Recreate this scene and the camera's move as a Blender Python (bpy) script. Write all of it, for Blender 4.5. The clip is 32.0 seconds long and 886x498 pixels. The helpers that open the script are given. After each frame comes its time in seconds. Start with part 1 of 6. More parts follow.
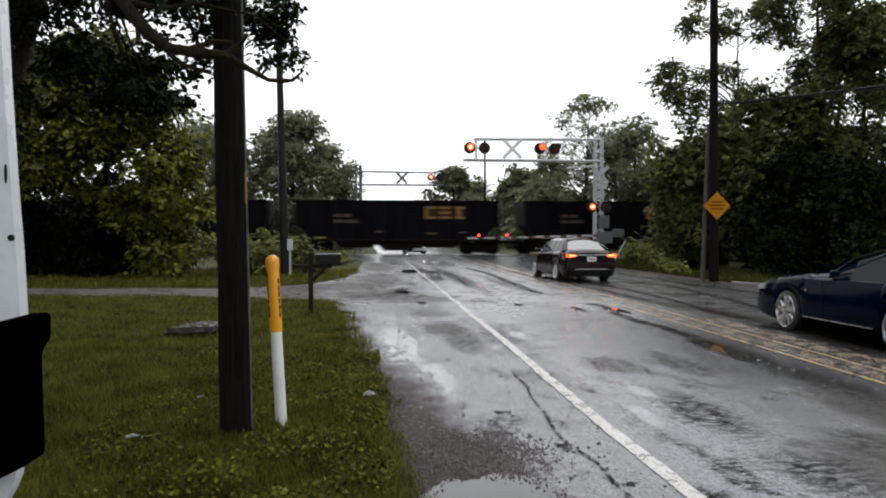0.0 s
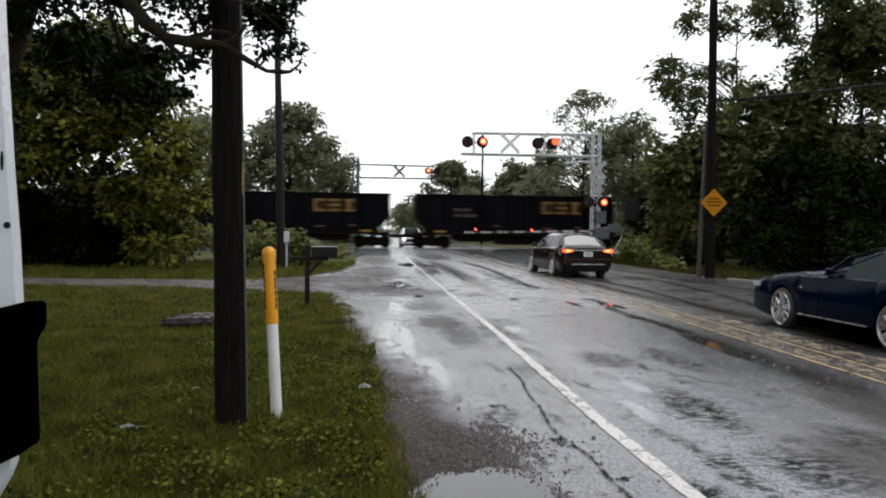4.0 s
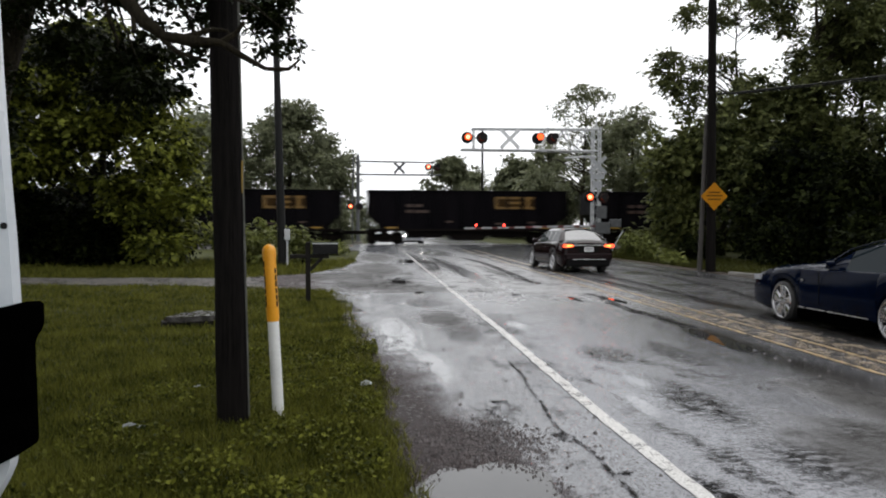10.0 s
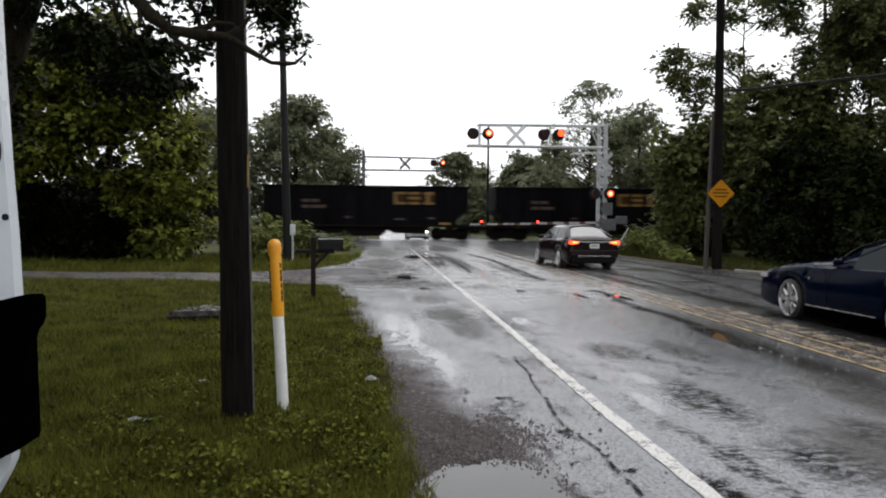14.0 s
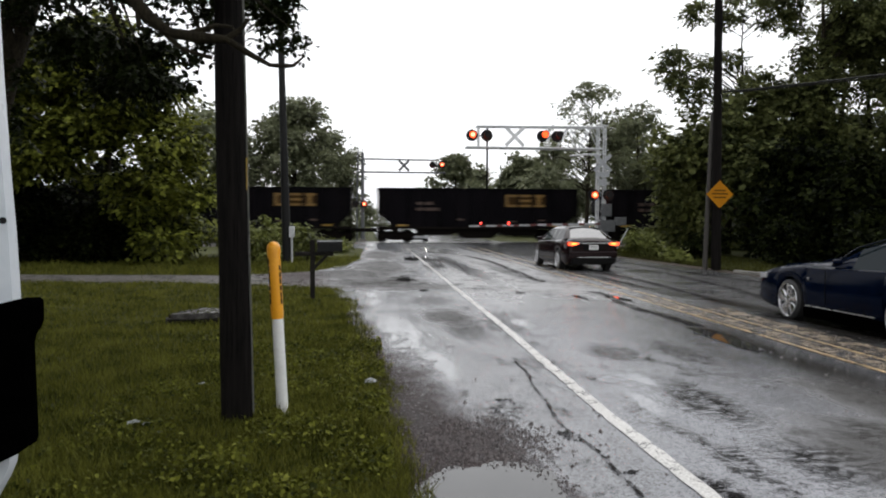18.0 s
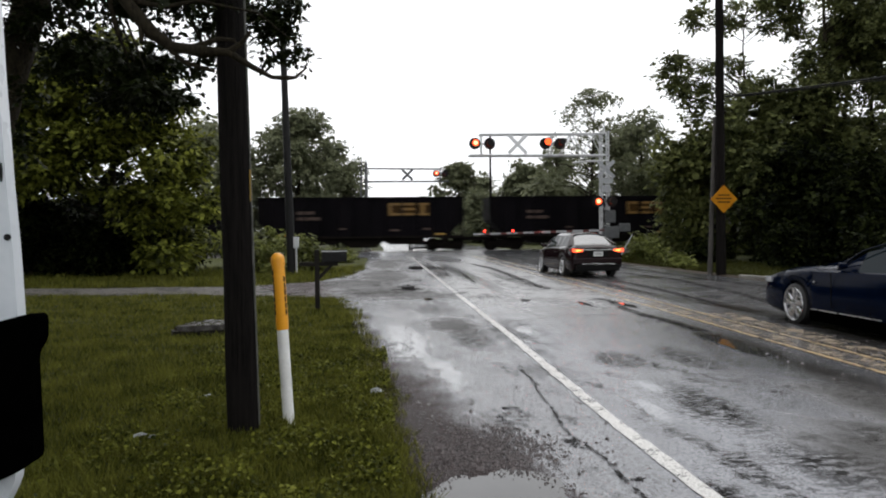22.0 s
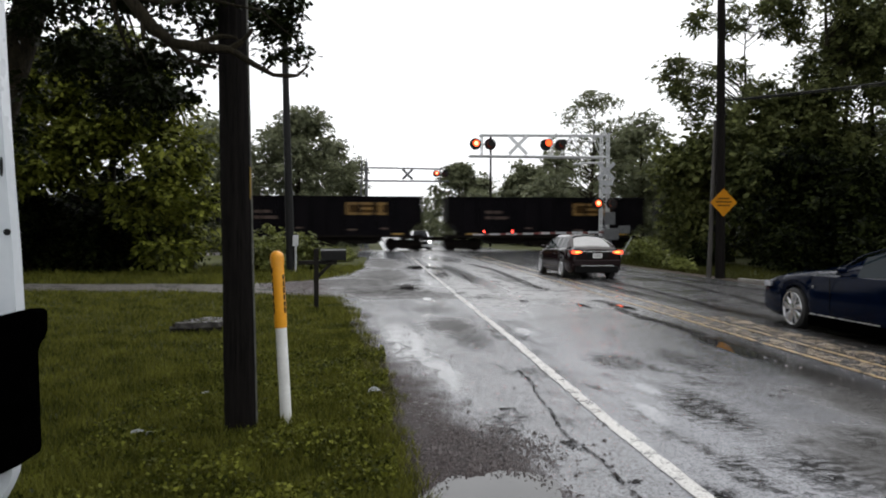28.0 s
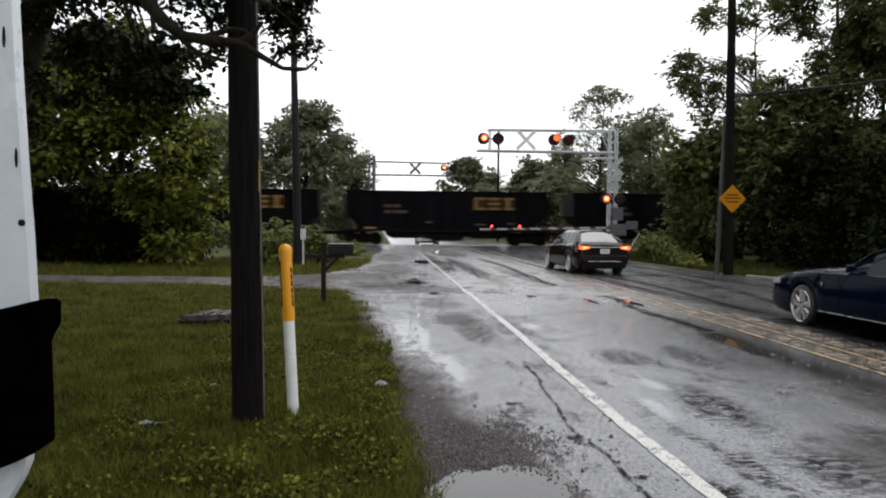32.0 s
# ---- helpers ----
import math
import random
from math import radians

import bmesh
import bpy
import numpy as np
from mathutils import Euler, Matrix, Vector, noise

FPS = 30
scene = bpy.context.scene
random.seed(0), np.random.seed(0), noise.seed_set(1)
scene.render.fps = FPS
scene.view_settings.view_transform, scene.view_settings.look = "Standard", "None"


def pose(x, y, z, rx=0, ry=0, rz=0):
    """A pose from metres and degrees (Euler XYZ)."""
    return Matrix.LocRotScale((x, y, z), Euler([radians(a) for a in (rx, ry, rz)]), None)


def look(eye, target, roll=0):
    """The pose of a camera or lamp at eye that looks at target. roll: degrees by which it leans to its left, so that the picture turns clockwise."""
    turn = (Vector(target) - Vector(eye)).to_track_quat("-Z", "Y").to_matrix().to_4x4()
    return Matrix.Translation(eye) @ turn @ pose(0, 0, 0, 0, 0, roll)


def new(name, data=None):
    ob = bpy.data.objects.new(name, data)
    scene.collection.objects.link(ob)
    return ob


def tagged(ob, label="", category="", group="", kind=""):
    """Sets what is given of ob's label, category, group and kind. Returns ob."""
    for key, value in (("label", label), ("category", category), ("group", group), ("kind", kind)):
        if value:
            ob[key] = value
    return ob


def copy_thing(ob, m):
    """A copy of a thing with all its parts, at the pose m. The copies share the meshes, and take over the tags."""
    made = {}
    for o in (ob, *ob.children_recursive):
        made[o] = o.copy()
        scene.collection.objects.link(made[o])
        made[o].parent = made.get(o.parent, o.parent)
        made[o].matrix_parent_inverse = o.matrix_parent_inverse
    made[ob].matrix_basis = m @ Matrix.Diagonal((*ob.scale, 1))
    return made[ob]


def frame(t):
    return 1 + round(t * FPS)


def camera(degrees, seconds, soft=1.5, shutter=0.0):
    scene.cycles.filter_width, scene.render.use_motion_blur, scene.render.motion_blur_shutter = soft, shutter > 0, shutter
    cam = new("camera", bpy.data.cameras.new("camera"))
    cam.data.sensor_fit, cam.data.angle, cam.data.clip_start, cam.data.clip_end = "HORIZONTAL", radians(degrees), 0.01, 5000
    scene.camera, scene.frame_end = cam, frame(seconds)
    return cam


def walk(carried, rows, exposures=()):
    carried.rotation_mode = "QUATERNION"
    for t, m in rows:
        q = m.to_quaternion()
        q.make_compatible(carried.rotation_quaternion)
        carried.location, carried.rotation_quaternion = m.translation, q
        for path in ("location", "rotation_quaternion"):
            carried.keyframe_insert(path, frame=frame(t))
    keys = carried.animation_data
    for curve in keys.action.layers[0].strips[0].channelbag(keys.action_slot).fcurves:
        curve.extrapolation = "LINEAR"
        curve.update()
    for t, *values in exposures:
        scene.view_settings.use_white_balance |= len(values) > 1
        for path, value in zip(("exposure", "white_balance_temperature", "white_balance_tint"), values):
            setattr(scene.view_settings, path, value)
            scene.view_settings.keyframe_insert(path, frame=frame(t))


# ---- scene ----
cam = camera(62.0, 32.0, soft=2.0, shutter=0.6)
# seconds, eye, target, roll: a hand-held camera on the left verge
PATH = [
    (0, (0.001, -0.002, 1.55), (0.208, 1.987, 1.514), 0.0),
    (0.5, (-0.003, -0.002, 1.549), (0.198, 1.988, 1.513), 0.1),
    (1, (-0.002, -0.004, 1.552), (0.189, 1.987, 1.52), 0.0),
    (1.5, (0.002, -0.012, 1.554), (0.192, 1.979, 1.525), -0.1),
    (2, (0.002, -0.007, 1.554), (0.199, 1.983, 1.523), -0.1),
    (2.5, (0.003, -0.006, 1.552), (0.205, 1.984, 1.516), -0.0),
    (3, (-0.001, -0.001, 1.551), (0.206, 1.988, 1.508), 0.4),
    (3.5, (0.0, 0.001, 1.548), (0.213, 1.989, 1.501), 0.5),
    (5.5, (-0.005, -0.001, 1.547), (0.216, 1.986, 1.474), 0.9),
    (6, (-0.001, -0.003, 1.546), (0.219, 1.983, 1.471), 0.8),
    (6.5, (-0.001, 0.001, 1.549), (0.22, 1.988, 1.475), 0.3),
    (7, (0.007, -0.005, 1.55), (0.233, 1.981, 1.481), 0.3),
    (7.5, (0.002, 0.0, 1.548), (0.227, 1.986, 1.48), 0.2),
    (8, (0.003, -0.004, 1.549), (0.222, 1.983, 1.481), 0.2),
    (8.5, (0.001, 0.004, 1.548), (0.216, 1.991, 1.478), 0.0),
    (9, (0.005, 0.001, 1.551), (0.221, 1.988, 1.486), 0.0),
    (9.5, (0.004, 0.003, 1.55), (0.22, 1.99, 1.487), 0.1),
    (10, (0.004, 0.002, 1.548), (0.218, 1.99, 1.485), 0.1),
    (10.5, (0.01, 0.006, 1.548), (0.228, 1.993, 1.49), -0.0),
    (11, (0.008, 0.011, 1.549), (0.226, 1.999, 1.494), -0.3),
    (11.5, (0.01, 0.009, 1.548), (0.23, 1.996, 1.484), 0.0),
    (12, (0.007, 0.01, 1.546), (0.23, 1.997, 1.474), 0.6),
    (12.5, (0.003, 0.017, 1.546), (0.222, 2.003, 1.469), 0.4),
    (13, (0.008, 0.021, 1.545), (0.225, 2.008, 1.469), 0.3),
    (13.5, (0.003, 0.024, 1.545), (0.209, 2.012, 1.469), 0.4),
    (14, (0.003, 0.019, 1.545), (0.203, 2.008, 1.471), 0.4),
    (14.5, (0.003, 0.02, 1.545), (0.203, 2.008, 1.473), 0.5),
    (16.5, (0.004, 0.015, 1.546), (0.201, 2.004, 1.477), 0.7),
    (17, (0.0, 0.017, 1.544), (0.195, 2.007, 1.473), 0.7),
    (17.5, (0.002, 0.023, 1.544), (0.201, 2.012, 1.473), 0.2),
    (18, (0.003, 0.023, 1.545), (0.205, 2.012, 1.476), 0.2),
    (18.5, (0.005, 0.018, 1.546), (0.207, 2.006, 1.478), 0.2),
    (19, (0.002, 0.021, 1.545), (0.202, 2.01, 1.484), 0.1),
    (19.5, (0.003, 0.02, 1.546), (0.202, 2.009, 1.487), 0.0),
    (20, (0.006, 0.016, 1.548), (0.203, 2.005, 1.488), 0.2),
    (20.5, (0.002, 0.022, 1.547), (0.194, 2.012, 1.489), 0.0),
    (21, (0.006, 0.013, 1.546), (0.195, 2.004, 1.493), -0.0),
    (21.5, (0.011, 0.01, 1.547), (0.199, 2.0, 1.499), -0.4),
    (22, (0.008, 0.016, 1.548), (0.198, 2.006, 1.502), -0.6),
    (22.5, (0.01, 0.016, 1.549), (0.202, 2.007, 1.504), -0.5),
    (23, (0.01, 0.016, 1.549), (0.202, 2.006, 1.505), -0.5),
    (23.5, (0.013, 0.012, 1.551), (0.208, 2.002, 1.508), -0.5),
    (24, (0.008, 0.02, 1.549), (0.205, 2.009, 1.506), -0.6),
    (24.5, (0.008, 0.018, 1.55), (0.207, 2.008, 1.509), -0.6),
    (25, (0.009, 0.019, 1.55), (0.21, 2.008, 1.507), -0.5),
    (25.5, (0.008, 0.014, 1.548), (0.207, 2.003, 1.504), -0.3),
    (27.5, (0.008, 0.012, 1.55), (0.202, 2.002, 1.506), -0.1),
    (28, (0.006, 0.019, 1.548), (0.198, 2.009, 1.502), 0.1),
    (28.5, (0.003, 0.02, 1.546), (0.195, 2.01, 1.498), 0.2),
    (29, (0.004, 0.015, 1.546), (0.194, 2.005, 1.495), 0.5),
    (29.5, (-0.001, 0.026, 1.548), (0.185, 2.017, 1.492), 0.5),
    (30, (-0.003, 0.02, 1.547), (0.17, 2.012, 1.493), 0.3),
    (30.5, (-0.004, 0.021, 1.547), (0.167, 2.013, 1.492), 0.5),
    (31, (-0.003, 0.021, 1.546), (0.167, 2.013, 1.49), 0.6),
    (31.5, (-0.002, 0.02, 1.546), (0.169, 2.012, 1.488), 0.5),
    (32, (0.0, 0.018, 1.547), (0.173, 2.009, 1.486), 0.5),
]
walk(cam, [(t, look(eye, target, roll)) for t, eye, target, roll in PATH])

# ---- light: a bright overcast sky and a broad weak sun ----
world = bpy.data.worlds.new("overcast_sky")
scene.world = world
world.use_nodes = True
wn = world.node_tree.nodes
wl = world.node_tree.links
sky = wn.new("ShaderNodeTexSky")
sky.sky_type = "NISHITA"
sky.sun_disc = False
sky.sun_elevation = radians(67)
sky.sun_rotation = radians(29)
sky.dust_density = 6.0
sky.air_density = 1.0
sky.ozone_density = 1.0
soft_sky = wn.new("ShaderNodeHueSaturation")
soft_sky.inputs["Saturation"].default_value = 0.12
wl.new(sky.outputs[0], soft_sky.inputs["Color"])
dim_sky = wn.new("ShaderNodeVectorMath")
dim_sky.operation = "SCALE"
dim_sky.inputs["Scale"].default_value = 0.12
wl.new(soft_sky.outputs[0], dim_sky.inputs[0])
cloud_layer = wn.new("ShaderNodeMix")
cloud_layer.data_type = "RGBA"
cloud_layer.inputs[0].default_value = 0.72
cloud_layer.inputs[7].default_value = (1.62, 1.64, 1.68, 1)
wl.new(dim_sky.outputs[0], cloud_layer.inputs[6])
wl.new(cloud_layer.outputs[2], wn["Background"].inputs["Color"])
wn["Background"].inputs["Strength"].default_value = 1.0

sun = new("sun", bpy.data.lights.new("sun", "SUN"))
sun.data.energy = 0.6
sun.data.angle = radians(60)
sun.data.color = (1.0, 0.97, 0.93)
sun.matrix_world = look((12, 22, 60), (0, 0, 0))

# ---- materials ----
def nodes_of(name):
    m = bpy.data.materials.new(name)
    m.use_nodes = True
    return m, m.node_tree.nodes, m.node_tree.links, m.node_tree.nodes["Principled BSDF"]


def noise_node(n, l, scale, detail=6.0, rough=0.6, stretch=None):
    tex = n.new("ShaderNodeTexNoise")
    tex.inputs["Scale"].default_value = scale
    tex.inputs["Detail"].default_value = detail
    tex.inputs["Roughness"].default_value = rough
    co = n.new("ShaderNodeTexCoord")
    if stretch:
        mp = n.new("ShaderNodeMapping")
        mp.inputs["Scale"].default_value = stretch
        l.new(co.outputs["Object"], mp.inputs[0])
        l.new(mp.outputs[0], tex.inputs["Vector"])
    else:
        l.new(co.outputs["Object"], tex.inputs["Vector"])
    return tex


def ramp_node(n, l, src, stops):
    r = n.new("ShaderNodeValToRGB")
    e = r.color_ramp.elements
    while len(e) < len(stops):
        e.new(0.5)
    for el, (p, c) in zip(e, stops):
        el.position = p
        el.color = (c, c, c, 1) if isinstance(c, (int, float)) else (*c, 1)
    l.new(src, r.inputs[0])
    return r


def bump_node(n, l, height, strength, distance, p):
    b = n.new("ShaderNodeBump")
    b.inputs["Strength"].default_value = strength
    b.inputs["Distance"].default_value = distance
    l.new(height, b.inputs["Height"])
    l.new(b.outputs[0], p.inputs["Normal"])
    return b


def surface(name, c1, c2, scale=6.0, rough=(0.5, 0.7), metal=0.0, bump=0.15, dist=0.01, stretch=None, spec=0.5, fine=40.0, coat=0.0):
    """Two-scale mottled surface."""
    m, n, l, p = nodes_of(name)
    a = noise_node(n, l, scale, 6, 0.6, stretch)
    b = noise_node(n, l, fine, 4, 0.6, stretch)
    mx = n.new("ShaderNodeMix")
    mx.inputs[0].default_value = 0.35
    l.new(a.outputs[0], mx.inputs[2])
    l.new(b.outputs[0], mx.inputs[3])
    col = ramp_node(n, l, mx.outputs[0], [(0.36, c1), (0.64, c2)])
    l.new(col.outputs[0], p.inputs["Base Color"])
    rr = ramp_node(n, l, a.outputs[0], [(0.35, rough[0]), (0.65, rough[1])])
    l.new(rr.outputs[0], p.inputs["Roughness"])
    p.inputs["Metallic"].default_value = metal
    p.inputs["Specular IOR Level"].default_value = spec
    p.inputs["Coat Weight"].default_value = coat
    if bump:
        bump_node(n, l, mx.outputs[0], bump, dist, p)
    return m


def glow(name, color, strength):
    m, n, l, p = nodes_of(name)
    p.inputs["Base Color"].default_value = (*color, 1)
    p.inputs["Emission Color"].default_value = (*color, 1)
    p.inputs["Emission Strength"].default_value = strength
    p.inputs["Roughness"].default_value = 0.3
    return m


def leaf_mat(name, dark, light, trans=0.25, spec=0.10, span=(0.25, 0.80), patches=0.55):
    m, n, l, p = nodes_of(name)
    geo = n.new("ShaderNodeNewGeometry")
    patch = noise_node(n, l, patches, 3, 0.5)
    mx = n.new("ShaderNodeMix")
    mx.inputs[0].default_value = 0.65
    l.new(geo.outputs["Random Per Island"], mx.inputs[2])
    l.new(patch.outputs[0], mx.inputs[3])
    col = ramp_node(n, l, mx.outputs[0], [(span[0], dark), (span[1], light)])
    l.new(col.outputs[0], p.inputs["Base Color"])
    p.inputs["Roughness"].default_value = 0.45
    p.inputs["Specular IOR Level"].default_value = spec
    tr = n.new("ShaderNodeBsdfTranslucent")
    l.new(col.outputs[0], tr.inputs["Color"])
    ms = n.new("ShaderNodeMixShader")
    ms.inputs[0].default_value = trans
    l.new(p.outputs[0], ms.inputs[1])
    l.new(tr.outputs[0], ms.inputs[2])
    l.new(ms.outputs[0], n["Material Output"].inputs["Surface"])
    return m


def math_node(n, l, op, a, b):
    m = n.new("ShaderNodeMath")
    m.operation = op
    for k, q in enumerate((a, b)):
        if isinstance(q, (int, float)):
            m.inputs[k].default_value = q
        else:
            l.new(q, m.inputs[k])
    return m.outputs[0]


def spots(n, l, pos, places, warp):
    """Soft-edged spots at places (x, y, rx, ry), their rims frayed by warp."""
    best = None
    for x, y, rx, ry in places:
        off = n.new("ShaderNodeVectorMath")
        off.operation = "SUBTRACT"
        l.new(pos, off.inputs[0])
        off.inputs[1].default_value = (x, y, 0)
        sc = n.new("ShaderNodeVectorMath")
        sc.operation = "MULTIPLY"
        l.new(off.outputs[0], sc.inputs[0])
        sc.inputs[1].default_value = (1 / rx, 1 / ry, 0)
        ln = n.new("ShaderNodeVectorMath")
        ln.operation = "LENGTH"
        l.new(sc.outputs[0], ln.inputs[0])
        d = ln.outputs["Value"]
        best = d if best is None else math_node(n, l, "MINIMUM", best, d)
    d = math_node(n, l, "ADD", best, math_node(n, l, "MULTIPLY", math_node(n, l, "SUBTRACT", warp, 0.5), 2.0))
    mr = n.new("ShaderNodeMapRange")
    mr.interpolation_type = "SMOOTHSTEP"
    mr.inputs[1].default_value, mr.inputs[2].default_value = 1.45, 0.45
    l.new(d, mr.inputs[0])
    return mr.outputs[0]


def blend(n, l, fac, a, b):
    """Between two colours or two values."""
    m = n.new("ShaderNodeMix")
    col = not (isinstance(a, (int, float)) or isinstance(b, (int, float)))
    m.data_type = "RGBA" if col else "FLOAT"
    l.new(fac, m.inputs[0])
    for k, q in ((6 if col else 2, a), (7 if col else 3, b)):
        if isinstance(q, tuple):
            m.inputs[k].default_value = (*q, 1)
        elif isinstance(q, (int, float)):
            m.inputs[k].default_value = q
        else:
            l.new(q, m.inputs[k])
    return m.outputs[2 if col else 0]


POOLS = [(3.9, 42.0, 0.9, 5.0), (0.45, 10.4, 0.32, 2.6), (0.75, 8.0, 0.22, 0.9), (0.45, 14.5, 0.4, 1.4), (2.40, 5.9, 0.10, 0.7), (2.72, 7.0, 0.10, 0.3), (2.35, 11.3, 0.16, 0.5), (0.1, 17.0, 0.30, 1.6), (3.3, 27.0, 0.40, 9.0), (2.5, 33.0, 0.30, 8.0), (4.76, 9.4, 0.22, 1.5), (6.6, 18.0, 0.25, 3.0), (7.9, 30.0, 0.5, 6.0), (8.6, 18.6, 0.6, 0.45), (9.8, 17.2, 0.5, 0.35), (7.7, 16.2, 0.35, 0.35), (10.3, 22.0, 0.6, 0.8), (8.9, 23.4, 0.7, 0.8), (10.6, 16.6, 0.5, 0.4)]
COARSE = [(2.92, 6.2, 0.26, 0.9), (2.95, 4.5, 0.34, 0.50), (3.7, 5.0, 0.30, 0.50), (3.75, 8.5, 0.26, 0.9), (2.92, 8.6, 0.36, 0.55), (2.05, 4.0, 0.13, 0.3), (1.45, 11.2, 0.30, 1.5), (1.2, 14.6, 0.40, 0.6), (1.35, 18.0, 0.9, 1.2), (0.35, 19.0, 0.9, 0.9), (0.3, 23.5, 0.8, 2.0), (8.4, 13.5, 0.8, 3.4), (9.4, 19.5, 1.1, 5.5), (7.3, 20.0, 0.3, 6.0), (3.4, 21.5, 0.4, 1.6), (2.3, 26.5, 0.4, 3.0), (4.4, 24.0, 0.25, 5.0), (4.5, 6.2, 0.32, 1.1), (7.2, 11.0, 0.5, 1.6), (3.7, 30.0, 0.12, 5.0), (8.2, 26.0, 0.2, 6.0), (9.2, 31.0, 0.3, 6.0), (6.9, 8.8, 0.5, 1.2), (8.2, 17.0, 0.8, 0.7), (9.6, 15.5, 0.9, 0.7), (7.6, 15.0, 0.6, 0.5), (8.8, 20.5, 0.9, 0.9), (10.2, 19.0, 0.7, 1.0), (7.2, 18.0, 0.5, 0.6), (9.4, 25.5, 1.0, 1.3)]


DULLS = [(0.2, 19.4, 1.5, 2.4), (-0.8, 22.5, 1.7, 2.6), (0.5, 27.0, 1.0, 4.5), (1.3, 12.2, 0.45, 1.0), (0.6, 36.0, 1.0, 6.0), (3.65, 4.5, 0.65, 1.1), (4.35, 5.9, 0.35, 1.1)]
DARKS = [(4.98, 11.6, 0.14, 1.4), (4.92, 9.4, 0.24, 1.5), (4.80, 7.2, 0.30, 1.3), (4.62, 5.6, 0.36, 1.2), (4.3, 4.3, 0.6, 1.0), (7.1, 14.0, 0.30, 3.0), (8.4, 12.5, 0.5, 2.5), (7.0, 9.5, 0.5, 1.6)]


def wet_asphalt(name, c1, c2, film_color, dirt=None, dirt_color=(0.06, 0.045, 0.032), film_rough=0.17, loose=0.0):
    """Rain-wet paving: a glossy film of water over worn asphalt, smooth pools, coarse broken spots, and grit along dirt = (x clean, x dirty)."""
    m, n, l, p = nodes_of(name)
    co = n.new("ShaderNodeTexCoord")
    pos = co.outputs["Object"]
    broad = noise_node(n, l, 0.9, 5, 0.62, (1.3, 0.35, 1.0))
    fray = noise_node(n, l, 2.6, 9, 0.72, (1.0, 0.55, 1.0))
    lumps = noise_node(n, l, 20.0, 6, 0.68, (1.0, 0.8, 1.0))
    agg = noise_node(n, l, 52.0, 4, 0.68)
    ruts = noise_node(n, l, 14.0, 5, 0.62, (0.7, 1.2, 1.0))
    pool = spots(n, l, pos, POOLS, fray.outputs[0])
    coarse = spots(n, l, pos, COARSE, fray.outputs[0])
    wander = math_node(n, l, "ADD", math_node(n, l, "MULTIPLY", broad.outputs[0], 0.5), math_node(n, l, "MULTIPLY", fray.outputs[0], 0.5))
    coarse = math_node(n, l, "MAXIMUM", coarse, ramp_node(n, l, wander, [(0.40 + loose, 1.0), (0.47 + loose, 0.0)]).outputs[0])
    # holes in the film show the stone of the coarse places
    shreds = noise_node(n, l, 13.0, 8, 0.74, (0.6, 1.1, 1.0))
    coarse = math_node(n, l, "MULTIPLY", coarse, ramp_node(n, l, shreds.outputs[0], [(0.47, 1.0), (0.56, 0.10)]).outputs[0])
    coarse = math_node(n, l, "MULTIPLY", coarse, math_node(n, l, "SUBTRACT", 1.0, pool))
    col = ramp_node(n, l, agg.outputs[0], [(0.36, c1), (0.68, c2)]).outputs[0]
    grey = blend(n, l, lumps.outputs[0], tuple(c * 1.0 for c in film_color), tuple(c * 1.7 for c in film_color))
    pits = ramp_node(n, l, agg.outputs[0], [(0.40, 0.25), (0.52, 1.0)]).outputs[0]
    flecks = n.new("ShaderNodeMix")
    flecks.data_type = "RGBA"
    flecks.blend_type = "MULTIPLY"
    flecks.inputs[0].default_value = 0.65
    l.new(grey, flecks.inputs[6])
    l.new(pits, flecks.inputs[7])
    # colour paled beyond the transverse joint, standing in for the sky's sheen
    along = n.new("ShaderNodeSeparateXYZ")
    l.new(pos, along.inputs[0])
    far_reach = n.new("ShaderNodeMapRange")
    far_reach.inputs[1].default_value, far_reach.inputs[2].default_value = 10.0, 17.0
    l.new(math_node(n, l, "ADD", along.outputs[1], math_node(n, l, "MULTIPLY", math_node(n, l, "SUBTRACT", wander, 0.5), 14.0)), far_reach.inputs[0])
    inner = n.new("ShaderNodeMapRange")
    inner.inputs[1].default_value, inner.inputs[2].default_value = 1.5, 2.3
    l.new(along.outputs[0], inner.inputs[0])
    outer = n.new("ShaderNodeMapRange")
    outer.inputs[1].default_value, outer.inputs[2].default_value = 5.4, 7.2
    outer.inputs[3].default_value, outer.inputs[4].default_value = 1.0, 0.15
    l.new(along.outputs[0], outer.inputs[0])
    far_sheen = math_node(n, l, "MULTIPLY", far_reach.outputs[0], math_node(n, l, "MULTIPLY", inner.outputs[0], outer.outputs[0]))
    pale = blend(n, l, shreds.outputs[0], tuple(c * 1.1 for c in film_color), tuple(min(0.30, c * 2.3) for c in film_color))
    # lane colour darkened towards the centre line, in place of the woods' reflection
    lane_darkening = n.new("ShaderNodeMapRange")
    lane_darkening.inputs[1].default_value, lane_darkening.inputs[2].default_value = 2.6, 4.8
    lane_darkening.inputs[3].default_value, lane_darkening.inputs[4].default_value = 1.6, 0.30
    l.new(math_node(n, l, "ADD", along.outputs[0], math_node(n, l, "MULTIPLY", math_node(n, l, "SUBTRACT", wander, 0.5), 4.0)), lane_darkening.inputs[0])
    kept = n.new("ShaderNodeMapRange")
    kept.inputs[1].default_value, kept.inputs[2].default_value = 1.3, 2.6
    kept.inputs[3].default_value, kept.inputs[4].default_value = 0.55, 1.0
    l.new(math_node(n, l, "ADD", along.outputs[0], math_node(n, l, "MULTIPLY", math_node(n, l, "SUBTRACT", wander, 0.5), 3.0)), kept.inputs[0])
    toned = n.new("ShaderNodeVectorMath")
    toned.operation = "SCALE"
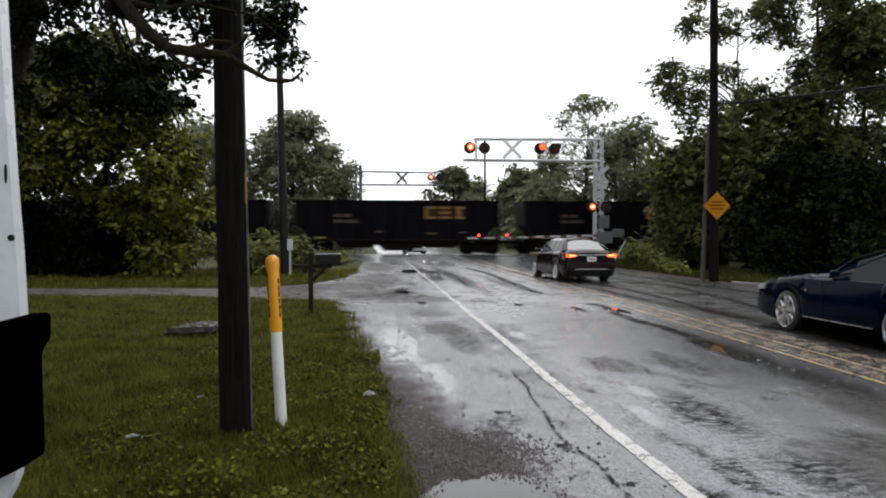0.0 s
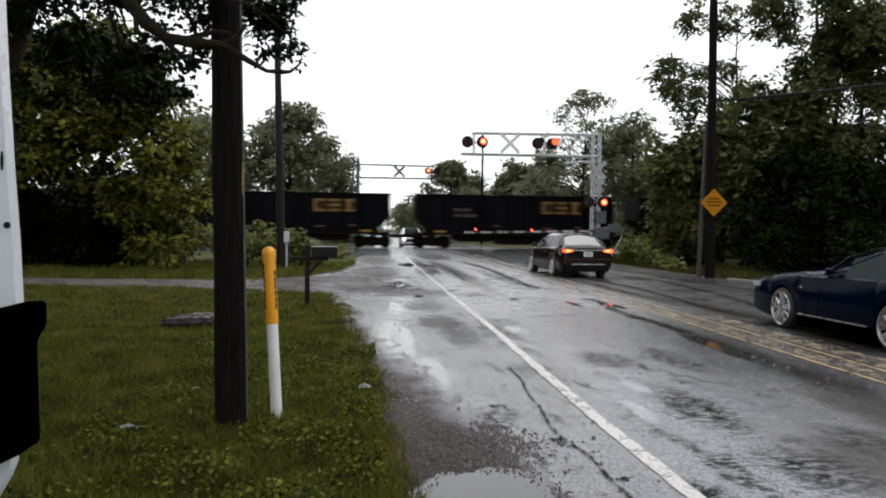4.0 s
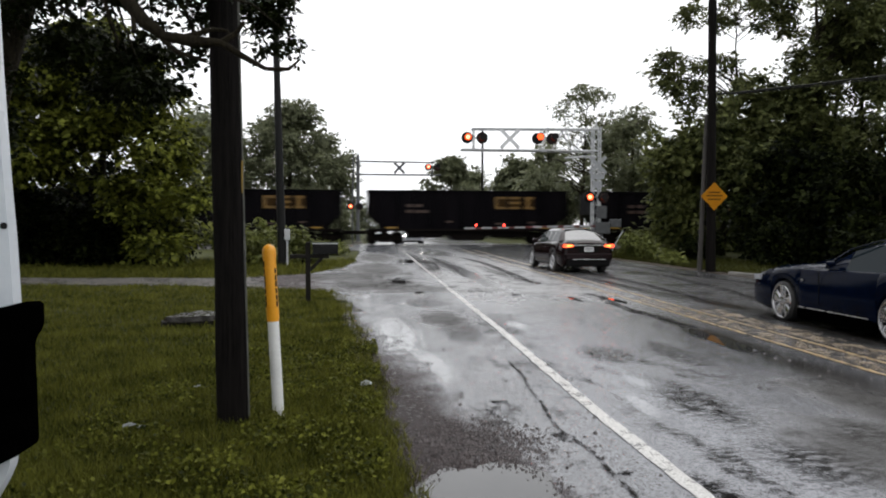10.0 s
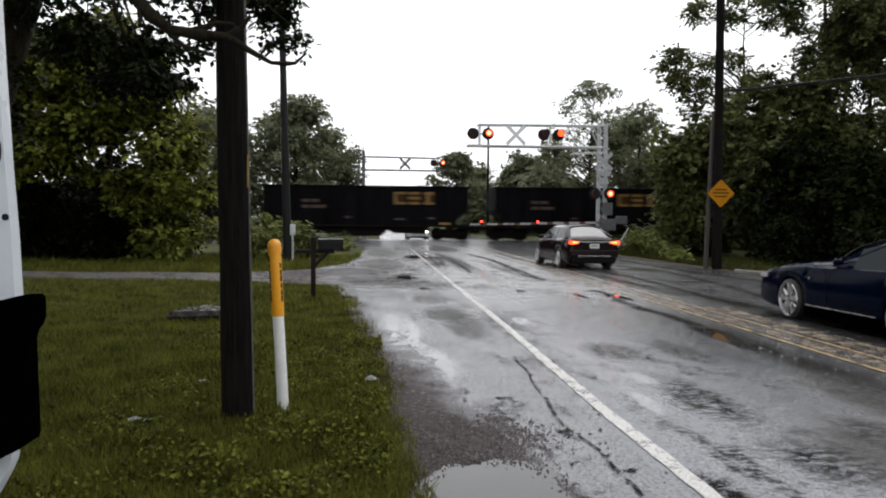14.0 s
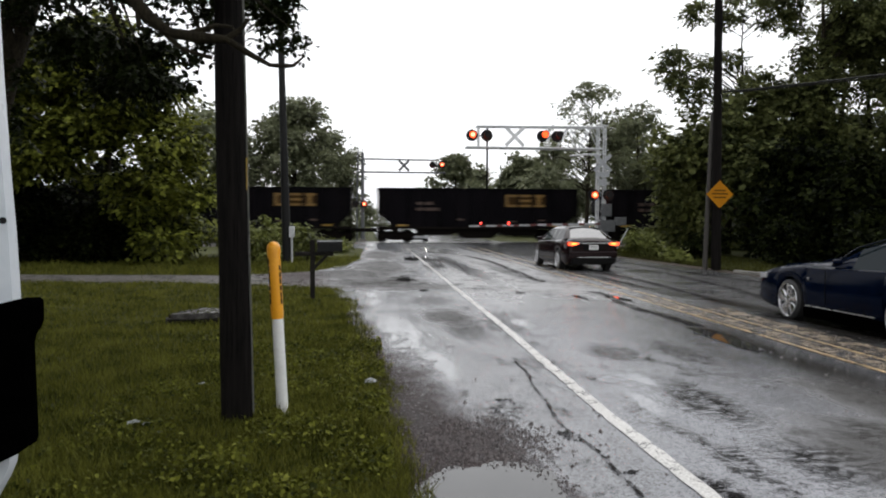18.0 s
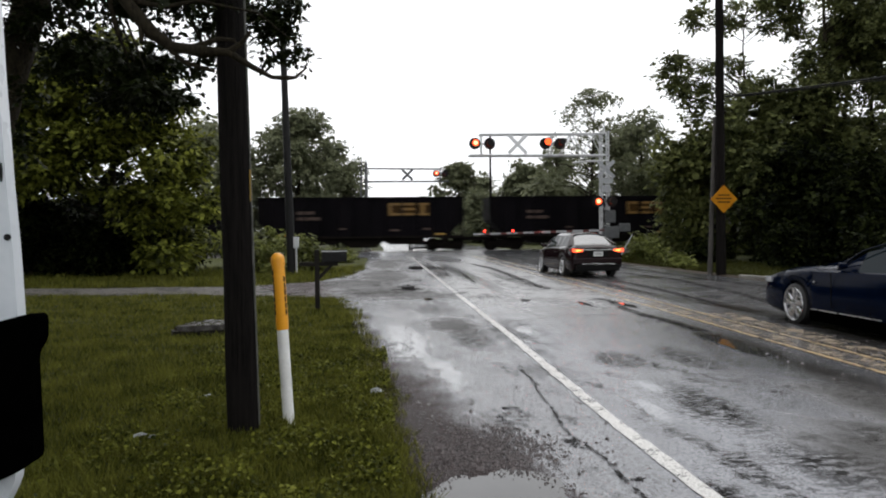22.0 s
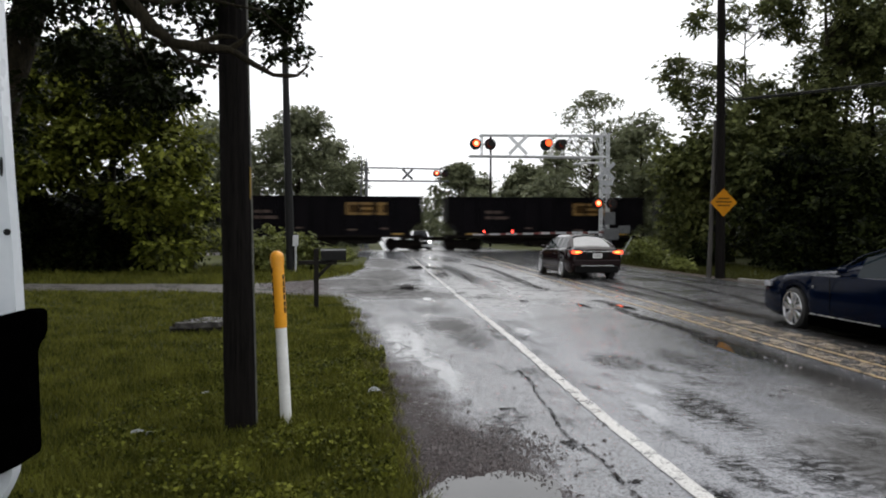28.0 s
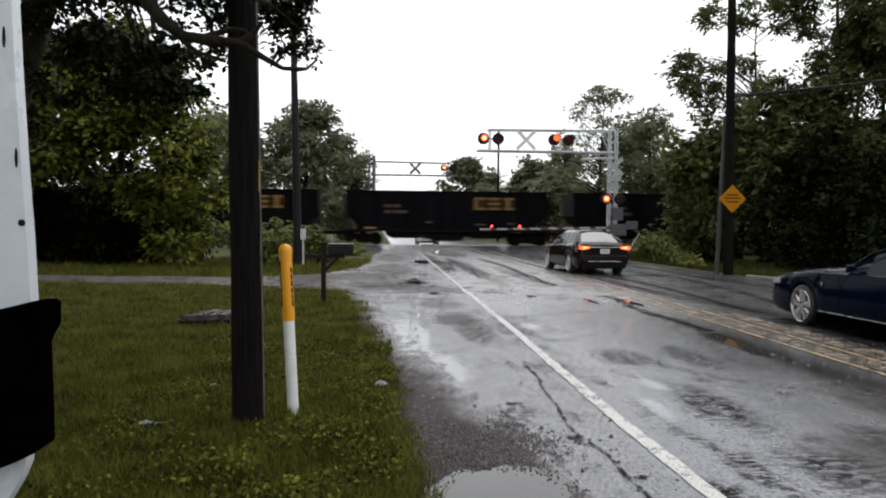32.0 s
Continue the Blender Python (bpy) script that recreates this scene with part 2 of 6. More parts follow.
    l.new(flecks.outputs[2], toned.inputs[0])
    l.new(math_node(n, l, "MULTIPLY", lane_darkening.outputs[0], kept.outputs[0]), toned.inputs["Scale"])
    col = blend(n, l, coarse, blend(n, l, far_sheen, toned.outputs[0], pale), col)
    gloss = blend(n, l, coarse, 0.66, 0.16)
    # wet ruts, with the dark reflection of the woods put into their colour
    dark_ruts = spots(n, l, pos, DARKS, fray.outputs[0])
    col = blend(n, l, dark_ruts, col, (0.016, 0.014, 0.013))
    gloss = blend(n, l, dark_ruts, gloss, 0.14)
    # broken, pitted surface on the stretch towards the crossing
    pits = noise_node(n, l, 1.5, 9, 0.74, (1.0, 0.75, 1.0))
    reach = n.new("ShaderNodeSeparateXYZ")
    l.new(pos, reach.inputs[0])
    broken = n.new("ShaderNodeMapRange")
    broken.inputs[1].default_value, broken.inputs[2].default_value = 0.515, 0.575
    l.new(pits.outputs[0], broken.inputs[0])
    onset = n.new("ShaderNodeMapRange")
    onset.inputs[1].default_value, onset.inputs[2].default_value = 12.0, 19.0
    l.new(reach.outputs[1], onset.inputs[0])
    pitted = math_node(n, l, "MULTIPLY", math_node(n, l, "MULTIPLY", broken.outputs[0], onset.outputs[0]), 0.7)
    col = blend(n, l, pitted, col, (0.018, 0.017, 0.016))
    gloss = blend(n, l, pitted, gloss, 0.12)
    dull = math_node(n, l, "MULTIPLY", spots(n, l, pos, DULLS, fray.outputs[0]), 0.8)
    col = blend(n, l, dull, col, blend(n, l, agg.outputs[0], (0.030, 0.029, 0.028), (0.105, 0.101, 0.098)))
    gloss = blend(n, l, dull, gloss, 0.12)
    coarse = math_node(n, l, "MAXIMUM", coarse, math_node(n, l, "MULTIPLY", dull, 0.75))
    if dirt:
        sx = n.new("ShaderNodeSeparateXYZ")
        l.new(pos, sx.inputs[0])
        x = math_node(n, l, "ADD", sx.outputs[0], math_node(n, l, "MULTIPLY", math_node(n, l, "SUBTRACT", wander, 0.5), 2.2))
        x = math_node(n, l, "ADD", x, math_node(n, l, "MULTIPLY", sx.outputs[1], 0.14))
        mr = n.new("ShaderNodeMapRange")
        mr.inputs[1].default_value, mr.inputs[2].default_value = dirt[0], dirt[1]
        l.new(x, mr.inputs[0])
        soil = mr.outputs[0]
        mud = blend(n, l, agg.outputs[0], tuple(c * 0.35 for c in dirt_color), tuple(c * 1.6 for c in dirt_color))
        col = blend(n, l, soil, col, mud)
        gloss = blend(n, l, soil, gloss, 0.16)
        coarse = math_node(n, l, "MAXIMUM", coarse, math_node(n, l, "MULTIPLY", soil, 0.95))
    l.new(col, p.inputs["Base Color"])
    l.new(gloss, p.inputs["Specular IOR Level"])
    rough = blend(n, l, dull, blend(n, l, pool, film_rough, 0.12), 0.50)
    rough = math_node(n, l, "ADD", rough, math_node(n, l, "MULTIPLY", coarse, 0.14))
    rough = math_node(n, l, "ADD", rough, math_node(n, l, "MULTIPLY", math_node(n, l, "MULTIPLY", far_sheen, math_node(n, l, "SUBTRACT", 1.0, pool)), 0.16))
    rough = math_node(n, l, "ADD", rough, math_node(n, l, "MULTIPLY", math_node(n, l, "SUBTRACT", lumps.outputs[0], 0.5), 0.12))
    rough = math_node(n, l, "ADD", rough, math_node(n, l, "MULTIPLY", pitted, 0.12))
    l.new(rough, p.inputs["Roughness"])
    still = math_node(n, l, "SUBTRACT", 1.0, pool)
    waves = n.new("ShaderNodeBump")
    waves.inputs["Distance"].default_value = 0.012
    l.new(math_node(n, l, "ADD", math_node(n, l, "MULTIPLY", still, 0.24), 0.04), waves.inputs["Strength"])
    l.new(lumps.outputs[0], waves.inputs["Height"])
    b = n.new("ShaderNodeBump")
    b.inputs["Distance"].default_value = 0.045
    l.new(math_node(n, l, "ADD", math_node(n, l, "MULTIPLY", coarse, 0.85), math_node(n, l, "MULTIPLY", still, 0.05)), b.inputs["Strength"])
    l.new(math_node(n, l, "ADD", math_node(n, l, "MULTIPLY", agg.outputs[0], 1.0), ruts.outputs[0]), b.inputs["Height"])
    l.new(waves.outputs[0], b.inputs["Normal"])
    grit = n.new("ShaderNodeBump")
    grit.inputs["Distance"].default_value = 0.010
    l.new(math_node(n, l, "MULTIPLY", still, 0.22), grit.inputs["Strength"])
    l.new(agg.outputs[0], grit.inputs["Height"])
    l.new(b.outputs[0], grit.inputs["Normal"])
    l.new(grit.outputs[0], p.inputs["Normal"])
    return m


def worn_paint(name, color, worn, cover=(0.40, 0.52), scale=5.0, rough=0.3, spec=0.5):
    """Road paint with gaps where it has worn away."""
    m, n, l, p = nodes_of(name)
    a = noise_node(n, l, scale, 8, 0.72)
    f = noise_node(n, l, 60.0, 3, 0.6)
    mx = n.new("ShaderNodeMix")
    mx.inputs[0].default_value = 0.35
    l.new(a.outputs[0], mx.inputs[2])
    l.new(f.outputs[0], mx.inputs[3])
    col = ramp_node(n, l, f.outputs[0], [(0.3, worn), (0.6, color)])
    l.new(col.outputs[0], p.inputs["Base Color"])
    p.inputs["Roughness"].default_value = rough
    p.inputs["Specular IOR Level"].default_value = spec
    mask = ramp_node(n, l, mx.outputs[0], [(cover[0], 0.0), (cover[1], 1.0)])
    l.new(mask.outputs[0], p.inputs["Alpha"])
    return m


def glass_mat(name, tint=(0.02, 0.025, 0.03), gloss=0.16, coat=0.0):
    m, n, l, p = nodes_of(name)
    p.inputs["Base Color"].default_value = (*tint, 1)
    p.inputs["Roughness"].default_value = 0.03
    p.inputs["Specular IOR Level"].default_value = gloss
    p.inputs["Coat Weight"].default_value = coat
    return m


ASPHALT = wet_asphalt("wet_asphalt", (0.008, 0.008, 0.009), (0.058, 0.058, 0.060), (0.140, 0.144, 0.158), film_rough=0.13)
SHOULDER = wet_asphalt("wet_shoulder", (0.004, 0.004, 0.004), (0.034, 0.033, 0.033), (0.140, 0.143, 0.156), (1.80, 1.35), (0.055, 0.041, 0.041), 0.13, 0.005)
GRAVEL = wet_asphalt("wet_gravel", (0.035, 0.032, 0.028), (0.15, 0.14, 0.125), (0.10, 0.092, 0.083), None, (0, 0, 0), 0.5, 0.2)
CRUMBLE = worn_paint("crumbled_tan_asphalt", (0.30, 0.235, 0.16), (0.06, 0.048, 0.038), (0.48, 0.55), 3.2, 0.5, 0.2)
BALLAST_M = surface("ballast_stone", (0.05, 0.047, 0.045), (0.19, 0.18, 0.17), 14, (0.4, 0.7), bump=0.8, dist=0.05)
CRACK_FINE = worn_paint("fine_crack", (0.010, 0.009, 0.009), (0.028, 0.026, 0.025), (0.47, 0.53), 9.0, 0.8, 0.04)
CRACK = worn_paint("crumbled_crack", (0.010, 0.009, 0.009), (0.028, 0.026, 0.025), (0.46, 0.54), 4.5, 0.8, 0.04)
TAR = surface("wet_tar", (0.008, 0.008, 0.009), (0.022, 0.021, 0.021), 9, (0.12, 0.35), bump=0.4, dist=0.01)
WATER = surface("standing_water", (0.030, 0.030, 0.031), (0.050, 0.049, 0.049), 1.5, (0.02, 0.05), bump=0.02, dist=0.01, fine=9)
WHITE_LINE = worn_paint("white_road_paint", (0.62, 0.61, 0.59), (0.30, 0.29, 0.28), (0.40, 0.47))
WORN_LINE = worn_paint("worn_white_paint", (0.66, 0.65, 0.63), (0.40, 0.39, 0.38), (0.40, 0.52))
YELLOW_LINE = worn_paint("yellow_road_paint", (0.46, 0.33, 0.16), (0.24, 0.17, 0.10), (0.42, 0.50), 4.0)
GROUND_M = surface("grassy_soil", (0.016, 0.019, 0.004), (0.060, 0.066, 0.014), 0.8, (0.7, 0.9), bump=0.5, dist=0.05, fine=14, spec=0.15)
MUD = surface("wet_mud", (0.022, 0.017, 0.012), (0.055, 0.043, 0.032), 3, (0.5, 0.8), bump=0.5, dist=0.03, spec=0.12)
GRASS_M = leaf_mat("grass_blades", (0.026, 0.031, 0.005), (0.178, 0.180, 0.034), 0.3, 0.05, (0.30, 0.75), 1.6)
CLOVER_M = leaf_mat("broad_weeds", (0.018, 0.023, 0.004), (0.190, 0.200, 0.032), 0.2, 0.03, (0.34, 0.80), 4.0)
LEAF_MAPLE = leaf_mat("maple_leaves", (0.006, 0.010, 0.002), (0.215, 0.235, 0.040), 0.38, 0.08, (0.33, 0.66), 1.0)
# leaf colour set near black to give the silhouette against the sky
LEAF_NEAR = leaf_mat("near_silhouette_leaves", (0.002, 0.004, 0.001), (0.020, 0.027, 0.006), 0.12, 0.06)
LEAF_DARK = leaf_mat("dark_leaves", (0.004, 0.007, 0.002), (0.072, 0.086, 0.020), 0.25, 0.06, (0.34, 0.78), 0.9)
LEAF_WOOD = leaf_mat("woodland_leaves", (0.026, 0.033, 0.013), (0.165, 0.180, 0.066), 0.45, 0.06, (0.30, 0.75), 0.9)
LEAF_EDGE = leaf_mat("wood_edge_leaves", (0.026, 0.034, 0.012), (0.185, 0.198, 0.068), 0.42, 0.06, (0.32, 0.72), 0.8)
# deep shade of the undergrowth put into the leaf colour
LEAF_SHADE = leaf_mat("shade_tinted_leaves", (0.001, 0.002, 0.001), (0.024, 0.030, 0.008), 0.12, 0.01, (0.38, 0.80), 1.0)
# shade at the wood's edge put into a darker copy of the grass colour
GRASS_DIM = leaf_mat("shade_tinted_grass", (0.014, 0.017, 0.003), (0.055, 0.056, 0.009), 0.15, 0.06)
# leaf colour paled and greyed, in place of haze over the far trees
LEAF_FAR = leaf_mat("hazed_far_leaves", (0.085, 0.096, 0.056), (0.205, 0.218, 0.125), 0.38)
LEAF_BUSH = leaf_mat("bush_leaves", (0.040, 0.052, 0.013), (0.195, 0.210, 0.058), 0.3, 0.08)
BARK = surface("bark", (0.006, 0.005, 0.0035), (0.036, 0.030, 0.019), 9, (0.7, 0.9), bump=1.0, dist=0.03, stretch=(4, 4, 1.5), spec=0.06)
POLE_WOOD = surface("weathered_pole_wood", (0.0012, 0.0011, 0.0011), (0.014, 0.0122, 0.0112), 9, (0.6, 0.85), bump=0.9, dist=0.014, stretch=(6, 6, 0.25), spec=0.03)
POLE_GREY = surface("grey_pole_wood", (0.016, 0.014, 0.012), (0.048, 0.042, 0.036), 7, (0.6, 0.85), bump=0.5, dist=0.01, stretch=(6, 6, 0.35))
DULL_YELLOW = surface("dull_yellow_plate", (0.20, 0.13, 0.02), (0.30, 0.20, 0.04), 9, (0.4, 0.6), bump=0.05, spec=0.2)
EDGE_PALE = surface("pale_edge_grey", (0.050, 0.050, 0.045), (0.130, 0.130, 0.115), 9, (0.5, 0.7), bump=0.1, spec=0.2)
POST_YELLOW = surface("yellow_plastic", (0.72, 0.30, 0.010), (0.82, 0.37, 0.015), 5, (0.3, 0.4), bump=0.03)
POST_WHITE = surface("white_plastic", (0.62, 0.62, 0.60), (0.78, 0.78, 0.76), 4, (0.3, 0.45), bump=0.04)
BLACK_INK = surface("black_print", (0.008, 0.008, 0.008), (0.02, 0.02, 0.02), 12, (0.5, 0.7), bump=0, spec=0.08)
SIGN_INK = surface("brown_sign_print", (0.055, 0.026, 0.003), (0.085, 0.040, 0.004), 12, (0.5, 0.7), bump=0, spec=0.08)
BLACK_PLASTIC = surface("black_plastic", (0.0004, 0.0004, 0.0004), (0.0008, 0.0008, 0.0008), 20, (0.6, 0.7), bump=0.1, dist=0.002, spec=0.0)
VAN_WHITE = surface("white_vehicle_paint", (0.50, 0.54, 0.58), (0.60, 0.63, 0.66), 2, (0.2, 0.3), bump=0.02)
ALU = surface("galvanised_metal", (0.36, 0.37, 0.38), (0.56, 0.57, 0.58), 7, (0.35, 0.55), metal=0.35, bump=0.05)
# galvanised steel darkened in colour, as the far signal stands against the light
BACKLIT_STEEL = surface("backlit_dark_steel", (0.075, 0.078, 0.082), (0.13, 0.135, 0.14), 5, (0.4, 0.6), bump=0.05, spec=0.2)
SIGN_WHITE = surface("white_sign_sheet", (0.55, 0.56, 0.57), (0.70, 0.71, 0.72), 5, (0.35, 0.5), bump=0.02)
SIGN_YELLOW = surface("yellow_sign_sheet", (0.29, 0.112, 0.003), (0.36, 0.148, 0.004), 4, (0.45, 0.6), bump=0.02, spec=0.08)
BOX_GREY = surface("dull_grey_box_paint", (0.065, 0.067, 0.070), (0.10, 0.104, 0.108), 6, (0.4, 0.6), bump=0.05, spec=0.2)
SIGN_GREY = surface("dull_grey_sign_sheet", (0.24, 0.25, 0.26), (0.36, 0.37, 0.38), 9, (0.4, 0.6), bump=0.02)
RED_PAINT = surface("red_sheet", (0.055, 0.008, 0.007), (0.09, 0.012, 0.010), 6, (0.3, 0.5), bump=0)
MATT_BLACK = surface("matt_black", (0.004, 0.004, 0.004), (0.010, 0.010, 0.010), 10, (0.5, 0.7), bump=0.05, spec=0.2)
CAR_BLACK = surface("black_freight_paint", (0.0012, 0.0011, 0.0018), (0.0056, 0.0046, 0.0058), 1.1, (0.5, 0.75), bump=0.15, dist=0.02, stretch=(1, 1, 0.4), spec=0.035)
CAR_RUST = surface("rusty_steel", (0.003, 0.0026, 0.0024), (0.011, 0.0085, 0.007), 4, (0.6, 0.85), bump=0.3, spec=0.05)
LOGO_YELLOW = surface("faded_yellow_stencil", (0.0975, 0.052, 0.00715), (0.176, 0.0943, 0.0123), 3, (0.5, 0.7), bump=0)
STENCIL = surface("faded_pale_stencil", (0.026, 0.014, 0.010), (0.055, 0.028, 0.018), 5, (0.5, 0.7), bump=0)
REFLECT_YELLOW = surface("yellow_reflector_tape", (0.16, 0.09, 0.01), (0.26, 0.15, 0.015), 8, (0.3, 0.5), bump=0)
COAL_M = surface("coal", (0.006, 0.006, 0.007), (0.02, 0.02, 0.022), 10, (0.4, 0.7), bump=1.0, dist=0.08)
STEEL = surface("steel", (0.30, 0.29, 0.28), (0.48, 0.47, 0.46), 9, (0.2, 0.4), metal=0.9, bump=0.1)
SEDAN_PAINT = surface("dark_maroon_metallic_paint", (0.008, 0.0045, 0.005), (0.014, 0.007, 0.008), 3, (0.07, 0.12), metal=0.0, bump=0, coat=0.0, spec=0.16)
COUPE_PAINT = surface("dark_blue_metallic_paint", (0.0008, 0.0024, 0.0085), (0.0016, 0.0045, 0.0155), 3, (0.07, 0.12), metal=0.0, bump=0, coat=0.0, spec=0.035)
SILVER_PAINT = surface("silver_paint", (0.45, 0.46, 0.47), (0.55, 0.56, 0.57), 3, (0.2, 0.3), metal=0.3, bump=0, coat=0.5)
CAR_GLASS = glass_mat("car_glass", (0.004, 0.006, 0.008), 0.035)
SIDE_GLASS = glass_mat("side_glass", (0.006, 0.012, 0.016), 0.08)
LAMP_GLASS = surface("lamp_glass", (0.28, 0.29, 0.31), (0.42, 0.43, 0.45), 20, (0.05, 0.12), bump=0, spec=0.8)
PALE_GLASS = glass_mat("rear_glass", (0.020, 0.026, 0.032), 1.0, 0.35)
RUBBER = surface("tyre_rubber", (0.010, 0.010, 0.010), (0.025, 0.025, 0.025), 30, (0.6, 0.8), bump=0.2, dist=0.004)
CHROME = surface("bright_alloy", (0.36, 0.36, 0.37), (0.52, 0.52, 0.53), 12, (0.12, 0.24), metal=0.95, bump=0)
TRIM_BLACK = surface("black_trim", (0.003, 0.003, 0.003), (0.007, 0.007, 0.007), 15, (0.45, 0.6), bump=0, spec=0.06)
PLATE_M = surface("white_plate", (0.5, 0.5, 0.5), (0.65, 0.65, 0.65), 20, (0.4, 0.5), bump=0)
GREY_CONC = surface("weathered_concrete", (0.10, 0.095, 0.085), (0.24, 0.23, 0.21), 5, (0.6, 0.85), bump=0.3, dist=0.01)
OLD_WOOD = surface("dark_wet_wood", (0.004, 0.0036, 0.003), (0.018, 0.015, 0.012), 8, (0.5, 0.7), bump=0.6, dist=0.015, spec=0.12)
WET_STONE = surface("wet_stone", (0.030, 0.028, 0.027), (0.085, 0.080, 0.076), 9, (0.12, 0.35), bump=0.3, dist=0.01, spec=0.15)
STONES = surface("brown_grey_gravel", (0.016, 0.013, 0.013), (0.140, 0.118, 0.116), 22, (0.2, 0.45), bump=0.3)
EMBLEM_DIM = surface("dull_orange_stencil", (0.020, 0.010, 0.003), (0.046, 0.023, 0.005), 3, (0.6, 0.8), bump=0, spec=0.1)
PALE_SCRAP = surface("pale_litter", (0.14, 0.15, 0.155), (0.38, 0.40, 0.41), 14, (0.3, 0.5), bump=0.1)
TAIL_RED = glow("tail_lamp_red", (1.0, 0.09, 0.03), 2.2)
TAIL_CORE = glow("tail_lamp_core", (1.0, 0.30, 0.05), 4.0)
TAIL_DULL = surface("unlit_red_lens", (0.18, 0.01, 0.008), (0.25, 0.015, 0.01), 20, (0.15, 0.25), bump=0)
SIGNAL_LIT = glow("signal_lamp_lit", (1.0, 0.080, 0.010), 2.2)
SIGNAL_CORE = glow("signal_lamp_core", (1.0, 0.52, 0.28), 1.8)
SIGNAL_DARK = surface("signal_lens_unlit", (0.014, 0.003, 0.002), (0.022, 0.004, 0.003), 20, (0.2, 0.3), bump=0)
GATE_LAMP = glow("gate_lamp_red", (1.0, 0.035, 0.02), 6.0)
HEADLAMP = glow("headlamp_lit", (1.0, 0.97, 0.90), 14.0)

# ---- mesh tools ----
RNG = np.random.default_rng(7)


class Shape:
    """Vertices and faces that become one mesh."""

    def __init__(self):
        self.v, self.f = [], []

    def add(self, verts, faces):
        k = len(self.v)
        self.v += [tuple(p) for p in verts]
        self.f += [tuple(i + k for i in q) for q in faces]
        return self

    def box(self, x0, x1, y0, y1, z0, z1, ch=0.0):
        """A box, with chamfered edges where ch is given."""
        if not ch:
            v = [(x, y, z) for z in (z0, z1) for y in (y0, y1) for x in (x0, x1)]
            return self.add(v, [(0, 2, 3, 1), (4, 5, 7, 6), (0, 1, 5, 4), (2, 6, 7, 3), (0, 4, 6, 2), (1, 3, 7, 5)])
        bm = bmesh.new()
        bmesh.ops.create_cube(bm, size=1)
        for p in bm.verts:
            p.co = ((x0 + x1) / 2 + p.co.x * (x1 - x0), (y0 + y1) / 2 + p.co.y * (y1 - y0), (z0 + z1) / 2 + p.co.z * (z1 - z0))
        bmesh.ops.bevel(bm, geom=bm.edges[:], offset=ch, segments=2, affect="EDGES", profile=0.5)
        bm.verts.index_update()
        self.add([p.co[:] for p in bm.verts], [[p.index for p in q.verts] for q in bm.faces])
        bm.free()
        return self

    def tube(self, path, radii, n=10, cap=True):
        """A round tube along a path of points."""
        pts = [Vector(p) for p in path]
        rings = []
        side = None
        for i, p in enumerate(pts):
            d = (pts[min(i + 1, len(pts) - 1)] - pts[max(i - 1, 0)]).normalized()
            if side is None:
                side = d.orthogonal().normalized()
            side = (side - d * side.dot(d)).normalized()
            up = d.cross(side)
            r = radii[i] if isinstance(radii, (list, tuple)) else radii
            rings.append([p + (side * math.cos(a) + up * math.sin(a)) * r for a in [2 * math.pi * k / n for k in range(n)]])
        v = [q for ring in rings for q in ring]
        f = [(i * n + k, i * n + (k + 1) % n, (i + 1) * n + (k + 1) % n, (i + 1) * n + k) for i in range(len(pts) - 1) for k in range(n)]
        if cap:
            f += [tuple(range(n - 1, -1, -1)), tuple(range((len(pts) - 1) * n, len(pts) * n))]
        return self.add(v, f)

    def prism(self, outline, axis, a, b):
        """An outline of 2D points pushed along an axis from a to b."""
        put = {"x": lambda p, t: (t, p[0], p[1]), "y": lambda p, t: (p[0], t, p[1]), "z": lambda p, t: (p[0], p[1], t)}[axis]
        n = len(outline)
        v = [put(p, a) for p in outline] + [put(p, b) for p in outline]
        f = [tuple(range(n)), tuple(range(2 * n - 1, n - 1, -1))] + [(i, i + n, (i + 1) % n + n, (i + 1) % n) for i in range(n)]
        return self.add(v, f)

    def dome(self, c, r, axis=(0, 0, 1), n=14, m=6, flat=1.0):
        """A half ball on c along an axis."""
        q = Vector((0, 0, 1)).rotation_difference(Vector(axis))
        v, f = [], []
        for i in range(m):
            t = math.pi / 2 * i / m
            for k in range(n):
                a = 2 * math.pi * k / n
                v.append(Vector(c) + q @ Vector((r * math.cos(t) * math.cos(a), r * math.cos(t) * math.sin(a), r * flat * math.sin(t))))
        v.append(Vector(c) + q @ Vector((0, 0, r * flat)))
        for i in range(m - 1):
            for k in range(n):
                f.append((i * n + k, i * n + (k + 1) % n, (i + 1) * n + (k + 1) % n, (i + 1) * n + k))
        f += [((m - 1) * n + k, (m - 1) * n + (k + 1) % n, m * n) for k in range(n)]
        f.append(tuple(range(n - 1, -1, -1)))
        return self.add(v, f)

    def mesh(self, name, smooth=False):
        me = bpy.data.meshes.new(name)
        me.from_pydata(self.v, [], self.f)
        bm = bmesh.new()
        bm.from_mesh(me)
        bmesh.ops.recalc_face_normals(bm, faces=bm.faces[:])
        bm.to_mesh(me)
        bm.free()
        if smooth:
            me.shade_smooth()
            me.set_sharp_from_angle(angle=radians(38))
        return me


def part(name, shape, material, parent=None, label="", smooth=False):
    """One mesh object, under a thing or a part of it."""
    me = shape.mesh(name, smooth) if isinstance(shape, Shape) else shape
    if not me.materials:
        me.materials.append(material)
    ob = new(name, me)
    ob.parent = parent
    if label:
        ob["label"] = label
    return ob


def thing(name, m, label, category, group="", kind=""):
    ob = new(name)
    ob.empty_display_size = 0.2
    ob.matrix_basis = m
    return tagged(ob, label, category, group, kind)


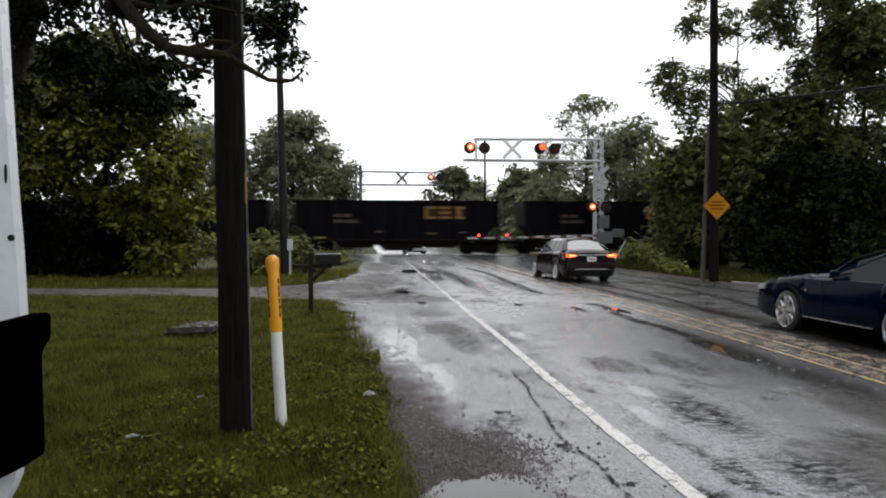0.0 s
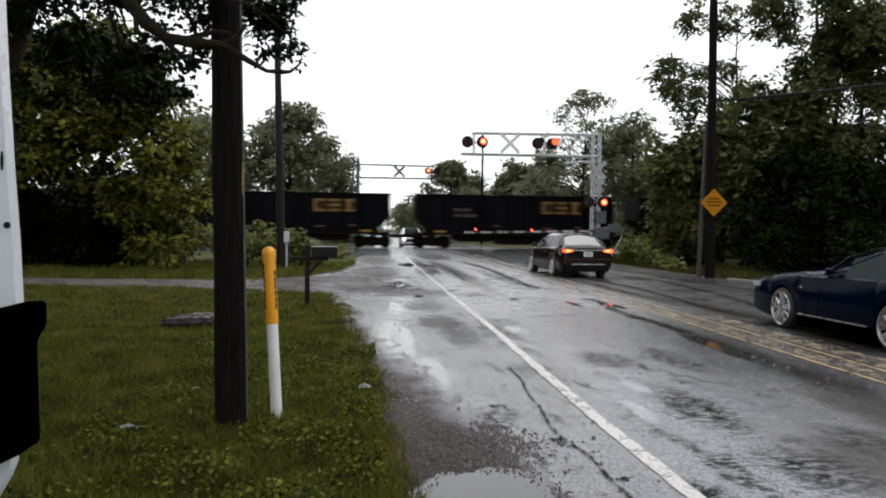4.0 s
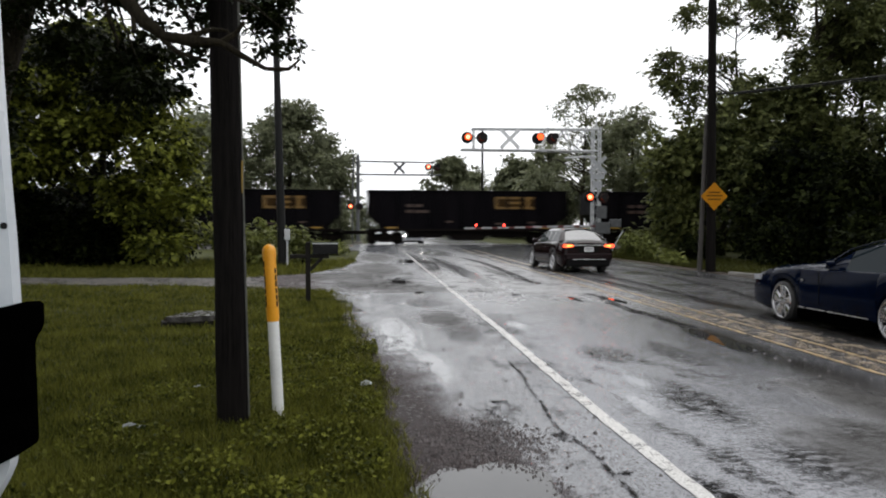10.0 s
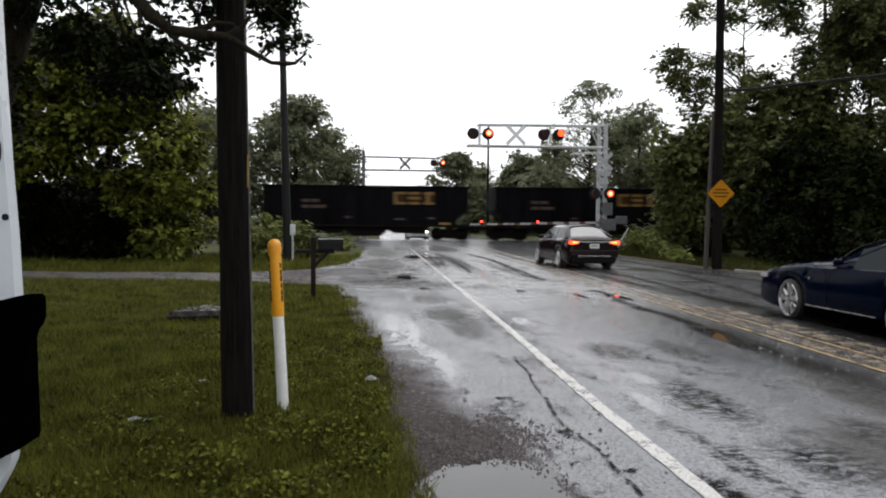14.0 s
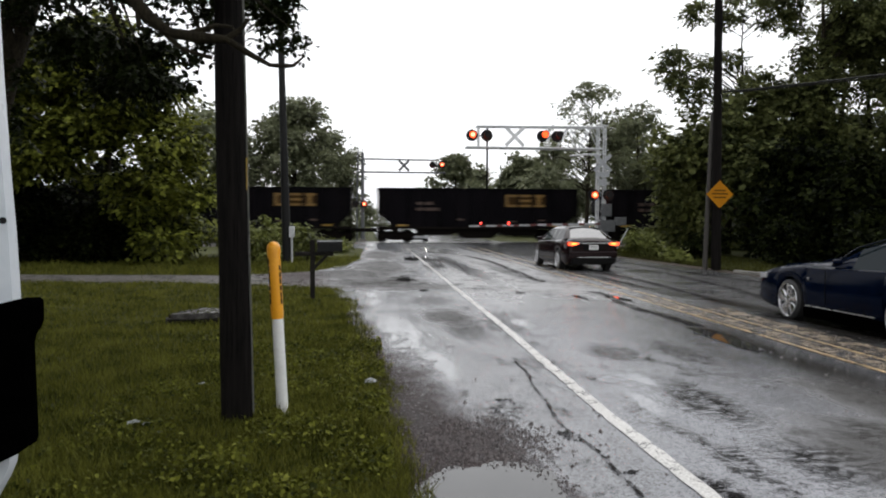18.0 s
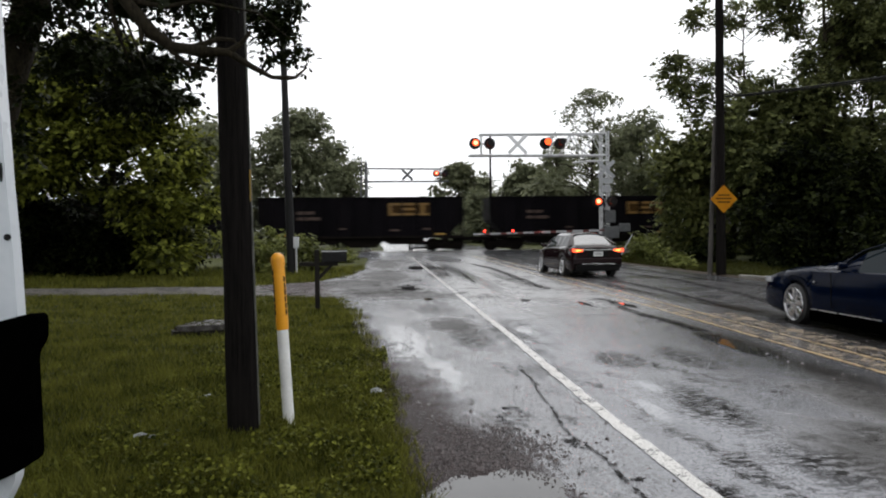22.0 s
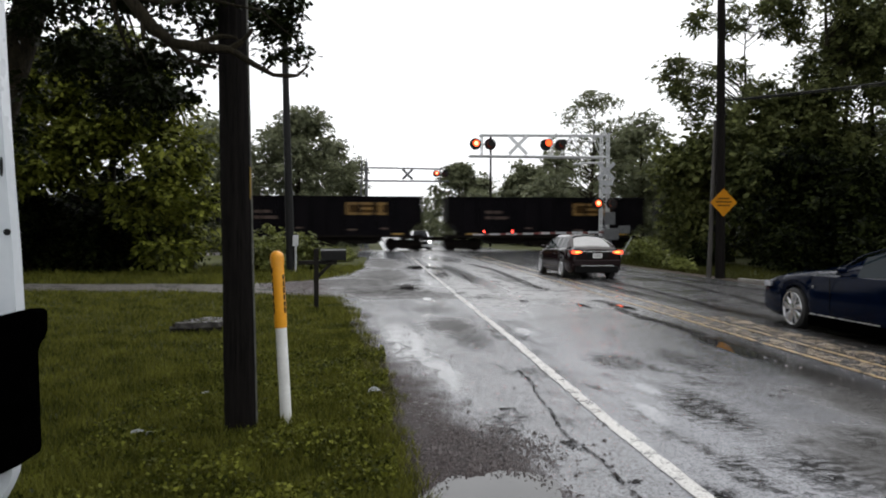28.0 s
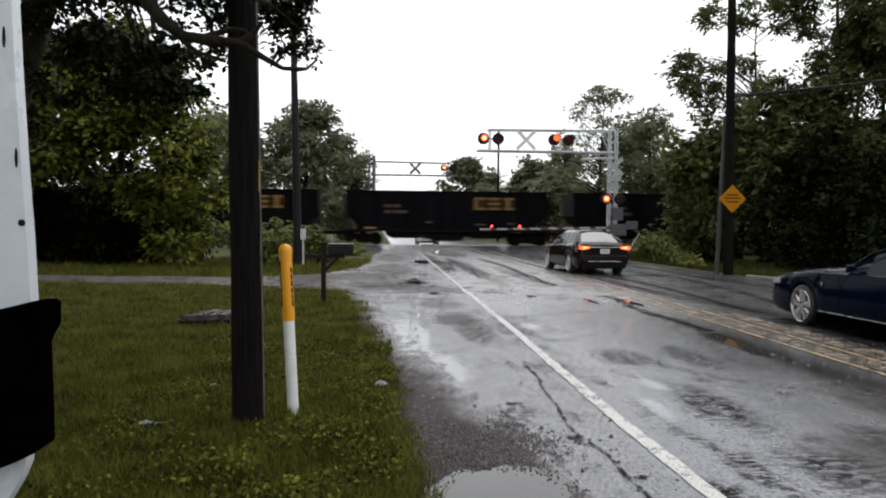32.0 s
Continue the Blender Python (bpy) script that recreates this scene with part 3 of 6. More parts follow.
def setting(name, shape, material, label, smooth=False):
    return tagged(part(name, shape, material, None, "", smooth), label, "", "", "structure")


def raw_mesh(name, verts, faces4):
    """A mesh straight from arrays of corners and quads."""
    me = bpy.data.meshes.new(name)
    n, k = len(verts), len(faces4)
    me.vertices.add(n)
    me.vertices.foreach_set("co", np.asarray(verts, np.float32).ravel())
    w = faces4.shape[1]
    me.loops.add(k * w)
    me.loops.foreach_set("vertex_index", faces4.astype(np.int32).ravel())
    me.polygons.add(k)
    me.polygons.foreach_set("loop_start", np.arange(0, k * w, w, dtype=np.int32))
    me.polygons.foreach_set("loop_total", np.full(k, w, dtype=np.int32))
    me.update()
    return me


def leaf_mesh(name, pos, out, size, rng, droop=0.35):
    """Pointed leaf blades at pos, turned roughly towards out."""
    n = len(pos)
    nor = out * 0.7 + rng.normal(size=(n, 3)) * 0.65 + np.array([0, 0, droop])
    nor /= np.linalg.norm(nor, axis=1, keepdims=True) + 1e-9
    a = np.cross(nor, rng.normal(size=(n, 3)))
    a /= np.linalg.norm(a, axis=1, keepdims=True) + 1e-9
    b = np.cross(nor, a)
    s = (size * rng.uniform(0.6, 1.35, n))[:, None]
    v = np.stack([pos - a * s * 0.5, pos + b * s * 0.34 - a * s * 0.02 + nor * s * 0.08, pos + a * s * 0.55, pos - b * s * 0.34 + a * s * 0.03 + nor * s * 0.08], 1)
    return raw_mesh(name, v.reshape(-1, 3), np.arange(4 * n).reshape(n, 4))


def spray_mesh(name, clumps, n, leaf, rng, per=9, shell=2.2, ragged=0.18, floor=None):
    """Leaves in flat drooping sprays that stand out from the skins of the clumps."""
    k = max(1, n // per)
    base, d = cloud(clumps, k, rng, shell, ragged)
    reach = leaf * rng.uniform(1.8, 4.2, k)
    axis = d * np.array([1.0, 1.0, 0.45]) + rng.normal(size=(k, 3)) * 0.35 + np.array([0, 0, -0.30])
    axis /= np.linalg.norm(axis, axis=1, keepdims=True) + 1e-9
    nor = d * 0.45 + rng.normal(size=(k, 3)) * 0.28 + np.array([0, 0, 0.85])
    lat = np.cross(nor, axis)
    lat /= np.linalg.norm(lat, axis=1, keepdims=True) + 1e-9
    nor = np.cross(axis, lat)
    idx = np.repeat(np.arange(k), per)
    m = len(idx)
    t = rng.uniform(0, 1, m)
    s = rng.uniform(-1, 1, m) * (0.50 - 0.28 * t)
    q = reach[idx][:, None]
    pos = base[idx] + q * (axis[idx] * (t[:, None] - 0.3) + lat[idx] * s[:, None] - np.array([0, 0, 0.22]) * (t ** 2)[:, None])
    if floor is not None:
        pos[:, 2] = np.maximum(pos[:, 2], floor)
    nn = nor[idx] + rng.normal(size=(m, 3)) * 0.30
    nn /= np.linalg.norm(nn, axis=1, keepdims=True) + 1e-9
    a = axis[idx] * 0.7 + lat[idx] * np.sign(s)[:, None] * 0.6 + rng.normal(size=(m, 3)) * 0.3
    a -= nn * np.sum(a * nn, axis=1, keepdims=True)
    a /= np.linalg.norm(a, axis=1, keepdims=True) + 1e-9
    b = np.cross(nn, a)
    z = (leaf * rng.uniform(0.6, 1.3, m))[:, None]
    v = np.stack([pos - a * z * 0.5, pos + b * z * 0.38 - nn * z * 0.06, pos + a * z * 0.6 - nn * z * 0.10, pos - b * z * 0.38 - nn * z * 0.06], 1)
    return raw_mesh(name, v.reshape(-1, 3), np.arange(4 * m).reshape(m, 4))


def cloud(clumps, n, rng, shell=2.2, ragged=0.18):
    """Leaf places over uneven clumps (x, y, z, rx, ry, rz), thick towards their skins."""
    c = np.array(clumps)
    w = (c[:, 3] * c[:, 4] * c[:, 5]) ** (2 / 3)
    pick = rng.choice(len(c), n, p=w / w.sum())
    d = rng.normal(size=(n, 3))
    d /= np.linalg.norm(d, axis=1, keepdims=True)
    r = rng.uniform(0, 1, n) ** (1 / shell) + rng.normal(size=n) * ragged
    return c[pick, :3] + d * r[:, None] * c[pick, 3:], d


def tree(x, y, height, radius, n, leaf, mat, seed, low=0.25, lean=(0, 0), clumps=26, trunk=0.22, label="", name="tree", gap=0.34, squash=1.0, bark=None, shell=2.2, cone=False, flat=0.72, balls=None, limbs=12, per=9):
    """A tapered trunk, limbs that reach into the crown, and a crown of leaf clumps."""
    rng = np.random.default_rng(seed)
    th = thing(name, pose(x, y, 0), label, "tree")
    top = Vector((lean[0], lean[1], height * 0.93))
    path, rad = [], []
    for i in range(9):
        t = i / 8
        path.append((top.x * t + rng.normal() * 0.06 * height / 10, top.y * t + rng.normal() * 0.06 * height / 10, top.z * t - 0.05))
        rad.append(trunk * (1.25 - 1.15 * t) if i else trunk * 1.6)
    part("trunk", Shape().tube(path, rad, 10), bark or BARK, th, "", True)
    z0 = height * low
    given, balls = balls, []
    for i in range(clumps):
        t = rng.uniform(0, 1)
        z = z0 + (height - z0) * t
        wide = radius * (math.sin(math.pi * min(0.97, 0.16 + 0.80 * t)) ** 0.75 if not cone else (1.02 - t) ** 0.75) * squash
        a = 2.399 * i + rng.uniform(-0.5, 0.5)
        rr = wide * math.sqrt(rng.uniform(0.05, 1.0))
        s = radius * gap * rng.uniform(0.65, 1.35)
        f = z / height
        balls.append((top.x * f + rr * math.cos(a), top.y * f + rr * math.sin(a), z, s * 1.15, s * 1.15, s * flat))
    if given:
        balls = [(a - x, b - y, c, d, e, f) for a, b, c, d, e, f in given(rng)]
    for i, b in enumerate(balls[:limbs]):
        z = max(z0 * 0.8, b[2] - 0.35 * math.hypot(b[0], b[1]) - 0.3)
        f = z / height
        p0 = Vector((top.x * f, top.y * f, z))
        p1 = Vector(b[:3])
        mid = p0.lerp(p1, 0.55) + Vector((0, 0, 0.12 * (p1 - p0).length))
        r0 = trunk * (0.28 if given else 0.45) * (1.1 - 0.7 * f)
        part("limb", Shape().tube([p0, mid, p1], [r0, r0 * 0.6, r0 * 0.2], 6, False), bark or BARK, th, "", True)
    part("crown", spray_mesh("crown", balls, n, leaf, rng, per, shell, 0.26 if given else 0.18, 0.15), mat, th)
    return th


def bush(x, y, rx, ry, h, n, leaf, mat, seed, label, name="bush"):
    rng = np.random.default_rng(seed)
    th = thing(name, pose(x, y, 0), label, "bush")
    balls = []
    for i in range(9):
        balls.append((rng.uniform(-rx, rx) * 0.75, rng.uniform(-ry, ry) * 0.75, h * rng.uniform(0.2, 0.72), rx * 0.42, ry * 0.42, h * 0.3))
    for b in balls:
        part("stem", Shape().tube([(b[0] * 0.3, b[1] * 0.3, -0.03), (b[0] * 0.7, b[1] * 0.7, b[2] * 0.6), b[:3]], [0.03, 0.02, 0.008], 5, False), BARK, th)
    part("foliage", spray_mesh("foliage", balls, n, leaf, rng, 8, 2.0, 0.25, 0.04), mat, th)
    return th


def blot(cx, cy, rx, ry, z, rng, n=28, rough=0.28):
    """A flat patch with an uneven rim, as a thin slab."""
    ph = rng.uniform(0, 6.28, 4)
    o = []
    for k in range(n):
        a = 2 * math.pi * k / n
        r = 1 + rough * (0.5 * math.sin(2 * a + ph[0]) + 0.4 * math.sin(3 * a + ph[1]) + 0.35 * math.sin(5 * a + ph[2]) + 0.3 * math.sin(9 * a + ph[3]) + 0.08 * math.sin(17 * a + ph[1]) + 0.03 * math.sin(31 * a + ph[0]))
        o.append((cx + rx * r * math.cos(a), cy + ry * r * math.sin(a)))
    return o


# ---- the ground, road and tracks ----
def verge_edge(y):
    """Where the grass of the near verge ends."""
    y = np.asarray(y, float)
    edge = np.interp(y, [-6, 4.1, 4.9, 6.8, 8.2, 10.3, 13, 16.2, 17.5, 18.4, 20, 22.3, 23.9, 26.4, 31.2, 35.6, 50], [0.12, 0.14, 0.19, 0.15, 0.04, -0.09, -0.26, -0.50, -0.80, -1.6, -2.6, -3.2, -1.65, -1.02, -0.51, -0.2, -0.1])
    return edge + 0.04 * np.sin(y * 1.9) + 0.03 * np.sin(y * 4.7 + 1) + 0.02 * np.sin(y * 11.3)


def drive_near(x):
    """Where the lawn ends at the driveway."""
    return np.interp(x, [-30, -8.9, -4.4, -2.8, -1.24, -0.7], [21.2, 20.3, 19.5, 18.9, 18.0, 17.5]) + 0.06 * np.sin(np.asarray(x) * 2.3)


def drive_far(x):
    """Where the rough grass begins beyond the driveway."""
    return np.interp(x, [-30, -9.9, -5.0, -3.4, -1.65, -1.0], [23.4, 22.75, 22.3, 22.4, 23.9, 26.4]) + 0.08 * np.sin(np.asarray(x) * 1.7)


def strip(x0, x1, y0, y1, z, nx, ny, wob=0.0, seed=1, hump=None, edged=0):
    """A paved strip with a slightly wandering rim; the sides fall below the ground."""
    s = Shape()
    rng = np.random.default_rng(seed)
    rows = []
    for j in range(ny + 1):
        y = y0 + (y1 - y0) * j / ny
        a = (float(verge_edge(y)) + x0 if edged else x0) + wob * (math.sin(y * 0.9 + seed) * 0.5 + math.sin(y * 2.7 + 2 * seed) * 0.3 + rng.normal() * 0.25)
        b = (float(verge_edge(y)) + x1 if edged == 2 else x1) + wob * (math.sin(y * 0.7 + 3 * seed) * 0.5 + math.sin(y * 2.1 + seed) * 0.3 + rng.normal() * 0.25)
        rows.append([(a - 0.02, y, z - 0.06)] + [(a + (b - a) * i / nx, y, z + (hump(a + (b - a) * i / nx, y) if hump else 0)) for i in range(nx + 1)] + [(b + 0.02, y, z - 0.06)])
    w = nx + 3
    s.add([p for r in rows for p in r], [(j * w + i, j * w + i + 1, (j + 1) * w + i + 1, (j + 1) * w + i) for j in range(ny) for i in range(w - 1)])
    return s


setting("ground", Shape().add([(-1500, -400, -0.03), (1500, -400, -0.03), (1500, 2600, -0.03), (-1500, 2600, -0.03)], [(0, 1, 2, 3)]), GROUND_M, "wet grassy ground reaching to the horizon")


def lawn(x, y):
    return -0.032 + 0.014 * noise.noise((x * 0.5, y * 0.5, 0)) + 0.006 * noise.noise((x * 2.1, y * 2.1, 3))


def lawn_sheet(name, x0, x1, y0, y1, label):
    s = strip(x0, -0.03 if name == "verge_1" else x1, y0, y1, 0.0, 24, 48, 0.0, 5, lawn)
    setting(name, s, GROUND_M, label, True)


lawn_sheet("verge_1", -16, 0.12, -1, 21.5, "mown wet grass verge beside the road")
lawn_sheet("verge_2", -20, -0.15, 21.52, 49, "rough grass between the driveway and the tracks")
lawn_sheet("verge_3", 11.6, 40, -2, 48, "overgrown dark verge under the trees")
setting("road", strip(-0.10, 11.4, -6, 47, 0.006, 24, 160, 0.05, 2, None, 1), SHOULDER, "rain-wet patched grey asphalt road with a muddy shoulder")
setting("road_beyond", strip(1.0, 11.4, 47.02, 420, 0.006, 10, 120, 0.05, 3), ASPHALT, "wet grey asphalt road beyond the crossing")
setting("road_shoulder_far", strip(11.3, 12.2, -6, 49, -0.002, 3, 90, 0.16, 4), MUD, "muddy gravel edge of the road")
drive = Shape()
cols = [-30 + 28.6 * i / 60 for i in range(61)]
drive.add([p for x in cols for p in ((x, float(drive_near(x)) - 0.12, -0.06), (x, float(drive_near(x)) - 0.05, 0.0), (x, float(drive_far(x)) + 0.05, 0.0), (x, float(drive_far(x)) + 0.12, -0.06))], [(4 * i + k, 4 * i + 4 + k, 4 * i + 5 + k, 4 * i + 1 + k) for i in range(60) for k in range(3)])
setting("driveway", drive, GRAVEL, "pale wet gravel driveway")


def edge_line(y):
    return float(np.interp(y, [-4, 4, 6, 8.5, 10.5, 13.2, 18.3, 21.7, 27, 47], [1.93, 1.93, 1.925, 1.97, 2.01, 2.035, 2.08, 2.13, 2.18, 2.42]))


def centre_line(y):
    return 5.20 + 0.024 * y


def line_strip(name, at, w, y0, y1, mat, label, z=0.013, ragged=0.006):
    rng = np.random.default_rng(int(w * 1000 + y1))
    v, f = [], []
    n = int((y1 - y0) / 0.12)
    for j in range(n + 1):
        y = y0 + (y1 - y0) * j / n
        x = at(y)
        v += [(x - w / 2 + rng.normal() * ragged, y, z), (x + w / 2 + rng.normal() * ragged, y, z)]
        if j:
            f.append((2 * j - 2, 2 * j - 1, 2 * j + 1, 2 * j))
    setting(name, Shape().add(v, f), mat, label)


line_strip("white_edge_line_2", edge_line, 0.085, 18.0, 46, WORN_LINE, "badly worn white painted edge line")
line_strip("white_edge_line", edge_line, 0.115, -4, 18.0, WHITE_LINE, "worn white painted edge line")
line_strip("yellow_line_1", centre_line, 0.075, -4, 47, YELLOW_LINE, "worn yellow painted centre line")
line_strip("yellow_line_2", lambda y: centre_line(y) + 0.42 + 0.006 * y, 0.075, -4, 47, YELLOW_LINE, "worn yellow painted centre line")
line_strip("centre_joint", lambda y: centre_line(y) + 0.24, 0.30, -4, 15, CRUMBLE, "crumbled tan asphalt along the centre joint", 0.0105, 0.03)
line_strip("centre_joint_2", lambda y: centre_line(y) + 0.78 + 0.004 * y, 0.40, -4, 13, CRUMBLE, "crumbled tan asphalt beside the centre line", 0.0105, 0.05)

# puddles, tar seams and broken patches
PUDDLES = [(0.98, 20.3, 0.20, 0.6), (0.70, 3.98, 0.46, 0.70), (1.27, 16.9, 0.10, 0.3), (4.76, 9.4, 0.15, 0.85), (4.42, 15.1, 0.07, 0.45), (5.20, 14.6, 0.08, 0.45), (1.9, 32.0, 0.35, 1.6)]
for cx, cy, rx, ry in PUDDLES:
    o = blot(cx, cy, rx, ry, 0, RNG, 150, 0.16)
    fray = np.cumsum(RNG.normal(0, 0.010, 150))
    fray -= np.linspace(0, fray[-1], 150)
    o = [(cx + (x - cx) * (1 + q), cy + (y - cy) * (1 + q + RNG.normal(0, 0.008))) for (x, y), q in zip(o, fray)]
    setting("puddle", Shape().prism(o, "z", -0.005, 0.0165 if cx > 4 else 0.0085), WATER, "still rain puddle on the asphalt")


def seam(points, w, seed):
    rng = np.random.default_rng(seed)
    v, f = [], []
    P = [Vector((a, b, 0)) for a, b in points]
    k = 0
    for i in range(len(P) - 1):
        m = max(2, int((P[i + 1] - P[i]).length / 0.07))
        for j in range(m):
            p = P[i].lerp(P[i + 1], j / m)
            d = (P[i + 1] - P[i]).normalized()
            sd = Vector((-d.y, d.x, 0))
            p = p + sd * (rng.normal() * w * 0.12 + min(w, 0.02) * 0.6 * math.sin(p.y * 5.3))
            a = w * rng.uniform(0.45, 0.8)
            v += [tuple(p + sd * a) + (), tuple(p - sd * a)]
            v[-2] = (v[-2][0], v[-2][1], 0.0155)
            v[-1] = (v[-1][0], v[-1][1], 0.0155)
            if k:
                f.append((2 * k - 2, 2 * k - 1, 2 * k + 1, 2 * k))
            k += 1
    return Shape().add(v, f)


SEAMS = [([(1.66, 8.3), (1.62, 7.4), (1.53, 6.35), (1.47, 5.3), (1.55, 4.8), (1.55, 4.2), (1.5, 3.4)], 0.017), ([(4.70, 35), (4.95, 30), (4.75, 24.2), (4.60, 20.6), (4.66, 19.0)], 0.15), ([(5.03, 16.3), (5.16, 15.5), (4.92, 14.1), (4.88, 12.9), (4.97, 11.9), (4.96, 10.6)], 0.12), ([(7.25, 24), (7.45, 20.5), (7.30, 17.5), (7.05, 14.4)], 0.10), ([(8.8, 27), (9.3, 22), (8.75, 17.2), (8.2, 14.2), (8.0, 12.4)], 0.13), ([(6.15, 33), (6.35, 26), (6.6, 21), (6.75, 17)], 0.07), ([(1.2, 13.1), (1.9, 13.05), (2.4, 12.45), (3.6, 13.2), (4.6, 13.0)], 0.022), ([(2.1, 17.3), (2.8, 17.1), (3.4, 17.5)], 0.05), ([(3.2, 34), (3.3, 27), (3.05, 22)], 0.05), ([(10.3, 30), (10.2, 22), (10.6, 16)], 0.14), ([(-0.5, 17.3), (0.2, 16.9), (0.8, 17.2)], 0.04), ([(0.3, 18.9), (1.0, 18.5), (1.7, 19.0)], 0.045), ([(-0.2, 21.0), (0.8, 21.8), (1.7, 21.3)], 0.05), ([(-1.0, 18.4), (-0.3, 18.9), (0.4, 18.5)], 0.04), ([(0.2, 23.2), (1.0, 23.8), (1.8, 23.1)], 0.06), ([(-0.8, 25.0), (0.2, 25.8), (1.5, 25.0)], 0.06), ([(0.4, 15.9), (1.0, 15.4), (1.7, 15.8)], 0.025), ([(0.0, 28.6), (1.0, 29.4), (1.9, 28.5)], 0.07)]
for i, (pts, w) in enumerate(SEAMS):
    setting("tar_seam", seam(pts, w * 1.5, 40 + i), CRACK_FINE if w < 0.03 else CRACK, "dark crumbling seam in the asphalt")
for cx, cy, rx, ry in [(0.95, 20.3, 0.34, 0.8), (2.5, 26.5, 0.3, 1.6), (2.75, 31.0, 0.3, 1.6), (3.4, 16.2, 0.14, 0.2), (6.75, 11.6, 0.12, 0.4), (7.2, 10.2, 0.15, 0.3), (6.6, 9.4, 0.12, 0.3), (1.45, 5.2, 0.06, 0.09), (1.2, 6.3, 0.05, 0.08), (1.06, 6.0, 0.03, 0.05), (1.62, 4.4, 0.04, 0.03), (2.07, 4.05, 0.05, 0.22)]:
    s = Shape().prism(blot(cx, cy, rx, ry, 0, RNG, 46, 0.75), "z", 0.0, 0.0115)
    setting("asphalt_patch", s, CRACK, "dark broken patch in the asphalt")

# loose stones on the shoulder
rng = np.random.default_rng(3)
stones = Shape()
for i in range(2400):
    near = i < 2000
    x = rng.normal(0.78, 0.25) if near else rng.uniform(0.1, 1.9)
    y = rng.normal(5.15, 0.24) if near else rng.uniform(4.0, 20)
    if ((x - 0.76) / 0.44) ** 2 + ((y - 4.02) / 0.62) ** 2 < 1:
        continue
    r = rng.uniform(0.006, 0.013) * (1.7 if i % 5 == 0 else 1.0)
    a = rng.uniform(0, 3)
    c, q = math.cos(a) * r, math.sin(a) * r
    z = 0.004
    stones.add([(x + c, y + q, z), (x - q, y + c, z), (x - c, y - q, z), (x + q, y - c, z), (x + 0.3 * c, y, z + r * 1.1), (x - 0.4 * c, y + 0.2 * q, z + r)], [(0, 1, 4), (1, 2, 5), (1, 5, 4), (2, 3, 5), (3, 4, 5), (3, 0, 4)])
for i in range(700):
    a = rng.uniform(0, 6.28)
    q = rng.normal(1.0, 0.10)
    x, y = 0.72 + 0.46 * q * math.cos(a), 4.02 + 0.68 * q * math.sin(a)
    r = rng.uniform(0.006, 0.016)
    stones.add([(x + r, y, 0.002), (x, y + r, 0.002), (x - r, y, 0.002), (x, y - r, 0.002), (x + 0.2 * r, y, 0.004 + r * 0.9), (x - 0.3 * r, y + 0.2 * r, 0.004 + r * 0.8)], [(0, 1, 4), (1, 2, 5), (1, 5, 4), (2, 3, 5), (3, 4, 5), (3, 0, 4)])
for i in range(1500):
    y = 4.0 + rng.uniform(0, 1) ** 1.5 * 22
    x = centre_line(y) + rng.normal(0.45, 0.28) if i % 12 else rng.normal(5.0, 0.5)
    r = rng.uniform(0.008, 0.024)
    a = rng.uniform(0, 3)
    c, q = math.cos(a) * r, math.sin(a) * r
    z = 0.008
    stones.add([(x + c, y + q, z), (x - q, y + c, z), (x - c, y - q, z), (x + q, y - c, z), (x + 0.3 * c, y, z + r * 0.6), (x - 0.4 * c, y + 0.2 * q, z + r * 0.5)], [(0, 1, 4), (1, 2, 5), (1, 5, 4), (2, 3, 5), (3, 4, 5), (3, 0, 4)])
tagged(part("shoulder_gravel", stones, STONES), "scattered wet gravel stones on the asphalt", "gravel", "", "stuff")

# the railway: ballast bed, ties and rails; the crossing panels
TRACK_Y = 52.55
for name, a, b in (("ballast_bed_1", -900, -1.0), ("ballast_bed_2", 12.2, 500)):
    s = Shape().prism([(TRACK_Y - 2.6, -0.05), (TRACK_Y - 1.7, 0.1), (TRACK_Y + 1.7, 0.1), (TRACK_Y + 2.6, -0.05)], "x", a, b)
    setting(name, s, BALLAST_M, "grey stone ballast under the rails")
for k, y in enumerate((TRACK_Y - 0.72, TRACK_Y + 0.72)):
    setting("rail_%d" % (k + 1), Shape().prism([(y - 0.07, 0.10), (y + 0.07, 0.10), (y + 0.035, 0.13), (y + 0.035, 0.22), (y - 0.035, 0.22), (y - 0.035, 0.13)], "x", -900, 500), STEEL, "worn steel rail of the track")
setting("crossing_panel_1", Shape().box(-1.0, 12.2, TRACK_Y - 2.2, TRACK_Y - 0.80, -0.02, 0.205, 0.02), TAR, "dark level crossing panel beside the rail")
setting("crossing_panel_2", Shape().box(-1.0, 12.2, TRACK_Y - 0.64, TRACK_Y + 0.64, -0.02, 0.205, 0.02), TAR, "dark level crossing panel between the rails")
setting("crossing_panel_3", Shape().box(-1.0, 12.2, TRACK_Y + 0.80, TRACK_Y + 2.2, -0.02, 0.205, 0.02), TAR, "dark level crossing panel beside the rail")
setting("crossing_ramp_1", Shape().prism([(46.5, -0.02), (TRACK_Y - 2.2, -0.02), (TRACK_Y - 2.2, 0.20), (46.5, 0.006)], "x", -1.0, 12.2), ASPHALT, "wet asphalt ramp up to the rails")
setting("crossing_ramp_2", Shape().prism([(TRACK_Y + 2.2, -0.02), (59.0, -0.02), (59.0, 0.006), (TRACK_Y + 2.2, 0.20)], "x", -1.0, 12.2), ASPHALT, "wet asphalt ramp down from the rails")
ties = Shape()
for k in range(-60, 90):
    x = k * 0.55
    if not -1.2 < x < 12.4:
        ties.box(x - 0.11, x + 0.11, TRACK_Y - 1.3, TRACK_Y + 1.3, 0.06, 0.115)
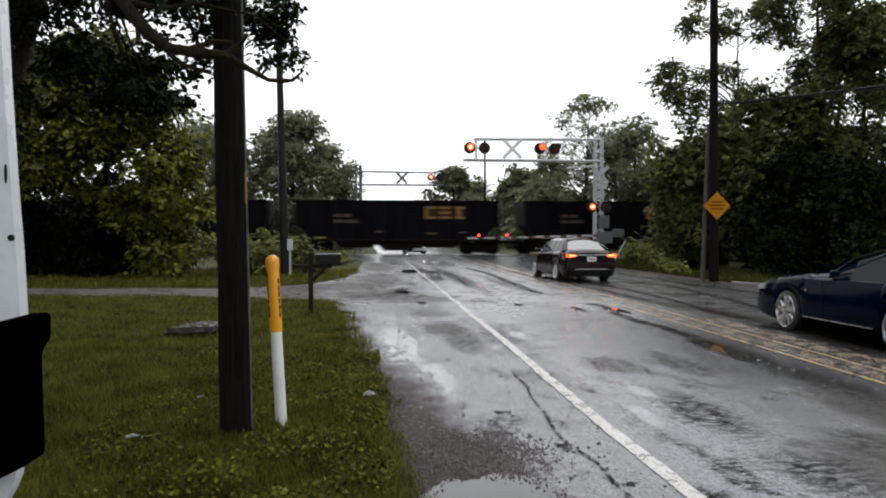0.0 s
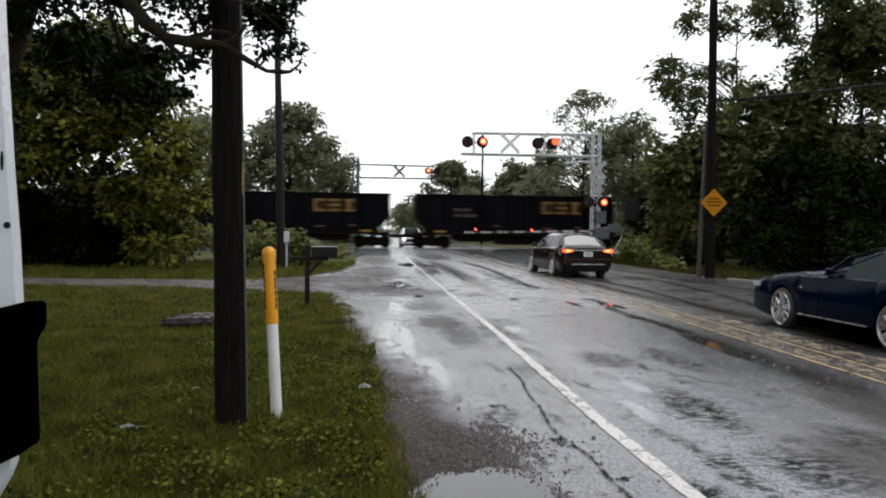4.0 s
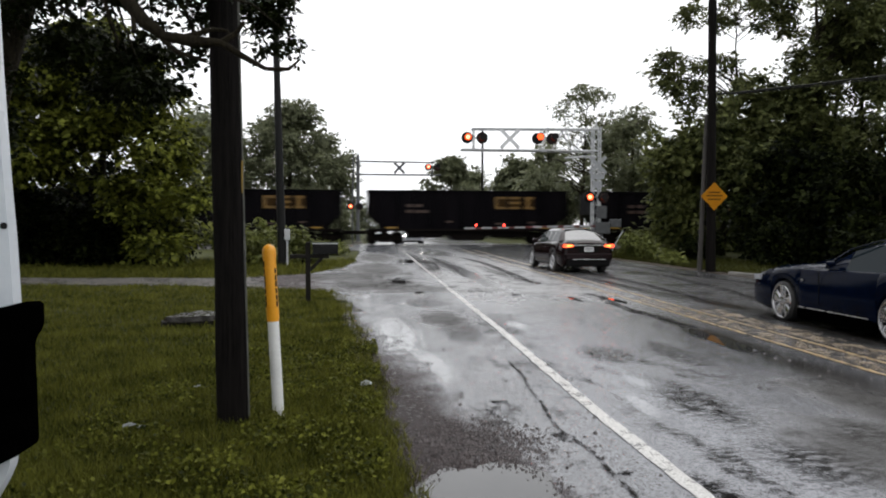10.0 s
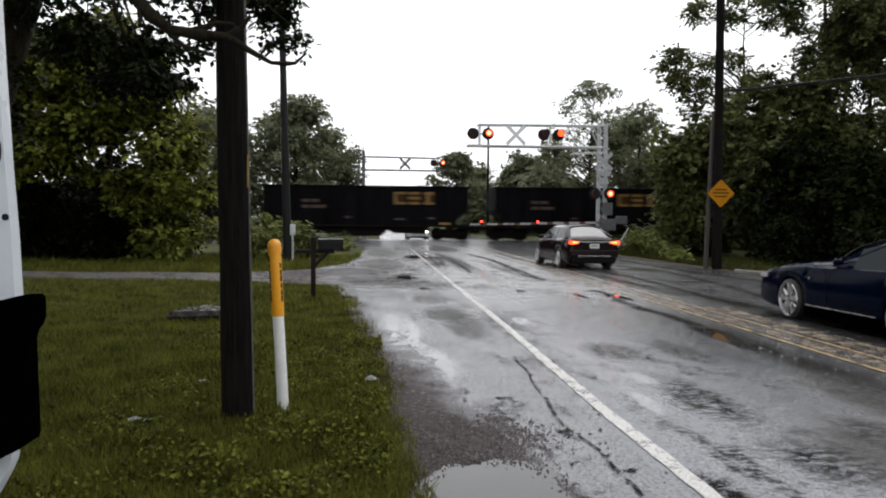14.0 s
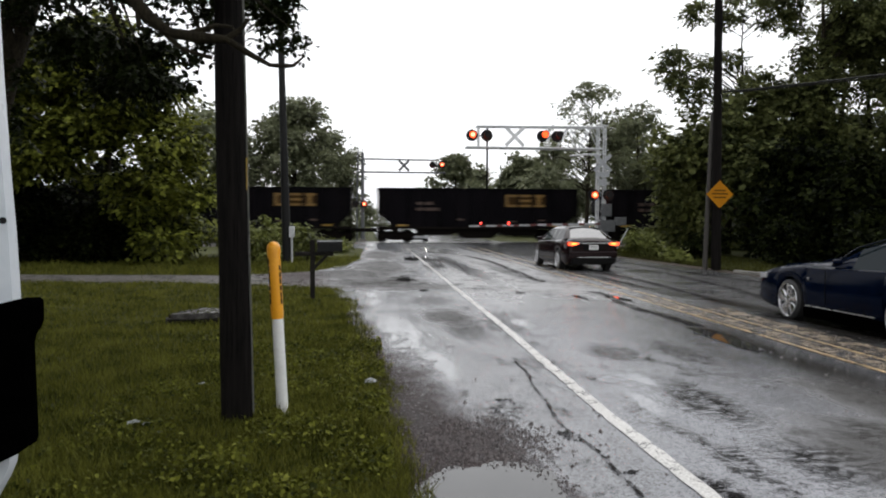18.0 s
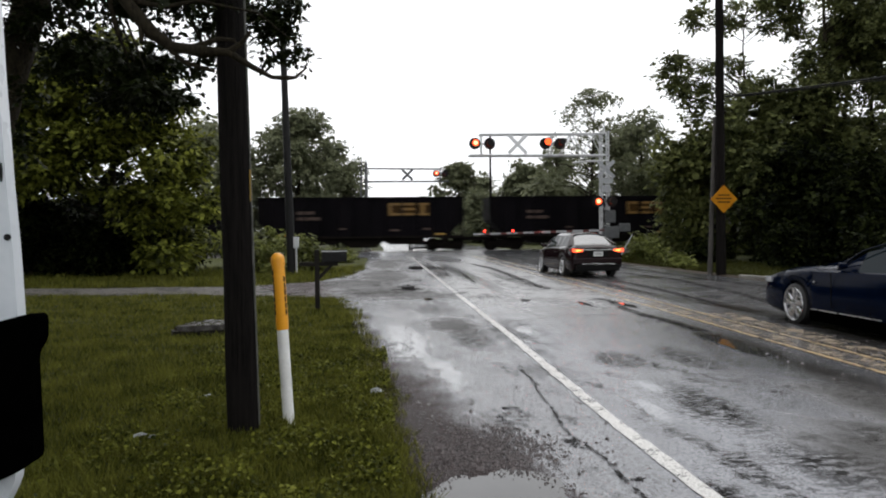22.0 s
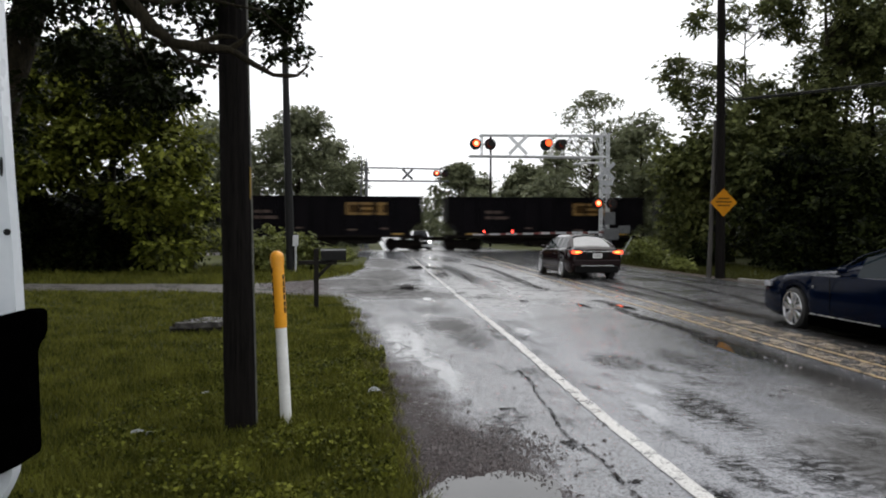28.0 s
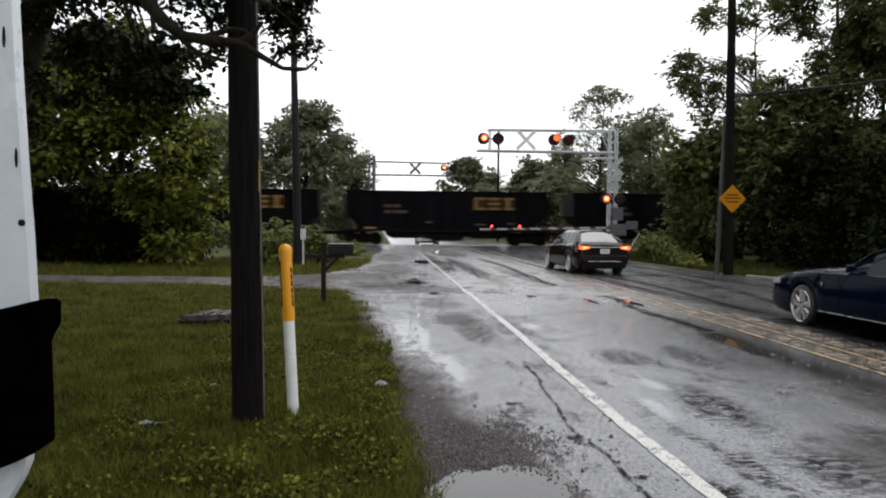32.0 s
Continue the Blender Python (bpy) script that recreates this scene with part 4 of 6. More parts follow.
tagged(part("railway_ties", ties, OLD_WOOD), "dark wooden ties half buried in ballast", "railway tie", "", "stuff")

# ---- things on the near verge ----
def utility_pole(x, y, h, r0, r1, lean, mat, label):
    th = thing("utility_pole", pose(x, y, 0), label, "utility pole")
    path = [(lean[0] * t, lean[1] * t, -0.05 + h * t) for t in [i / 14 for i in range(15)]]
    part("shaft", Shape().tube(path, [r0 + (r1 - r0) * i / 14 + 0.004 * math.sin(i * 2.3) for i in range(15)], 18), mat, th, "", True)
    return th


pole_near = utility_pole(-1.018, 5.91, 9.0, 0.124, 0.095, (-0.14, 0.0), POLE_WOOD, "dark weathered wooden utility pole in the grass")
# pale strip added where the pole's right edge catches the light
part("lit_edge_strip", Shape().tube([(-0.0155 * z + 0.122 - 0.0033 * z, -0.02, z) for z in (0.05, 1.2, 2.4, 3.6, 5.0)], 0.011, 6), EDGE_PALE, pole_near, "pale strip standing in for the pole's lit edge", True)
part("marker_plate", Shape().box(0.080, 0.090, -0.045, 0.000, 1.80, 2.05, 0.003), DULL_YELLOW, pole_near, "small dull yellow marker plate")

# pipeline marker post
post = thing("marker_post", pose(-0.69, 6.10, 0, 0, -3.0, 0), "yellow and white plastic utility marker post in the grass", "marker post")
part("lower_tube", Shape().tube([(0, 0, -0.06), (0, 0, 0.4), (0, 0, 0.77)], 0.046, 20), POST_WHITE, post, "dirty white plastic tube", True)
part("sleeve", Shape().tube([(0, 0, 0.77), (0, 0, 0.79), (0, 0, 1.29)], [0.048, 0.051, 0.051], 20), POST_YELLOW, post, "yellow plastic sleeve", True)
cap = Shape().tube([(0, 0, 1.29), (0, 0, 1.345)], 0.055, 20)
cap.dome((0, 0, 1.345), 0.055, (0, 0, 1), 20, 7, 0.95)
part("cap", cap, POST_YELLOW, post, "rounded yellow cap", True)
for a0, n in ((-148, 7), (-32, 6)):
    for k in range(n):
        s = Shape()
        for j in range(5):
            a, b = radians(a0 - 12 + j * 5), radians(a0 - 12 + j * 5 + 5)
            z0 = 0.89 + k * 0.054
            z1 = z0 + (0.042 if k % 3 else 0.048)
            s.add([(0.0522 * math.cos(a), 0.0522 * math.sin(a), z0), (0.0522 * math.cos(b), 0.0522 * math.sin(b), z0), (0.0522 * math.cos(b), 0.0522 * math.sin(b), z1), (0.0522 * math.cos(a), 0.0522 * math.sin(a), z1)], [(0, 1, 2, 3)])
        part("print_bar", s, BLACK_INK, post)

# mailbox on its post
mail = thing("mailbox", pose(-1.12, 15.16, 0, 0, 0, 4), "black metal mailbox on a dark wooden post", "mailbox")
part("post", Shape().box(-0.05, 0.05, -0.05, 0.05, -0.05, 1.21, 0.008), OLD_WOOD, mail)
part("arm", Shape().box(-0.36, 0.42, -0.045, 0.045, 0.885, 0.965, 0.006), OLD_WOOD, mail)
part("brace", Shape().prism([(0.045, 0.60), (0.045, 0.70), (0.24, 0.885), (0.32, 0.885)], "y", -0.03, 0.03), OLD_WOOD, mail)
box_out = [(-0.10, 0.0), (0.10, 0.0)] + [(0.10 * math.cos(radians(a)), 0.14 + 0.10 * math.sin(radians(a))) for a in range(0, 181, 18)]
part("box", Shape().prism([(p, 0.97 + q) for p, q in box_out], "x", 0.09, 0.58), BLACK_INK, mail, "black sheet-metal box")
part("door", Shape().prism([(p * 1.05, 0.965 + q * 1.04) for p, q in box_out], "x", 0.58, 0.60), BLACK_INK, mail)
# white strip painted in for the bright reflection on the box's top edge
part("top_glint", Shape().box(0.09, 0.60, -0.104, -0.098, 1.175, 1.19), SIGN_WHITE, mail, "white strip imitating a glint along the box")

# half-buried slab
slab = thing("stone_slab", pose(-2.62, 11.95, 0, 0, 0, 6), "dark wet flat slab half buried in the lawn", "slab")
part("slab_top", Shape().prism(blot(0.03, 0, 0.42, 0.36, 0, RNG, 40, 0.30), "z", 0.07, 0.15), WET_STONE, slab, "wet grey stone top")
part("slab_base", Shape().prism(blot(-0.04, 0, 0.44, 0.34, 0, RNG, 40, 0.25), "z", -0.05, 0.07), OLD_WOOD, slab)
part("broken_edge", Shape().prism(blot(-0.28, -0.12, 0.16, 0.14, 0, RNG, 30, 0.4), "z", 0.07, 0.125), MUD, slab, "muddy broken edge")

# litter by the kerbless edge
lit = thing("litter", pose(0.03, 7.12, 0.015, 0, 0, 12), "crumpled pale wrapper lying in the grass edge", "litter")
part("wrapper", Shape().add([(-0.07, -0.03, 0.0), (0.05, -0.05, 0.01), (0.08, 0.03, 0.0), (-0.05, 0.05, 0.02), (0, 0, 0.045), (-0.03, 0.01, 0.005)], [(0, 1, 4), (1, 2, 4), (2, 3, 4), (3, 0, 4), (0, 5, 1), (1, 5, 2), (2, 5, 3), (3, 5, 0)]), PALE_SCRAP, lit)
part("twig", Shape().tube([(0.07, 0.0, 0.01), (0.14, 0.02, 0.015), (0.22, 0.05, 0.008)], [0.006, 0.005, 0.003], 5), BARK, lit)
for lx, ly, s in ((-1.55, 7.1, 0.035), (-1.75, 5.75, 0.06), (-1.66, 5.72, 0.035)):
    sc = thing("litter", pose(lx, ly, 0.03, 0, 0, lx * 90), "small pale scrap lying in the lawn", "litter")
    part("scrap", Shape().add([(-s, -s * 0.4, 0), (s, -s * 0.5, 0.01), (s * 0.9, s * 0.5, 0), (-s * 0.8, s * 0.4, 0.015), (0, 0, s * 0.5), (0, 0, 0)], [(0, 1, 4), (1, 2, 4), (2, 3, 4), (3, 0, 4), (0, 5, 1), (1, 5, 2), (2, 5, 3), (3, 5, 0)]), PALE_SCRAP, sc)

# the open door of a white van at the camera's side
van = thing("van", pose(-0.47, 1.10, 0), "white van with an open rear door and black latch", "van")
door = [(-0.060, 2.35), (-0.036, 2.08), (-0.0209, 1.875), (-0.0162, 1.7586), (-0.0087, 1.6182), (-0.0022, 1.5241), (0.0015, 1.4414), (0.0018, 1.3267), (-0.0034, 1.2476), (-0.0067, 1.2175), (-0.0144, 1.1987), (-0.030, 1.17), (-0.07, 1.11), (-0.12, 0.95), (-0.13, 0.55), (-0.75, 0.55), (-0.75, 2.35)]
part("door", Shape().prism(door, "y", -0.045, -0.02), VAN_WHITE, van, "white painted door edge", True)
latch = [(-0.0235, 1.4300), (-0.0205, 1.4345), (0.0218, 1.4451), (0.0385, 1.4458), (0.0430, 1.4420), (0.0438, 1.4370), (0.0436, 1.4145), (0.0404, 1.4064), (0.0344, 1.3972), (0.0316, 1.3865), (0.0346, 1.2600), (0.0325, 1.2525), (0.0198, 1.2441), (-0.0022, 1.2332), (-0.024, 1.2247), (-0.10, 1.20), (-0.10, 1.365), (-0.045, 1.375), (-0.0235, 1.387)]
part("latch_housing", Shape().prism(latch, "y", -0.08, -0.05), BLACK_PLASTIC, van, "black plastic latch housing", True)
for sx, sz, sw, sh in ((-0.0147, 1.634, 0.0036, 0.024), (-0.029, 1.794, 0.0036, 0.026), (-0.0085, 1.5470, 0.0085, 0.0085)):
    o = [(sx + sw * 0.55 * math.cos(radians(a)), sz + (sh * 0.55 if sh > sw else sw * 0.55) * math.sin(radians(a))) for a in range(0, 360, 30)]
    part("slot", Shape().prism(o, "y", -0.0465, -0.043), MATT_BLACK, van)
part("body", Shape().prism([(-1.6, 0.45), (-0.75, 0.45), (-0.75, 2.3), (-0.95, 2.5), (-2.3, 2.5), (-2.5, 2.3), (-2.5, 0.45)], "y", -5.2, -0.03), VAN_WHITE, van, "white sheet-metal body")
for wx in (-2.42, -0.98):
    for wy in (-0.9, -4.2):
        part("wheel", Shape().tube([(wx - 0.11, wy, 0.34), (wx + 0.11, wy, 0.34)], 0.34, 20), RUBBER, van)

# ---- the pole and meter by the driveway, and the far pole with its sign ----
pole_mid = utility_pole(-3.07, 28.5, 9.6, 0.165, 0.11, (-0.22, 0.0), MATT_BLACK, "dark creosoted utility pole behind the driveway")
part("meter_box", Shape().box(0.10, 0.30, -0.22, -0.08, 1.0, 1.42, 0.02), ALU, pole_mid, "grey metal meter box")
part("conduit", Shape().tube([(0.2, -0.14, -0.05), (0.2, -0.14, 0.6), (0.2, -0.14, 1.0)], 0.035, 8), ALU, pole_mid)
pole_right = utility_pole(11.72, 23.9, 10.6, 0.165, 0.125, (-0.06, 0), POLE_WOOD, "weathered wooden utility pole beside the road")
part("bracket", Shape().tube([(0.1, -0.1, 5.98), (0.45, -0.25, 6.0), (0.62, -0.3, 5.99)], 0.035, 6), MATT_BLACK, pole_right)
stub = utility_pole(11.42, 24.1, 5.4, 0.085, 0.075, (0.20, 0), POLE_GREY, "grey wooden stub pole lashed beside the utility pole")
sgn = thing("warning_sign", pose(11.68, 23.62, 2.55), "yellow diamond road sign with black lettering on the pole", "road sign")
part("plate", Shape().prism([(0, -0.47), (0.44, -0.03), (0.47, 0), (0.44, 0.03), (0, 0.47), (-0.44, 0.03), (-0.47, 0), (-0.44, -0.03)], "y", -0.006, 0.006), SIGN_YELLOW, sgn)
for k, (w, z) in enumerate(((0.20, 0.13), (0.28, 0.02), (0.22, -0.10))):
    part("print_bar", Shape().box(-w, w, -0.0105, -0.0065, z - 0.024, z + 0.024), SIGN_INK, sgn)
part("strap", Shape().box(-0.03, 0.03, 0.006, 0.09, -0.25, 0.25), ALU, sgn)


def cable(a, b, sag, r, label):
    pts = [Vector(a).lerp(Vector(b), t) - Vector((0, 0, sag * 4 * t * (1 - t))) for t in [i / 16 for i in range(17)]]
    tagged(part("cable", Shape().tube(pts, r, 6), MATT_BLACK, None, "", True), label, "cable")


cable((12.3, 23.6, 6.0), (30.0, 1.0, 7.2), 0.5, 0.028, "thick black service cable slung from the pole")
cable((12.3, 23.6, 5.96), (30.0, 1.0, 7.1), 0.55, 0.016, "thin cable slung from the pole")

utility_pole(12.94, 80.0, 12.2, 0.15, 0.10, (0, 0), POLE_WOOD, "slender wooden utility pole beyond the tracks")
stake = thing("marker_stake", pose(11.52, 34.0, 0), "thin grey leaning stake beside the bush", "stake")
part("stick", Shape().tube([(0, 0, -0.05), (0.27, 0, 0.47), (0.76, 0, 1.33)], [0.03, 0.028, 0.026], 8), SIGN_GREY, stake, "", True)
part("base_clod", Shape().dome((0, 0, -0.02), 0.10, (0, 0, 1), 10, 4, 0.5), MUD, stake)
beam = thing("timber_beam", pose(11.75, 21.9, 0, 0, 0, 12), "pale weathered timber beam lying at the road's edge", "timber")
part("beam", Shape().box(-0.07, 0.07, -1.1, 0.55, -0.01, 0.10, 0.02), GREY_CONC, beam)
# ---- the crossing signals ----
TURNED_LAMPS = []


def flasher(parent, x, y, z, side, r=0.30, lens=0.17, face=-1, lag=0.0, aim=(0.0, 0.0), cored=True):
    """A round backboard with a hooded lamp; a made-up lit plate turns to imitate flashing."""
    lamp = part("signal_lamp", Shape().tube([(x, y, z), (x, y + face * 0.02, z)], r, 24), MATT_BLACK, parent, "round black signal background")
    hood = Shape()
    plate_x, plate_z = x, z
    x, z = x + aim[0], z + aim[1]
    n = 16
    v, f = [], []
    for k in range(n + 1):
        a = radians(-20 + 220 * k / n)
        for d in (0.02, 0.26):
            q = lens * 1.12 * (1.0 if d < 0.1 else 1.04)
            v.append((x + q * math.cos(a), y + face * d, z + q * math.sin(a)))
    f = [(2 * k, 2 * k + 1, 2 * k + 3, 2 * k + 2) for k in range(n)]
    hood.add(v, f)
    part("hood", hood, MATT_BLACK, lamp)
    part("lens_seat", Shape().tube([(x, y + face * 0.02, z), (x, y + face * 0.03, z)], lens, 20), SIGNAL_DARK, lamp, "dark red unlit lens")
    # invented plate, lit in front and black behind, in place of switching the lamp
    bulb = part("bulb", Shape().tube([(0, -0.004, 0), (0, 0.004, 0)], lens * 0.98, 20), SIGNAL_LIT, parent, "glowing red plate turned to imitate flashing")
    part("shade", Shape().tube([(0, 0.006, 0), (0, 0.012, 0)], lens, 20), MATT_BLACK, bulb, "black back that hides the lit plate while off")
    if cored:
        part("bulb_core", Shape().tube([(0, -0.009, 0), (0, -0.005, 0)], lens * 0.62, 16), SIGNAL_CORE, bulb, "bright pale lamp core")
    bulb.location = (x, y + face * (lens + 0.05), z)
    TURNED_LAMPS.append((bulb, side, lag))
    part("housing", Shape().tube([(plate_x, y, plate_z), (plate_x, y - face * 0.16, plate_z)], [r * 0.62, r * 0.45], 16), MATT_BLACK, lamp)


def crossbuck(parent, x, y, z, L, w, mat=None, lettered=True):
    for a in (45, -45):
        c, s = math.cos(radians(a)), math.sin(radians(a))
        o = [(x + c * u - s * v, z + s * u + c * v) for u, v in ((-L, -w), (L, -w), (L, w), (-L, w))]
        b = part("crossbuck_blade", Shape().prism(o, "y", y - (0.012 if a > 0 else 0.004), y - (0.005 if a > 0 else -0.003)), mat or SIGN_WHITE, parent)


def cantilever(name, base, arm, top, low, seat, xs, faces, label, metal=None, slim=False, lag=0.0):
    """A signal mast with an arm over the road; arm is its signed reach."""
    th = thing(name, pose(*base), label, "railway signal")
    s = 1 if arm > 0 else -1
    metal = metal or ALU
    if slim:
        part("mast", Shape().tube([(0, 0, -0.05), (0, 0, 1.2), (0, 0, top + 0.5)], [0.20, 0.17, 0.13], 12), metal, th, "", True)
        part("arm_clamp", Shape().box(-0.26, 0.26, -0.30, 0.30, low - 0.08, low + 0.08, 0.02), metal, th)
    for dx in () if slim else (-0.19, 0.19):
        for dy in (-0.19, 0.19):
            part("mast_leg", Shape().tube([(dx, dy, -0.05), (dx * 0.95, dy * 0.95, top + 0.15)], 0.045, 8), ALU, th, "", True)
    lat = Shape()
    z = 0.4
    k = 0
    while z < top - 0.3 and not slim:
        for dy in (-0.19, 0.19):
            a, b = (-0.19, 0.19) if k % 2 else (0.19, -0.19)
            lat.tube([(a, dy, z), (b, dy, z + 0.42)], 0.016, 5)
        for dx in (-0.19, 0.19):
            a, b = (-0.19, 0.19) if k % 2 else (0.19, -0.19)
            lat.tube([(dx, a, z), (dx, b, z + 0.42)], 0.016, 5)
        z += 0.42
        k += 1
    if not slim:
        part("mast_lattice", lat, metal, th)
    part("mast_foot", Shape().box(-0.35, 0.35, -0.35, 0.35, -0.05, 0.18, 0.02), GREY_CONC, th, "concrete footing")
    for dy in (-0.25, 0.25):
        part("lower_chord", Shape().tube([(0, dy, low), (arm, dy, low + 0.0)], 0.055, 10), metal, th, "", True)
        part("upper_chord", Shape().tube([(0, dy, top), (arm - s * 0.55, dy, top - 0.06)], 0.045, 10), metal, th, "", True)
    web = Shape()
    for x in xs:
        web.tube([(x, -0.25, low), (x, -0.25, top - 0.03)], 0.035, 6)
        web.tube([(x, 0.25, low), (x, 0.25, top - 0.03)], 0.025, 6)
    n = int(abs(arm) / 0.9)
    for k in range(n):
        x0, x1 = arm * k / n, arm * (k + 1) / n
        web.tube([(x0, -0.25, low), (x1, 0.25, low)], 0.015, 5)
    part("arm_web", web, metal, th)
    for x, fs in faces:
        for dx, side in ((-0.385, 0), (0.385, 1)):
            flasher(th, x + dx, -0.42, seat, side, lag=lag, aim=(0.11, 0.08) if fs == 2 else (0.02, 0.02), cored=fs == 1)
        part("lamp_bar", Shape().box(x - 0.42, x + 0.42, -0.36, -0.27, seat - 0.04, seat + 0.04), metal, th)
    return th


near = cantilever("crossing_signal", (12.22, 38.0, 0), -7.2, 6.62, 5.48, 6.06, (-2.90, -6.55), ((-6.55, 1), (-2.88, 2)), "galvanised cantilever crossing signal with flashing red lamps")
crossbuck(near, -4.68, -0.28, 6.05, 0.68, 0.095)
crossbuck(near, 0.0, -0.30, 4.75, 0.62, 0.10, SIGN_GREY)
part("sign_plate", Shape().box(-0.36, 0.36, -0.31, -0.29, 4.0, 4.28, 0.003), SIGN_GREY, near)
part("sign_plate", Shape().box(-0.24, 0.24, -0.31, -0.29, 3.55, 3.9, 0.003), SIGN_GREY, near)
part("arm_stay", Shape().tube([(-1.75, -0.2, 5.10), (-0.9, -0.2, 5.18), (-0.1, -0.2, 5.20)], 0.05, 8), ALU, near, "", True)
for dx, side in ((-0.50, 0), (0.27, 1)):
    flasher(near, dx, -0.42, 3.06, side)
for xa, za, xb, zb in ((-2.4, 5.48, -1.8, 6.58), (-1.8, 6.58, -1.2, 5.48), (-1.2, 5.48, -0.6, 6.6), (-0.6, 6.6, -0.1, 5.48)):
    for dy in (-0.25, 0.25):
        part("arm_brace", Shape().tube([(xa, dy, za), (xb, dy, zb)], 0.024, 6), ALU, near)
part("control_box", Shape().box(-0.05, 0.45, -0.48, -0.20, 1.95, 2.6, 0.02), BOX_GREY, near, "grey control box")
part("finial", Shape().tube([(0, 0, 6.7), (0, 0, 7.25)], [0.06, 0.03], 8), ALU, near)

gate = thing("crossing_gate", pose(12.25, 37.45, 0), "lowered red and white striped crossing gate across the lane", "crossing gate")
part("stand", Shape().box(-0.16, 0.16, -0.16, 0.16, -0.05, 1.2, 0.02), BOX_GREY, gate)
part("gate_motor", Shape().box(-0.28, 0.50, -0.26, 0.20, 1.15, 1.75, 0.03), BOX_GREY, gate, "grey gate motor housing")
part("counterweight", Shape().box(0.55, 1.15, -0.12, 0.02, 1.48, 1.90, 0.03), BOX_GREY, gate, "grey counterweight")
x1 = -0.25
for k in range(16):
    x0 = x1 - (0.56 if k % 2 else 0.30)
    part("gate_stripe", Shape().box(x0, x1, -0.205, -0.165, 1.50 - k * 0.008, 1.50 - k * 0.008 + (0.105 if k < 9 else 0.085)), SIGN_GREY if k % 2 else RED_PAINT, gate)
    x1 = x0

for gx, side in ((-6.55, 2), (-5.10, 0), (-3.64, 1)):
    lamp = part("gate_lamp", Shape().dome((0, -0.005, 0), 0.062, (0, -1, 0), 12, 5), GATE_LAMP, gate, "lit red gate lamp", True)
    part("lamp_cap", Shape().tube([(0, 0.0, 0), (0, 0.05, 0)], 0.064, 12), MATT_BLACK, lamp)
    lamp.location = (gx, -0.27, 1.575)
    part("lamp_foot", Shape().box(gx - 0.03, gx + 0.03, -0.25, -0.18, 1.44, 1.53), MATT_BLACK, gate)
    # these gate lamps turn about behind their caps to imitate flashing too
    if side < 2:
        TURNED_LAMPS.append((lamp, side, 0.0))

far = cantilever("crossing_signal", (-0.47, 64.0, 0), 7.15, 7.08, 5.95, 6.60, (6.40,), ((6.40, 1),), "distant grey cantilever crossing signal with red lamps", BACKLIT_STEEL, True, 0.17)
crossbuck(far, 3.54, -0.28, 6.52, 0.62, 0.10, BACKLIT_STEEL)
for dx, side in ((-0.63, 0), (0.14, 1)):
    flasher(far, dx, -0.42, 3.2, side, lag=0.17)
part("lamp_bar", Shape().box(-0.66, 0.17, -0.36, -0.12, 3.16, 3.24), BACKLIT_STEEL, far)
part("finial", Shape().tube([(0, 0, 7.4), (0, 0, 8.0)], [0.05, 0.02], 8), BACKLIT_STEEL, far)
part("side_pipe", Shape().tube([(-0.48, 0.2, 0.0), (-0.48, 0.2, 4.0), (-0.38, 0.2, 7.7)], 0.07, 8), BACKLIT_STEEL, far)
part("pipe_tie", Shape().box(-0.46, 0.0, 0.14, 0.22, 6.9, 6.98), BACKLIT_STEEL, far)

# ---- the coal train ----
CAR_LEN = 15.9


